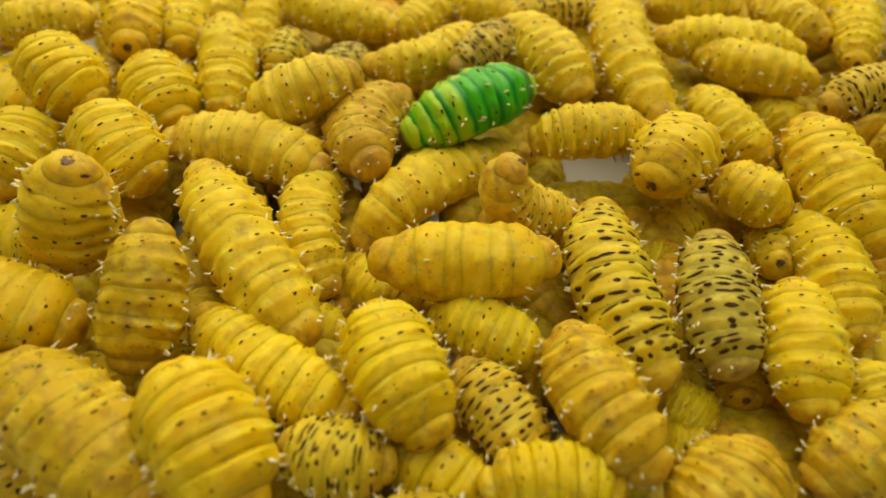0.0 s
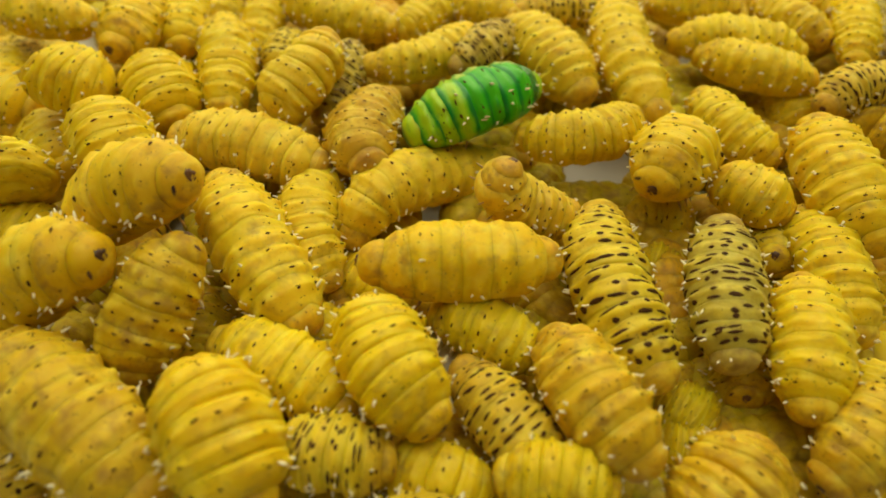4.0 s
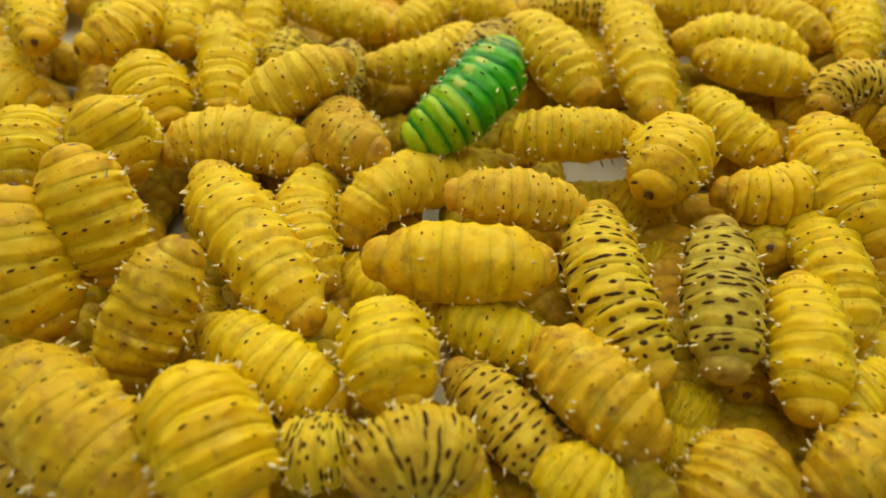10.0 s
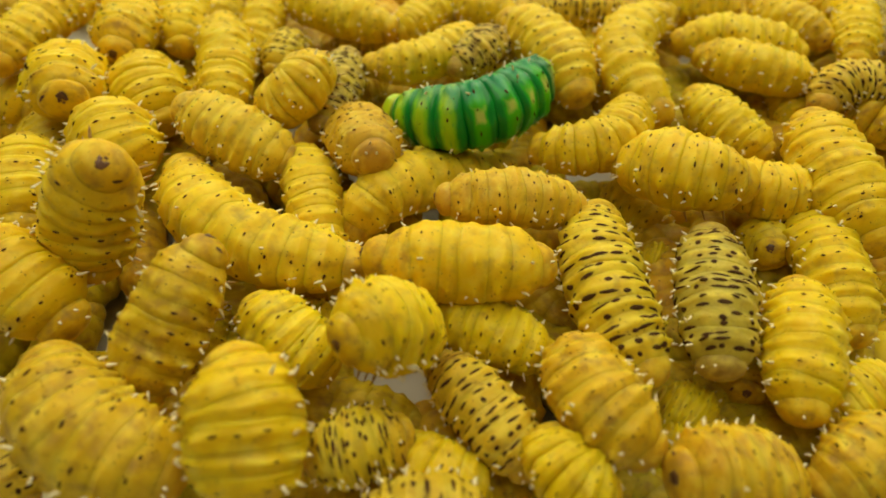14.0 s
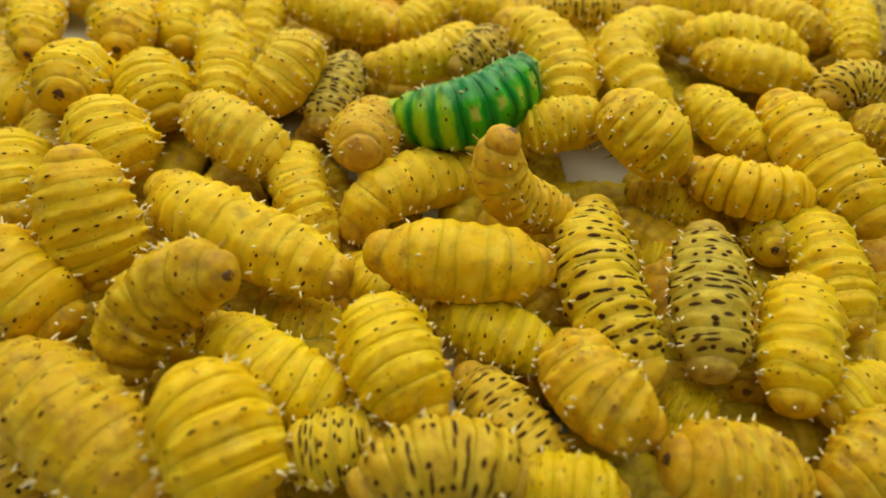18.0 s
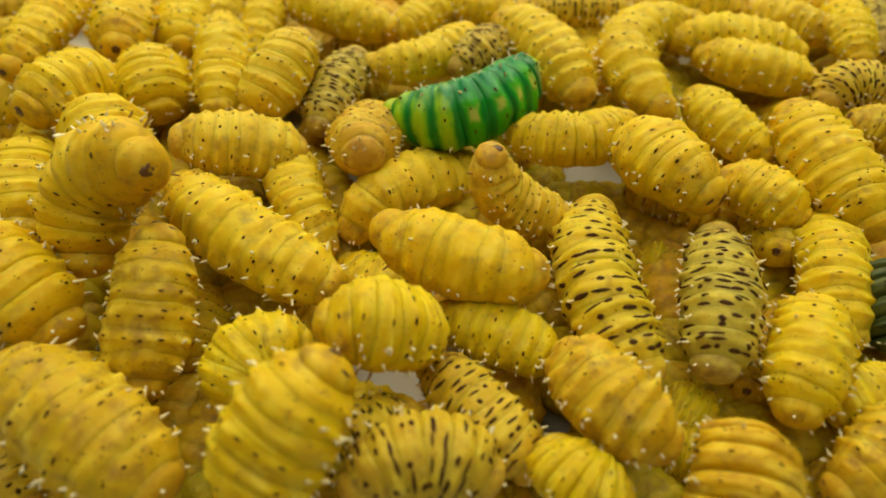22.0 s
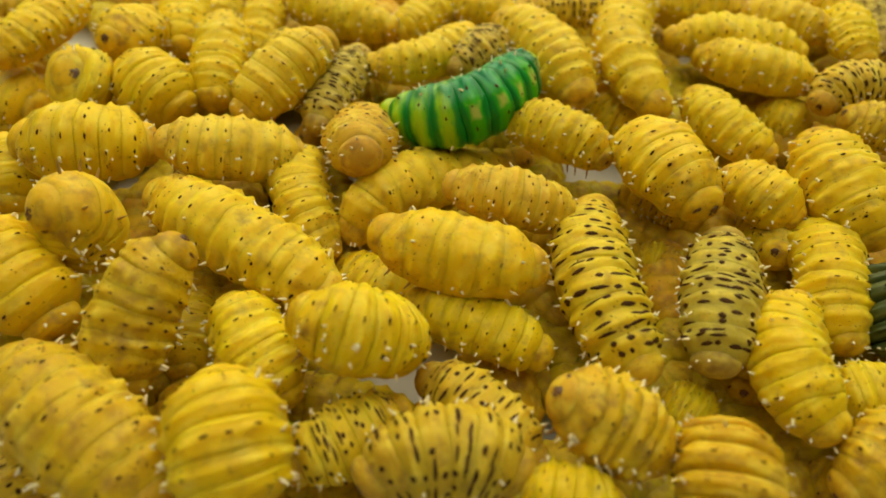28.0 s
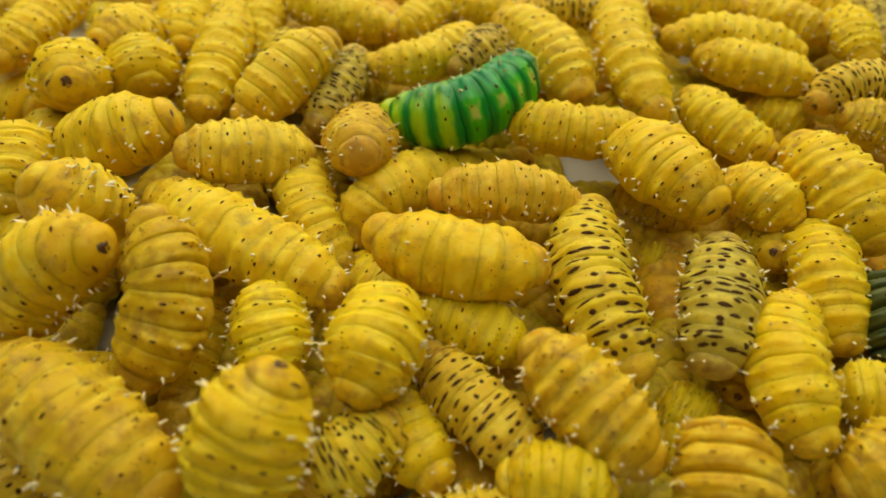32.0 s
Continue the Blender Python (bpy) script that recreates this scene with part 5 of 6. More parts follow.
    bend("c36", 7, -6.3, -40.9, 19, -14.6, -41.3, 20, -24.6, -39.6, 18)
    bend("c36", 8, -8.3, -37.7, 19, -14.6, -41.3, 20, -23.8, -40.4, 18)
    bend("c36", 12, -11, -40.1, 19, -16.9, -41.3, 20, -24.5, -38.8, 18)
    bend("c36", 14, -4.5, -37.6, 19, -11.5, -40.5, 20, -19.1, -42, 18)
    bend("c36", 19, -7.4, -39.2, 19, -14.7, -40.5, 20, -23.4, -41.2, 18)
    bend("c36", 20, -8.2, -36.7, 19, -14.7, -39.6, 20, -22.5, -41.2, 18)
    bend("c36", 21, -7.8, -36.3, 18, -14.3, -39.6, 20, -22.4, -41.5, 18)
    bend("c36", 22, -4.4, -32.7, 17, -11.3, -38.8, 19, -20, -41.7, 18)
    bend("c36", 23, -11.1, -37, 18, -17.1, -40.3, 20, -23.6, -42.8, 18)
    bend("c36", 24, -12.3, -37.7, 19, -17.8, -40.5, 20, -23.5, -43.3, 18)
    bend("c36", 28, -5.1, -32.7, 17, -13.3, -38.8, 19, -22.6, -43.1, 18)
    bend("c36", 30, -7.7, -36.3, 19, -13, -41.3, 20, -21.2, -43.6, 18)
    bend("c36", 32, -7.8, -34.8, 19, -12.9, -42.1, 20, -19.3, -45, 18)
    bend("c37", 0, -7.6, -36.4, 10, -0.3, -43, 16, 7.1, -47.8, 11)
    bend("c37", 7, -7.9, -40.6, 10, -1.1, -43.8, 16, 6.6, -45, 11)
    bend("c37", 14, -6.9, -38.9, 10, -1.1, -43, 16, 5.6, -45.6, 11)
    bend("c37", 17, 2.2, -46.4, 10, -1.8, -52.3, 16, -5.9, -53.4, 11)
    bend("c37", 29, -7.2, -46, 10, -1.8, -50.8, 16, 5.3, -53.4, 11)
    bend("c37", 30, -9, -24.1, 9, -5.3, -36.5, 15, 0.5, -45.6, 16)
    bend("c37", 32, -9, -24.1, 9, -5.3, -36.5, 15, 0.5, -45.6, 16)
    bend("c38", 0, -13, -55.2, 17, -4.8, -52.9, 18, 5.4, -54, 17)
    bend("c38", 8, -13, -55.2, 17, -4.8, -52.9, 18, 5.4, -54, 17)
    bend("c38", 10, -11.2, -48.3, 22, -4.1, -43, 24, 4.4, -45, 20)
    bend("c38", 13, -11.1, -49.2, 22, -4, -44.6, 24, 5.8, -47.3, 20)
    bend("c38", 14, -11.1, -54.5, 20, -4.6, -52, 22, 5.9, -53.4, 20)
    bend("c38", 17, -12, -48.6, 22, -1.8, -43, 24, 12, -46.6, 20)
    bend("c38", 18, -12, -49.5, 22, -0.3, -44.6, 24, 12, -47.4, 20)
    bend("c38", 19, -12.8, -51.7, 20, -1, -47.4, 23, 11.1, -48.8, 19)
    bend("c38", 20, -13.7, -50.6, 20, -1.8, -46.2, 23, 10.5, -48, 19)
    bend("c38", 21, -13.3, -50.6, 20, -1.4, -46.2, 23, 10.7, -48, 19)
    bend("c38", 22, -12.7, -49.4, 22, -1.8, -43.8, 24, 7.2, -47.2, 20)
    bend("c38", 23, -11.2, -48.5, 22, -1.1, -42.3, 24, 13.8, -45.2, 20)
    bend("c38", 24, -4.2, -37.1, 34, -6.1, -41.1, 30, -7, -48.6, 20)
    bend("c38", 25, -10.5, -48.4, 22, -1.1, -41.9, 25, 12.4, -43.6, 20)
    bend("c38", 28, -11.3, -47.9, 22, -1.8, -43, 24, 12.1, -45.9, 20)
    bend("c38", 29, -13.4, -48.4, 22, -6.2, -44.7, 26, 4.3, -39.5, 26)
    bend("c38", 30, -3.8, -50.9, 20, 0.5, -45.3, 20, 4.8, -52.8, 18)
    bend("c38", 31, -3.8, -54.3, 20, 1.2, -51.3, 20, 7.8, -53.9, 18)
    bend("c38", 32, -3.9, -56, 20, 2.6, -53.5, 20, 11.2, -54.2, 18)
    bend("c39", 0, 4.7, -47.2, 19, 13.4, -45.7, 21, 24.7, -47.2, 19)
    bend("c39", 1, 10.3, -37.4, 19, 13.6, -44.2, 21, 21.7, -49.1, 19)
    bend("c39", 2, 11.2, -37.4, 19, 15, -44.9, 21, 23.2, -49.1, 19)
    bend("c39", 3, 6.8, -45.7, 19, 14.9, -45.7, 21, 23.6, -47.9, 19)
    bend("c39", 8, 14.1, -37, 19, 15.1, -44.2, 21, 21.6, -48.9, 19)
    bend("c39", 9, 15, -45.1, 19, 18.5, -47.3, 21, 25, -48.6, 19)
    bend("c39", 11, 15.7, -38.2, 19, 16.6, -44.2, 21, 23.3, -48.3, 19)
    bend("c39", 14, 16.1, -37.9, 19, 16.6, -44.2, 21, 23.4, -47.6, 19)
    bend("c39", 17, 15.1, -38.3, 19, 17.4, -44.2, 21, 24.2, -47.6, 19)
    bend("c39", 18, 8.9, -46.5, 19, 16.3, -47.3, 21, 24.3, -48.7, 19)
    bend("c39", 20, 18.6, -45, 19, 22.4, -46.5, 21, 29.6, -46.5, 19)
    bend("c39", 22, 15.8, -39.7, 19, 17.3, -44.9, 21, 25, -47.8, 19)
    bend("c39", 25, 15.7, -38.6, 19, 16.6, -44.2, 21, 23.4, -47.6, 19)
    bend("c39", 29, 8.8, -48.8, 19, 16, -49.5, 21, 23.7, -49.5, 19)
    bend("c39", 30, 11, -40.4, 19, 14.3, -44.9, 21, 22.8, -47.8, 19)
    bend("c39", 32, 7.6, -45.7, 19, 13.4, -45.7, 21, 22.9, -47.9, 19)
    bend("l1", 0, -47.5, -6.7, 30, -46.9, -17.5, 25, -48.5, -28, 18)
    bend("l1", 1, -33.6, -16.8, 33, -44.6, -18.3, 26, -49.5, -29.3, 18)
    bend("l1", 2, -34.3, -15.2, 32, -43.3, -18.3, 26, -48.6, -29.3, 18)
    bend("l1", 3, -39.4, -10.9, 31, -44.6, -18.3, 26, -47.8, -30.1, 18)
    bend("l1", 6, -38.9, -11.1, 31, -43.5, -19.4, 26, -49.4, -29.4, 18)
    bend("l1", 7, -40, -11.3, 31, -43.5, -19.4, 26, -49.4, -29.4, 18)
    bend("l1", 8, -42.2, -10.4, 31, -44.3, -19.4, 26, -47, -30, 18)
    bend("l1", 9, -40.6, -10.7, 31, -44.5, -20.4, 26, -49.2, -30.2, 18)
    bend("l1", 10, -39.6, -11.6, 31, -44.3, -19.4, 26, -48.5, -30.2, 18)
    bend("l1", 11, -42.8, -10.5, 31, -43.5, -19.4, 26, -48, -30.2, 18)
    bend("l1", 12, -28.8, -19.9, 34, -42.5, -20.1, 27, -50.7, -28.7, 18)
    bend("l1", 13, -32.8, -12.1, 32, -41.3, -22.5, 26, -46, -34, 18)
    bend("l1", 14, -35.4, -11.9, 32, -41.3, -22.5, 26, -46, -34, 18)
    bend("l1", 17, -39.2, -10.7, 31, -42.9, -21.5, 26, -46.7, -32, 18)
    bend("l1", 18, -29.8, -20.9, 34, -43.4, -20.1, 27, -48.8, -30.3, 18)
    bend("l1", 19, -32.3, -15.5, 33, -43.1, -21.1, 27, -49, -29.4, 18)
    bend("l1", 20, -35.8, -12.2, 32, -43.5, -22.5, 26, -48.6, -29.3, 18)
    bend("l1", 21, -34.6, -14, 32, -43.6, -20.4, 26, -48.6, -29.3, 18)
    bend("l1", 22, -45.6, -7.3, 30, -45.3, -18.6, 25, -45.9, -32.8, 18)
    bend("l1", 23, -45.2, -7.5, 30, -45.4, -19.7, 25, -46, -32.8, 18)
    bend("l1", 24, -45.3, -7.4, 30, -45.9, -19.7, 25, -46.1, -33.7, 18)
    bend("l1", 25, -40, -10.3, 31, -46.6, -21.8, 25, -47.5, -31.9, 18)
    bend("l1", 28, -39.8, -11.3, 31, -47.4, -21.8, 25, -47.4, -32.8, 18)
    bend("l1", 29, -39.2, -12.1, 31, -47, -21.8, 25, -47.3, -32.8, 18)
    bend("l1", 30, -40.3, -11, 31, -47.4, -21.8, 25, -46.1, -34.6, 18)
    bend("l1", 31, -42, -9.9, 31, -47.4, -21.8, 25, -48.1, -32.8, 18)
    bend("l1", 32, -48.5, -6.7, 32, -42, -17.6, 28, -48.2, -30.7, 18)
    bend("l2", 0, -47.7, 18.4, 18, -34.7, -4.9, 21, -20.6, -23.1, 19)
    bend("l2", 1, -45.4, 18.3, 18, -33.2, -4.9, 21, -21.1, -22.4, 19)
    bend("l2", 3, -42.6, 15, 18, -32.7, -4.9, 21, -21.2, -21.4, 19)
    bend("l2", 6, -45.6, 16.9, 18, -32.7, -4.9, 21, -20.8, -20.9, 19)
    bend("l2", 9, -44.1, 15.3, 18, -31.5, -6.2, 21, -20, -20.5, 19)
    bend("l2", 10, -46.9, 17.8, 18, -33.4, -3.6, 21, -20.5, -20.4, 19)
    bend("l2", 11, -55.8, 11.1, 18, -36.2, -2.3, 21, -21.4, -20.5, 19)
    bend("l2", 12, -57.5, 10.3, 18, -37, 5.9, 24, -21.4, -19.1, 19)
    bend("l2", 13, -55.8, 11, 18, -35.6, 2.6, 23, -17.5, -14.2, 19)
    bend("l2", 14, -51.9, 20.5, 18, -36.2, -2.3, 21, -12.6, -6.9, 19)
    bend("l2", 17, -55.7, 15.3, 18, -35.2, -2.3, 21, -15.4, -10.4, 19)
    bend("l2", 19, -54.3, 14.5, 18, -35.2, -2.3, 21, -15.4, -10.4, 19)
    bend("l2", 22, -51, 14.8, 18, -33.9, -3.6, 21, -16.5, -12.6, 19)
    bend("l2", 25, -54.9, 11.9, 18, -35.3, -1.7, 21, -15.7, -14.2, 19)
    bend("l2", 29, -55.5, 12.4, 18, -34.9, -3.6, 21, -16.8, -14.8, 19)
    bend("l2", 32, -55.3, 11.7, 18, -34.9, -3.6, 21, -15.9, -13.7, 19)
    bend("l3", 0, -22.3, 24.1, 11, -25.4, 4.9, 16, -20.4, -8.4, 11)
    bend("l3", 6, -22.9, 23.4, 11, -25.6, 6.3, 16, -20.1, -6.6, 11)
    bend("l3", 11, -23, 25, 11, -25.9, 4.9, 16, -20.5, -7.9, 11)
    bend("l3", 12, -29.6, 29.7, 11, -24.2, 7.8, 16, -20.9, -10.1, 11)
    bend("l3", 17, -30, 30.5, 11, -26.7, 10.7, 16, -21.6, 1.3, 11)
    bend("l3", 23, -31.5, 28.7, 11, -27.8, 10.7, 16, -21.6, 1.2, 11)
    bend("l3", 29, -27.9, 29.7, 11, -26.5, 9.2, 16, -20.4, -0.2, 11)
    bend("l3", 32, -28.1, 27.8, 11, -26, 9.2, 16, -18.1, -3, 11)
    bend("l4", 0, -58.3, 26, 17, -40.7, 24.5, 19, -22.3, 16.3, 17)
    bend("l4", 6, -55.9, 35.6, 17, -38.4, 24.5, 19, -22.5, 18.7, 17)
    bend("l4", 7, -59.1, 38.5, 17, -41.2, 27.2, 19, -23.2, 18.8, 17)
    bend("l4", 8, -60, 30.4, 17, -42.7, 28.9, 19, -23.9, 19.6, 17)
    bend("l4", 10, -58.1, 22.7, 17, -44.5, 26.3, 19, -26, 19.5, 17)
    bend("l4", 11, -52.9, 39.9, 17, -41.7, 23.7, 19, -28.2, 18, 17)
    bend("l4", 12, -57, 40.3, 17, -44.2, 30.7, 19, -30.1, 23.1, 17)
    bend("l4", 13, -44.2, 32.6, 24, -39.2, 26.2, 22, -28.7, 20.2, 17)
    bend("l4", 14, -53.8, 31.1, 24, -43.6, 25.4, 22, -29.7, 19.8, 17)
    bend("l4", 17, -51.3, 30.7, 24, -42.1, 23.7, 22, -30.6, 18.3, 17)
    bend("l4", 18, -51.4, 30.9, 24, -41, 23.7, 22, -30.8, 19.9, 17)
    bend("l4", 19, -56.1, 23.6, 24, -42.5, 20.3, 22, -29.5, 22.6, 17)
    bend("l4", 20, -55, 18, 24, -42.9, 22, 22, -29.1, 22.6, 17)
    bend("l4", 22, -52.7, 19.7, 24, -41.6, 21.1, 22, -27.9, 23.4, 17)
    bend("l4", 23, -52.2, 34.5, 24, -42.8, 27.1, 22, -30.9, 20.1, 17)
    bend("l4", 25, -53, 33.2, 24, -44.7, 25.4, 22, -31.8, 18.4, 17)
    bend("l4", 28, -55.3, 19.6, 24, -42.3, 19.5, 22, -28.3, 23.4, 17)
    bend("l4", 30, -52.9, 18, 24, -40.1, 19.5, 22, -27.8, 23.4, 17)
    bend("l4", 32, -50.9, 16.4, 24, -38.9, 18.6, 22, -26.5, 23.4, 17)
    bend("l5", 0, -17.4, 41.2, 24, -28.7, 35.6, 24, -41.5, 32.7, 18)
    bend("l5", 1, -26.8, 48.5, 24, -28.4, 33.7, 24, -42, 34.2, 18)
    bend("l5", 2, -15.6, 38.5, 24, -28.8, 36.5, 24, -44.1, 33.5, 18)
    bend("l5", 3, -20.2, 47.5, 24, -28.8, 36.5, 24, -41.5, 32.8, 18)
    bend("l5", 6, -33.5, 59.3, 24, -33.1, 41.5, 24, -33.7, 31.7, 18)
    bend("l5", 7, -22.7, 48.8, 24, -32.1, 38.5, 24, -43.4, 34, 18)
    bend("l5", 8, -32.7, 53.5, 24, -32.2, 39.5, 24, -38.1, 34.3, 18)
    bend("l5", 9, -27.5, 51.7, 24, -32.1, 38.5, 24, -41.8, 35.1, 18)
    bend("l5", 10, -19.8, 46.1, 24, -31.3, 37.5, 24, -43.3, 33, 18)
    bend("l5", 11, -34.5, 52.3, 24, -32.5, 41.5, 24, -36, 35, 18)
    bend("l5", 12, -35.3, 55.7, 24, -33.7, 41.5, 24, -36, 33.3, 18)
    bend("l5", 13, -17.8, 37.5, 24, -28.5, 38.5, 24, -38.9, 38.4, 18)
    bend("l5", 14, -27.9, 45.7, 24, -29.9, 35.6, 24, -38.5, 36.6, 18)
    bend("l5", 17, -33, 54.8, 24, -33.1, 41.5, 24, -36.9, 33.1, 18)
    bend("l5", 18, -30.7, 53.3, 24, -33.1, 41.5, 24, -40.7, 35.8, 18)
    bend("l5", 19, -24.9, 52, 24, -33.2, 42.5, 24, -43.9, 33.6, 18)
    bend("l5", 20, -31.6, 54.5, 24, -34.3, 41.5, 24, -41.3, 32.4, 18)
    bend("l5", 21, -23.8, 53, 24, -33.1, 41.5, 24, -45.1, 33.3, 18)
    bend("l5", 22, -32.2, 54.5, 24, -35.2, 39.5, 24, -41.2, 31.6, 18)
    bend("l5", 23, -28.8, 51.4, 24, -34.3, 41.5, 24, -37.6, 36.9, 18)
    bend("l5", 24, -27.9, 52.4, 24, -36.1, 45.6, 24, -39, 37, 18)
    bend("l5", 25, -36.7, 55.7, 24, -35.5, 41.5, 24, -38.1, 31.5, 18)
    bend("l5", 28, -25.3, 55, 24, -34.3, 41.5, 24, -43.6, 32, 18)
    bend("l5", 29, -35.7, 54, 24, -37, 39.5, 24, -41.3, 31.1, 18)
    bend("l5", 30, -27.5, 56.6, 24, -35.2, 39.5, 24, -42.7, 30.5, 18)
    bend("l5", 31, -30.5, 55.5, 24, -36.7, 41.5, 24, -42.4, 30.9, 18)
    bend("l5", 32, -24.7, 54.8, 24, -34, 39.5, 24, -43.2, 30.2, 18)
    bend("l6", 0, -7.4, 43.9, 16, -16.9, 28.9, 19, -12.6, 14.8, 20)
    bend("l6", 6, -11.2, 42.9, 16, -16.2, 28, 19, -14.7, 14.4, 20)
    bend("l6", 9, -12.2, 43.8, 16, -14.5, 28, 19, -17.7, 18.2, 20)
    bend("l6", 10, -19, 38.4, 16, -20.8, 27.2, 19, -11.4, 19.1, 20)
    bend("l6", 11, -17.8, 40.7, 11, -16.8, 23.1, 21, -15.8, 11.9, 26)
    bend("l6", 13, -21.6, 39.4, 11, -15.8, 23.4, 20, -11.9, 12.4, 24)
    bend("l6", 17, -13.5, 43.2, 11, -15.9, 25.1, 20, -16.3, 14.3, 24)
    bend("l6", 20, -13.4, 42.8, 11, -15.3, 24.3, 20, -15, 14.1, 24)
    bend("l6", 25, -17.1, 40.4, 11, -16.2, 22.3, 21, -15.1, 11.7, 26)
    bend("l6", 32, -17.1, 40.4, 11, -16.2, 22.3, 21, -15.4, 11.7, 26)
    bend("g1", 0, -7.9, 26.1, 19, 4.2, 30.9, 23, 18.1, 41.1, 21, roll=-12)
    bend("g1", 3, -7.7, 26.9, 19, 4.7, 30.9, 23, 19, 41.1, 21, roll=-12)
    bend("g1", 6, -8.2, 26.1, 19, 4.2, 31.3, 23, 19.7, 43.5, 21, roll=-12)
    bend("g1", 8, -9.6, 26.1, 19, 3, 31.3, 23, 18.5, 44.6, 21, roll=-12)
    bend("g1", 9, -8.2, 25.3, 19, 5.3, 31.3, 23, 22.9, 43.6, 21, roll=-12)
    bend("g1", 10, -8, 23.9, 19, 4.7, 30.9, 24, 13.5, 46.8, 28, roll=8)
    bend("g1", 11, -11, 31.7, 19, 4.1, 27.3, 24, 9.2, 43.3, 28, roll=40)
    bend("g1", 12, -13, 33.5, 19, 1.8, 28, 23, 15, 46.2, 23, roll=62)
    bend("g1", 13, -13.5, 34.4, 19, 1.8, 27.7, 23, 17.2, 46, 22, roll=74)
    bend("g1", 14, -12.4, 35.4, 19, 4.7, 28.2, 23, 22, 47.6, 21, roll=74)
    bend("g1", 17, -13.4, 34.1, 19, 2.4, 28.6, 23, 18.6, 48.1, 22, roll=74)
    bend("g1", 18, -12.2, 33.5, 19, 3, 28.9, 23, 18.9, 46.7, 22, roll=74)
    bend("g1", 20, -11.3, 32.6, 19, 4.1, 28.9, 23, 20.1, 45.2, 22, roll=74)
    bend("g1", 22, -12.6, 33.5, 19, 3.2, 28.9, 23, 18.9, 46.7, 22, roll=74)
    bend("g1", 24, -13.3, 33.5, 19, 2.4, 29.1, 23, 18.8, 48.5, 22, roll=74)
    bend("g1", 32, -13.3, 33.5, 19, 2.4, 29.1, 23, 18.4, 48.5, 22, roll=74)
    bend("l7", 0, -66.8, 52.8, 17, -61.8, 41.2, 19, -55.8, 31.9, 16)
    bend("l7", 6, -67.9, 53.1, 17, -62, 42.3, 19, -55.8, 31.9, 16)
    bend("l7", 12, -68.2, 53.2, 17, -64, 40.3, 19, -58, 30.9, 16)
    bend("l7", 20, -67.3, 53.6, 17, -62.4, 41.2, 19, -58.6, 34, 16)
    bend("l7", 23, -68.4, 54.6, 17, -64.5, 44.3, 19, -62, 38.1, 16)
    bend("l7", 24, -68.4, 54.6, 17, -64.5, 44.3, 19, -62.8, 41.2, 16)
    bend("l7", 28, -71.1, 51.8, 17, -64.5, 44.3, 19, -55.5, 37, 16)
    bend("l7", 29, -73.7, 52.8, 17, -64.1, 45.3, 19, -56.2, 37.5, 16)
    bend("l7", 30, -70.7, 57.2, 17, -65.2, 46, 20, -58.6, 35.4, 22)
    bend("l7", 32, -72.1, 57.5, 17, -67.5, 48.5, 19, -64.9, 42.6, 18)
    bend("l8", 0, -55.4, 72.4, 17, -49.2, 52.8, 19, -47.7, 35.2, 17)
    bend("l8", 24, -55.9, 73.6, 17, -50.5, 52.8, 19, -48.8, 34.2, 17)
    bend("l8", 29, -54.9, 73.6, 17, -51.2, 52.8, 19, -52.1, 39.8, 17)
    bend("l8", 30, -54.2, 76.3, 17, -51.2, 52.8, 19, -52.9, 35.7, 17)
    bend("l8", 32, -52.2, 79.3, 17, -51.2, 52.8, 19, -52.7, 34.8, 17)
    bend("l12", 0, -71.5, 52.6, 21, -73.8, 63.6, 21, -79.9, 84.9, 18)
    bend("l12", 1, -72.7, 51.2, 21, -73.8, 61.2, 21, -78.7, 82.3, 18)
    bend("l12", 3, -73, 52.3, 21, -73.8, 61.2, 21, -78.7, 82.3, 18)
    bend("l12", 6, -82.9, 51.6, 21, -75.7, 58.8, 21, -74.8, 81.4, 18)
    bend("l12", 10, -82.9, 51.9, 21, -76.4, 61.2, 21, -74.2, 79.4, 18)
    bend("l12", 11, -79.7, 62, 21, -76.5, 66, 21, -75.7, 79.5, 18)
    bend("l12", 12, -73.1, 50.2, 21, -74.4, 61.2, 21, -78.8, 79.7, 18)
    bend("l12", 17, -76.4, 52.3, 21, -75.1, 61.2, 21, -72.8, 74.6, 18)
    bend("l12", 18, -73.8, 52.4, 21, -75.1, 61.2, 21, -79.8, 76.7, 18)
    bend("l12", 22, -74, 52.4, 21, -75.8, 61.2, 21, -78, 77.8, 18)
    bend("l12", 24, -71.9, 51.1, 24, -73.6, 57.3, 22, -74.8, 71.1, 18)
    bend("l12", 28, -75.2, 52.3, 24, -73.6, 57.3, 22, -72.8, 69.7, 18)
    bend("l12", 32, -77, 50.8, 24, -74.9, 57.3, 22, -72.8, 70, 18)
    bend("l13", 0, -87.2, 50.3, 24, -80.1, 39.5, 24, -72.7, 34.5, 19)
    bend("l13", 2, -86.4, 47.2, 24, -79.5, 39.5, 24, -73, 35.4, 19)
    bend("l13", 6, -84.9, 42.5, 24, -78.5, 38.9, 23, -70.7, 44.3, 19)
    bend("l13", 8, -84.5, 39, 24, -77.8, 36.9, 23, -71.4, 42.3, 19)
    bend("l13", 10, -67.2, 22.7, 30, -64.4, 20.6, 26, -64.5, 22.3, 18)
    bend("l13", 11, -78.4, 50.8, 24, -79.8, 40.9, 23, -82.7, 32.2, 19)
    bend("l13", 12, -96.9, 40.8, 23, -82.3, 37.9, 23, -70.8, 44.3, 19)
    bend("l13", 13, -74.5, 26.8, 27, -79, 36.5, 24, -85.5, 51.4, 19)
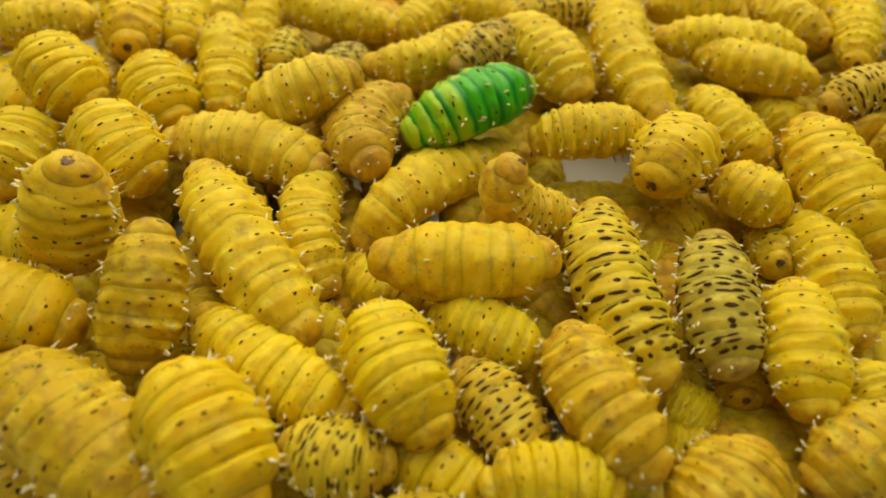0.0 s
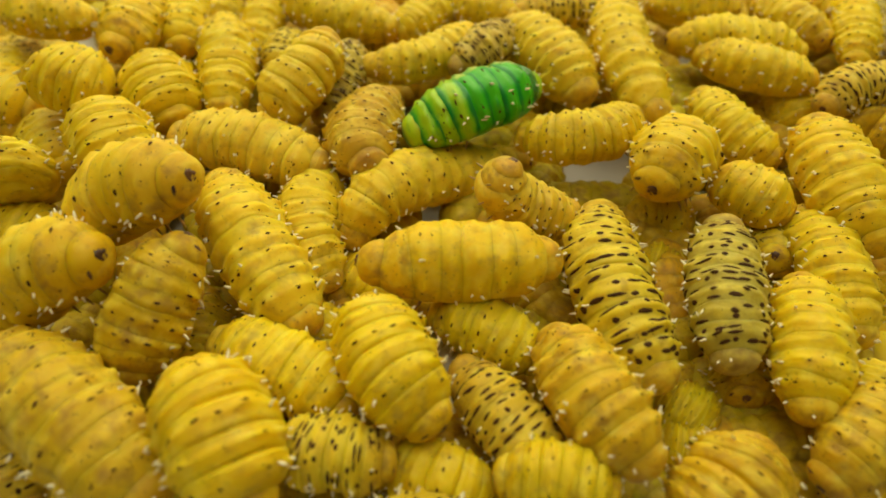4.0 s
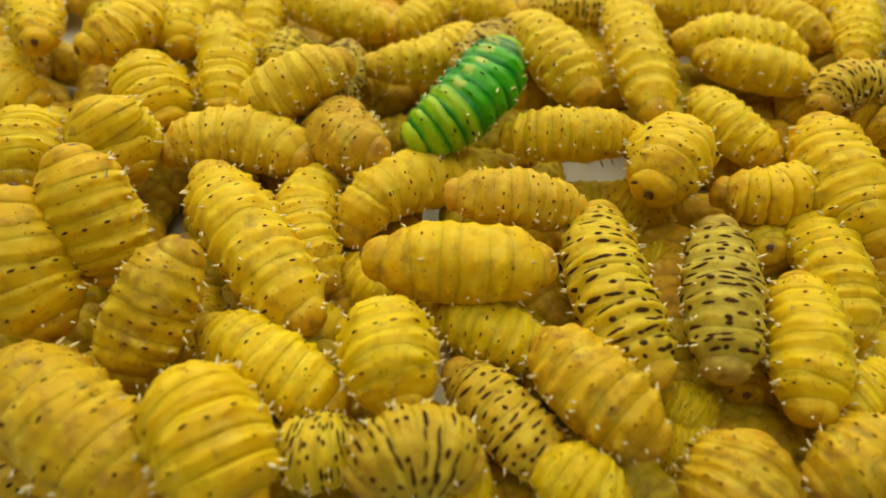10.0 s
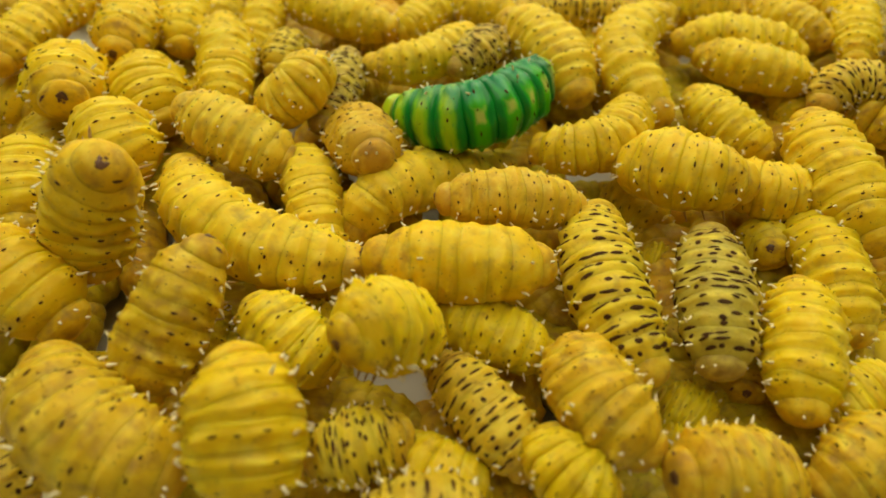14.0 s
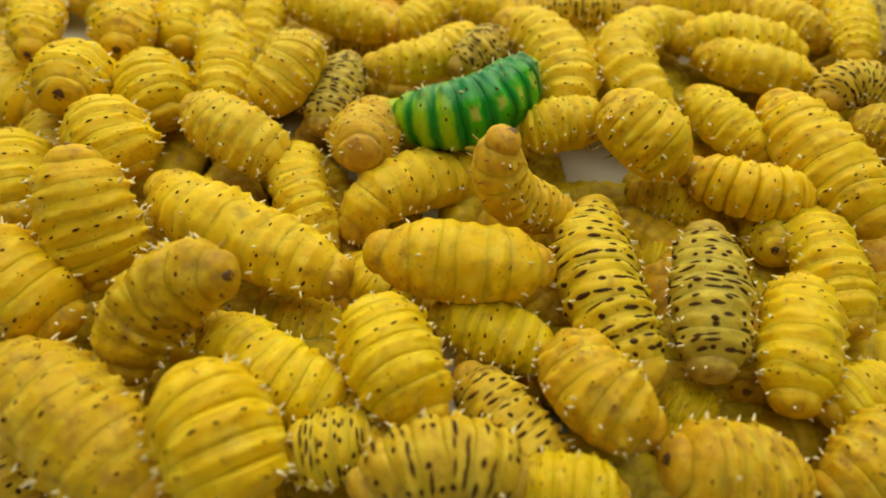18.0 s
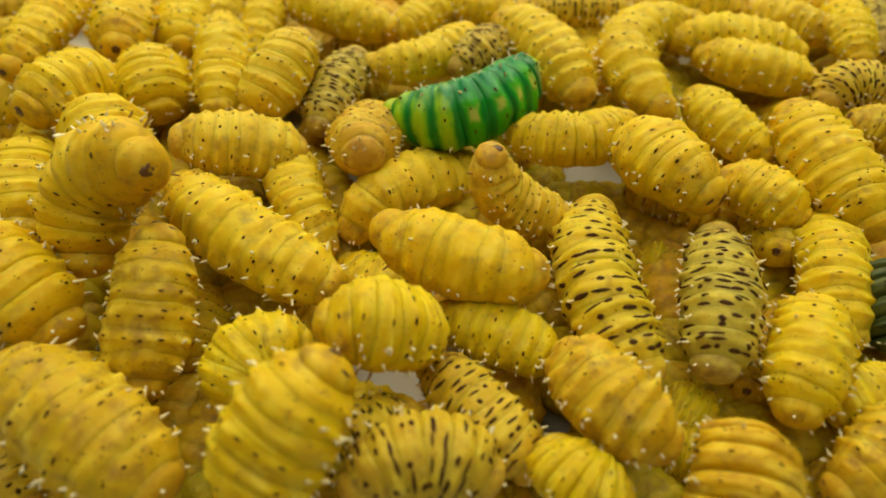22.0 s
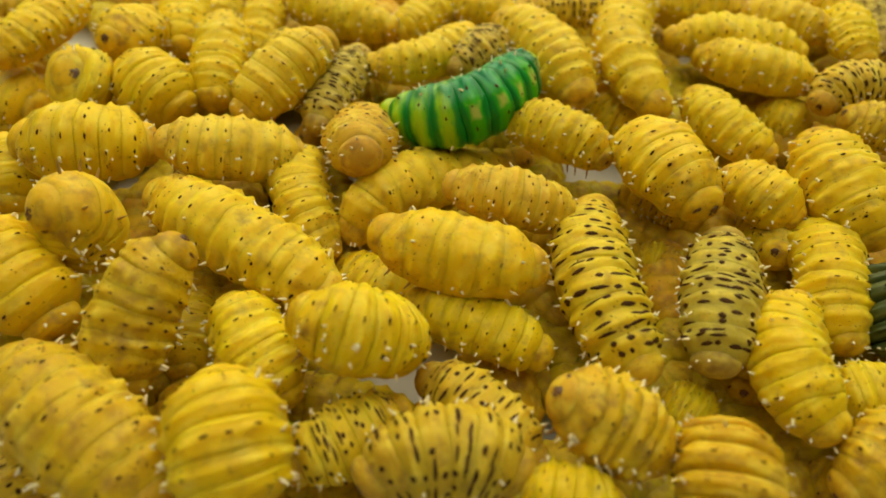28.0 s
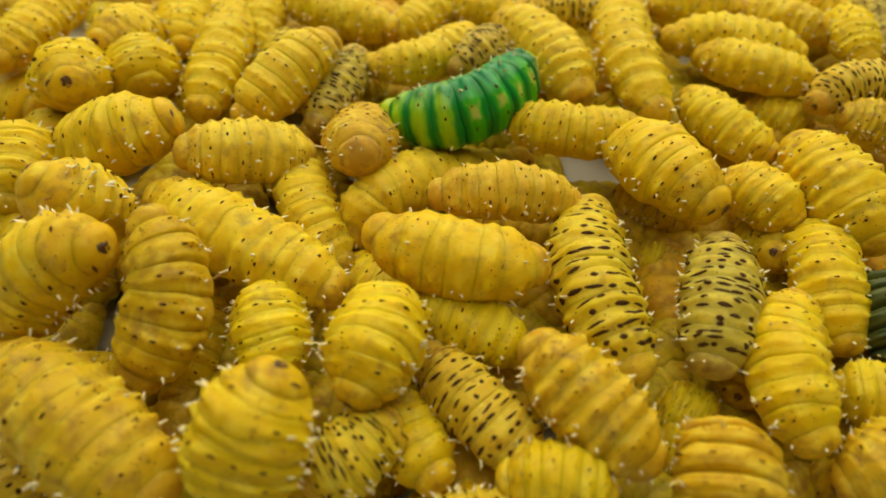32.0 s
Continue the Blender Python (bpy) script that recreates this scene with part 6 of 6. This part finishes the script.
    bend("l13", 17, -76.7, 28.4, 26, -78.8, 37.5, 24, -83.2, 51.7, 19)
    bend("l13", 19, -77.3, 29.6, 26, -78.2, 37.5, 24, -76.5, 48.1, 19)
    bend("l13", 20, -84.3, 26.9, 25, -79.3, 35.6, 24, -73.1, 46.2, 19)
    bend("l13", 22, -83.6, 25.3, 25, -78.9, 34.6, 24, -73.8, 46.1, 19)
    bend("l13", 23, -84.6, 32.3, 26, -80.3, 38.5, 24, -72.8, 46.3, 19)
    bend("l13", 25, -83.4, 27.2, 26, -79.3, 35.6, 24, -73.3, 45.2, 19)
    bend("l13", 28, -77.8, 38.1, 26, -78.3, 39.5, 24, -73.2, 40.9, 19)
    bend("l13", 29, -75.2, 31.8, 26, -77.9, 38.5, 24, -83.3, 50.5, 19)
    bend("l13", 30, -76.5, 29.4, 26, -77.8, 36.5, 24, -81.5, 49.9, 19)
    bend("l13", 32, -76.7, 33.5, 26, -78.2, 37.5, 24, -85.3, 53.2, 19)
    bend("l14", 0, -69.7, 31.1, 20, -63.3, 19.5, 22, -55.3, 12.9, 18)
    bend("l14", 8, -70, 31.2, 20, -64.7, 20.3, 22, -60, 14.5, 18)
    bend("l14", 12, -68.9, 29.9, 20, -63.6, 20.3, 22, -58.9, 14.5, 18)
    bend("l14", 22, -70.6, 30.4, 20, -66.3, 22, 22, -62.6, 16.3, 18)
    bend("l14", 23, -54, 16.1, 26, -60.1, 22.2, 24, -75, 33.9, 19)
    bend("l14", 25, -53.3, 14.7, 26, -57.9, 22.2, 24, -72.6, 33.9, 19)
    bend("l14", 28, -82.2, 19.6, 24, -68.9, 18.8, 24, -56.7, 23.4, 20)
    bend("l14", 29, -84.9, 19.7, 24, -70, 18.8, 24, -56.5, 21.7, 20)
    bend("l14", 30, -55.9, 12.6, 30, -60, 20.6, 26, -68.1, 36.7, 19)
    bend("l14", 31, -52.9, 13.2, 27, -60.8, 20.1, 25, -74, 29.3, 20)
    bend("l14", 32, -50.9, 24.7, 27, -59.4, 21, 25, -74.9, 24.3, 20)
    bend("l15", 0, -58.6, -0.6, 38, -61.5, -2.7, 30, -63.1, -6.9, 18)
    bend("l15", 1, -45.5, -10.3, 40, -51.5, -5.9, 32, -59.3, -5.8, 18)
    bend("l15", 2, -35.2, -2.3, 36, -49.8, -0.8, 32, -59.9, -6.2, 18)
    bend("l15", 3, -36.2, -2.3, 36, -49.8, -0.8, 32, -60.6, -3.8, 18)
    bend("l15", 6, -41.1, -10.6, 40, -53.7, -1.1, 31, -69.6, 9.8, 20)
    bend("l15", 7, -42.1, 6.7, 34, -54.3, 2.6, 30, -60.4, -7.1, 18)
    bend("l15", 8, -46.1, -13.3, 42, -52.1, -8.3, 32, -59.2, -8.2, 18)
    bend("l15", 9, -40.6, 6.9, 34, -55.2, 2.6, 30, -60.5, -7, 18)
    bend("l15", 10, -63.1, 3.7, 36, -58.6, -3.1, 29, -56.6, -9.6, 18)
    bend("l15", 11, -64.5, 3.6, 36, -60.4, -3.1, 29, -57.7, -9.7, 18)
    bend("l15", 12, -65.5, 5.2, 36, -59.5, -3.1, 29, -55.8, -9.8, 18)
    bend("l15", 13, -65, 3.7, 36, -59.5, -4.3, 29, -54.5, -11.3, 18)
    bend("l15", 14, -50.2, -4.6, 42, -56.8, -3.4, 32, -59.5, -10.5, 18)
    bend("l15", 17, -62.6, 5.8, 36, -60.9, -3.1, 29, -57.3, -10.9, 18)
    bend("l15", 18, -61.9, 4.5, 36, -59.5, -3.1, 29, -55.4, -11, 18)
    bend("l15", 19, -48.4, -2.6, 40, -55.8, -4.9, 31, -59.4, -11.7, 18)
    bend("l15", 20, -63.1, -1.1, 38, -61.3, -3.7, 31, -61.4, -7.2, 18)
    bend("l15", 21, -58.1, 10.1, 36, -59.4, 0.9, 29, -59.1, -9.3, 18)
    bend("l15", 22, -43.1, -5.3, 40, -58.4, 1.6, 31, -61.2, -10.5, 18)
    bend("l15", 23, -56.7, -2.8, 40, -59, -4.9, 31, -60.3, -11.7, 18)
    bend("l15", 24, -56.5, -3.4, 40, -59, -4.9, 31, -59.5, -11.8, 18)
    bend("l15", 25, -57.2, 9.6, 36, -59.9, 0.9, 29, -61.7, -9.3, 18)
    bend("l15", 28, -63.5, -7.8, 34, -60.9, -4.3, 29, -63.5, -5.6, 18)
    bend("l15", 29, -66.4, -2.9, 34, -62.8, -4.3, 29, -59.2, -8.9, 18)
    bend("l15", 30, -63.9, 8.9, 36, -60.8, 0.9, 29, -58.4, -9.4, 18)
    bend("l15", 31, -53.2, -3.3, 42, -58.1, 0.6, 32, -60.3, -3, 18)
    bend("l15", 32, -67.9, -0.4, 34, -64.2, -0.4, 29, -62.2, 3.9, 18)
    bend("l16", 0, -84.2, -14, 20, -67.1, -19.4, 23, -56.9, -20.8, 19)
    bend("l16", 1, -60.4, -8.5, 37, -62.9, -15.1, 29, -64.2, -24.4, 19)
    bend("l16", 2, -83.9, -15.1, 20, -68, -19.4, 23, -57.8, -20.8, 19)
    bend("l16", 3, -49.4, -17, 32, -61.5, -16.5, 28, -78.2, -17.2, 19)
    bend("l16", 6, -52.8, -13.4, 33, -62.3, -14.3, 28, -67, -22.6, 19)
    bend("l16", 7, -83.2, -9.5, 20, -66.2, -17.2, 23, -57.4, -22.1, 19)
    bend("l16", 8, -84.8, -5.8, 20, -68.4, -13.8, 23, -59.1, -19.8, 19)
    bend("l16", 9, -59.5, -8.3, 37, -63.8, -13.9, 29, -64.7, -23.4, 19)
    bend("l16", 10, -67.6, -3.5, 35, -67.2, -12, 28, -60.9, -21.8, 19)
    bend("l16", 11, -69, -4.6, 35, -66.8, -13.1, 28, -59.6, -23, 19)
    bend("l16", 12, -71.8, -3.9, 32, -66.5, -13.8, 26, -59.2, -23.1, 19)
    bend("l16", 13, -71.8, -3.9, 32, -66.5, -13.8, 26, -59.6, -23, 19)
    bend("l16", 14, -83.7, -6.8, 21, -65.4, -16.8, 24, -58, -21.8, 19)
    bend("l16", 17, -83, -5.9, 21, -65.8, -16.8, 24, -58.9, -21.7, 19)
    bend("l16", 20, -82.4, -7.1, 21, -65.4, -17.9, 24, -58.3, -22, 19)
    bend("l16", 21, -69.7, -2.1, 35, -67.2, -12, 28, -61.7, -21.7, 19)
    bend("l16", 22, -84.4, -4.8, 21, -65.4, -17.9, 24, -58.2, -23.7, 19)
    bend("l16", 23, -68.5, -5.8, 35, -66.8, -13.1, 28, -60.9, -21.9, 19)
    bend("l16", 24, -69.4, -4.9, 34, -65.4, -15.4, 28, -60.1, -23, 19)
    bend("l16", 25, -84.5, -4.7, 21, -65.8, -16.8, 24, -59.3, -24.2, 19)
    bend("l16", 28, -84.5, -4.7, 21, -65.8, -16.8, 24, -60, -22.4, 19)
    bend("l16", 29, -83, -0, 22, -65.5, -16.4, 25, -59.7, -24.1, 19)
    bend("l16", 30, -63.7, -6.3, 36, -65.5, -12.8, 29, -64.1, -23.4, 19)
    bend("l16", 31, -56.1, -11.6, 34, -65.1, -12.8, 29, -67.1, -23.4, 19)
    bend("l16", 32, -49.8, -15.3, 33, -61.9, -15.4, 28, -68.5, -22.8, 19)
    bend("l17", 0, -87.9, 34.6, 17, -86.4, 21.4, 18, -88.9, 13.1, 16)
    bend("l17", 1, -87.7, 32.8, 17, -83.5, 19.8, 18, -82.5, 9.4, 16)
    bend("l17", 2, -88.9, 29, 18, -78.2, 11.3, 20, -71.9, -3.9, 17)
    bend("l17", 3, -90.7, 22.3, 18, -80.9, 11.3, 20, -74.9, 5.8, 17)
    bend("l17", 6, -72.4, 12.1, 26, -78.8, 13.9, 22, -88.4, 14.9, 17)
    bend("l17", 7, -80.6, 20.7, 20, -78.1, 9.8, 20, -77, 1.5, 17)
    bend("l17", 8, -88.4, 27.5, 17, -83.4, 18.1, 18, -77.8, 3.8, 16)
    bend("l17", 9, -89.4, 34.6, 17, -84.8, 23.1, 18, -84, 15.6, 16)
    bend("l17", 14, -86.6, 26.4, 17, -80.4, 11.8, 18, -78.3, 0.9, 16)
    bend("l17", 18, -89.7, 27.3, 17, -82.5, 11.8, 18, -79.9, 3.8, 16)
    bend("l17", 22, -84.3, 26.6, 17, -80.4, 11.8, 18, -77.8, -0.4, 16)
    bend("l17", 25, -88.3, 28.2, 17, -81.5, 13.4, 18, -75.6, -1.7, 16)
    bend("l17", 28, -88.8, 24.6, 17, -85, 16.5, 18, -83.3, 8.1, 16)
    bend("l17", 32, -89.7, 29.1, 17, -84.3, 14.9, 18, -84.8, 7.7, 16)
    bend("l19", 0, -67.1, -28.1, 20, -51.2, -39.3, 23, -37.2, -50.2, 20)
    bend("l19", 3, -70, -23.3, 20, -51.2, -38.1, 24, -36.7, -49.5, 20)
    bend("l19", 6, -67.5, -27.2, 20, -50.7, -39.8, 24, -36.6, -49.6, 20)
    bend("l19", 7, -68.2, -25.4, 20, -50.9, -39, 24, -37.4, -49.5, 20)
    bend("l19", 8, -68.5, -22.7, 20, -52, -38.1, 24, -36.6, -49.5, 20)
    bend("l19", 9, -67.5, -27.2, 20, -50.7, -39.8, 24, -37.4, -49.5, 20)
    bend("l19", 13, -60, -26.5, 23, -51.4, -38.6, 25, -34.9, -47, 20)
    bend("l19", 14, -57.3, -27.4, 24, -52.8, -36.9, 25, -34.6, -45.1, 21)
    bend("l19", 17, -63.4, -25.8, 21, -51.7, -39, 24, -38, -50.1, 20)
    bend("l19", 18, -67.1, -26.8, 21, -50.9, -39, 24, -36.6, -49.5, 20)
    bend("l19", 20, -67.1, -27, 21, -50.7, -39.8, 24, -36.5, -50.3, 20)
    bend("l19", 22, -66.5, -28.5, 21, -50.2, -39, 24, -36.2, -48.2, 20)
    bend("l19", 25, -65.9, -27.8, 21, -49.9, -39.8, 24, -36.5, -50.2, 20)
    bend("l19", 32, -67.1, -26.9, 21, -49.9, -39.8, 24, -35.9, -49.6, 20)
    bend("l20", 0, -41.1, -32.2, 22, -31, -42.4, 26, -25.7, -52, 22)
    bend("l20", 1, -37.5, -29.5, 25, -30, -40.4, 27, -25.5, -51.8, 22)
    bend("l20", 2, -39.5, -32.2, 22, -29.5, -42.4, 26, -24.9, -51.9, 22)
    bend("l20", 3, -38.2, -31.2, 22, -29.6, -41.6, 26, -24.9, -51.9, 22)
    bend("l20", 6, -39.4, -32.6, 22, -29.5, -42.4, 26, -24.9, -51.9, 22)
    bend("l20", 11, -39.3, -32.9, 22, -31, -42.4, 26, -26.3, -51.9, 22)
    bend("l20", 12, -38.5, -32.9, 22, -30.2, -42.4, 26, -25.6, -51.9, 22)
    bend("l20", 13, -19.3, -32.7, 34, -23.2, -39.5, 30, -27.6, -50.1, 21)
    bend("l20", 14, -29.5, -31.2, 30, -26.5, -39, 29, -25.9, -50.3, 22)
    bend("l20", 17, -37.2, -32.9, 24, -30, -42, 27, -26.2, -51.8, 22)
    bend("l20", 19, -37.8, -33.4, 24, -29.1, -42.8, 27, -24.9, -51.9, 22)
    bend("l20", 21, -37, -33.7, 24, -30, -42, 27, -25.6, -51.9, 22)
    bend("l20", 21.5, -23.7, -31.6, 32, -24.1, -39.8, 29, -26.4, -50, 21)
    bend("l20", 22, -13.4, -33.9, 34, -19.4, -40.3, 30, -26.5, -50.4, 21)
    bend("l20", 22.5, -29.8, -33.9, 30, -28, -40.1, 28, -26, -51, 22)
    bend("l20", 23, -35, -32.6, 24, -28.6, -42, 27, -25.4, -51.8, 22)
    bend("l20", 28, -32.3, -33.2, 24, -28.6, -42, 27, -25.4, -51.8, 22)
    bend("l20", 29, -36.3, -33.3, 24, -29.3, -42, 27, -26.1, -51.8, 22)
    bend("l20", 30, -27.3, -33.7, 30, -28.7, -40.1, 28, -27.8, -51.7, 22)
    bend("l20", 31, -28, -32.1, 30, -28.5, -40.9, 28, -27.2, -51.7, 22)
    bend("l20", 32, -20.4, -35.6, 34, -23.8, -40.3, 30, -27.7, -50.1, 21)
    bend("t1", 0, -43.1, 81.2, 18, -27.2, 72.3, 19, -10.6, 67.3, 18)
    bend("t1", 17, -41.1, 83.7, 18, -25.8, 72.3, 19, -10.7, 67.3, 18)
    bend("t4", 0, 15.9, 67.1, 18, 10.7, 57.6, 20, 1.6, 49.7, 18)
    bend("t4", 10, 15.9, 67.1, 18, 10.7, 57.6, 20, 1.6, 49.7, 18)
    bend("t4", 12, 13.7, 65.7, 18, 8.7, 56.8, 19, 1.6, 49.7, 18)
    bend("t4", 32, 14.4, 65.8, 18, 9.4, 57.3, 19, 1.5, 49.7, 18)
    bend("t7", 0, 16.9, 76.8, 16, 30, 78.9, 16, 43.3, 80.8, 16)
    bend("t7", 7, 18.4, 78.9, 16, 33, 79.4, 16, 49.9, 80, 16)
    bend("t7", 32, 17.7, 78.9, 16, 31.5, 79.4, 16, 48.5, 80.8, 16)
    bend("t12", 0, -20.6, 61.8, 16, -24, 50.5, 16, -27.1, 40.2, 10)
    bend("t12", 11, -22.6, 60.4, 18, -23.5, 47.7, 18, -26.6, 32.9, 16)
    bend("t12", 17, -22.2, 55.9, 18, -23.3, 45.6, 18, -26.4, 31.1, 16)
    bend("t12", 25, -18.8, 58.9, 18, -23.3, 45.6, 18, -27.4, 30.9, 16)
    bend("t12", 32, -20.1, 58.6, 18, -23.3, 45.6, 18, -27.5, 31.8, 16)
    bend("tl", 0, -109.3, 62.9, 20, -98, 67.6, 20, -84.7, 70.9, 18)
    bend("tl", 1, -112.5, 70.1, 20, -96.1, 66.4, 20, -83.6, 69.6, 18)
    bend("tl", 3, -113.5, 72.6, 20, -96.6, 67.6, 20, -82.1, 66, 18)
    bend("tl", 6, -88.1, 57.7, 26, -91.5, 66, 24, -99.2, 84.1, 19)
    bend("tl", 7, -89.3, 57.7, 26, -94.2, 66, 24, -103.1, 83.9, 19)
    bend("tl", 8, -85.4, 54.7, 26, -90.4, 61.1, 24, -104.5, 82.2, 19)
    bend("tl", 10, -90.4, 50.8, 24, -94.5, 60.4, 23, -104.9, 81.2, 19)
    bend("tl", 11, -101.8, 50.8, 21, -95.3, 59.6, 22, -90.6, 78.7, 19)
    bend("tl", 12, -109.3, 62.9, 20, -98, 67.6, 20, -86.7, 75.9, 18)
    bend("tl", 13, -92.4, 51.7, 24, -96.9, 62, 22, -103, 81.6, 19)
    bend("tl", 14, -99.3, 45.3, 21, -96.2, 62, 22, -88.6, 81.6, 19)
    bend("tl", 17, -99.2, 44.9, 21, -94, 59.6, 22, -87.2, 81.4, 19)
    bend("tl", 18, -93.4, 50.8, 21, -95.3, 59.6, 22, -102.7, 81.4, 19)
    bend("tl", 20, -94.8, 46, 21, -95.3, 59.6, 22, -96.5, 82.9, 19)
    bend("tl", 22, -96.1, 43.4, 21, -94, 59.6, 22, -92.3, 83.4, 19)
    bend("tl", 25, -97.3, 49.6, 21, -94.9, 62, 22, -88.6, 81.5, 19)
    bend("tl", 28, -100.9, 48.9, 21, -94.9, 62, 22, -92, 78.6, 19)
    bend("tl", 32, -100.1, 47.2, 21, -96.2, 62, 22, -93, 81.2, 19)
    bend("gd", 0, 87.3, -12.8, 10, 88.6, -16.3, 10, 91.1, -21, 10)
    bend("gd", 7, 87.3, -12.8, 10, 88.6, -16.3, 10, 91.1, -21, 10)
    bend("gd", 8, 79.3, -11, 10, 79.7, -16.3, 10, 78.9, -23.2, 10)
    bend("gd", 9, 87.3, -12.8, 10, 88.6, -16.3, 10, 91.1, -21, 10)
    bend("gd", 19, 87.3, -12.8, 10, 88.6, -16.3, 10, 91.1, -21, 10)
    bend("gd", 20, 82.4, -11.3, 10, 81.6, -16.3, 10, 83.5, -20.8, 10)
    bend("gd", 21, 76.5, -8.7, 18, 74, -18.8, 19, 75.9, -26.7, 16)
    bend("gd", 22, 78, -7.4, 18, 75.4, -17.7, 19, 76.9, -24.6, 16)
    bend("gd", 32, 77.7, -10, 18, 74.4, -19.9, 19, 76, -26.7, 16)
    crawl()


motions()
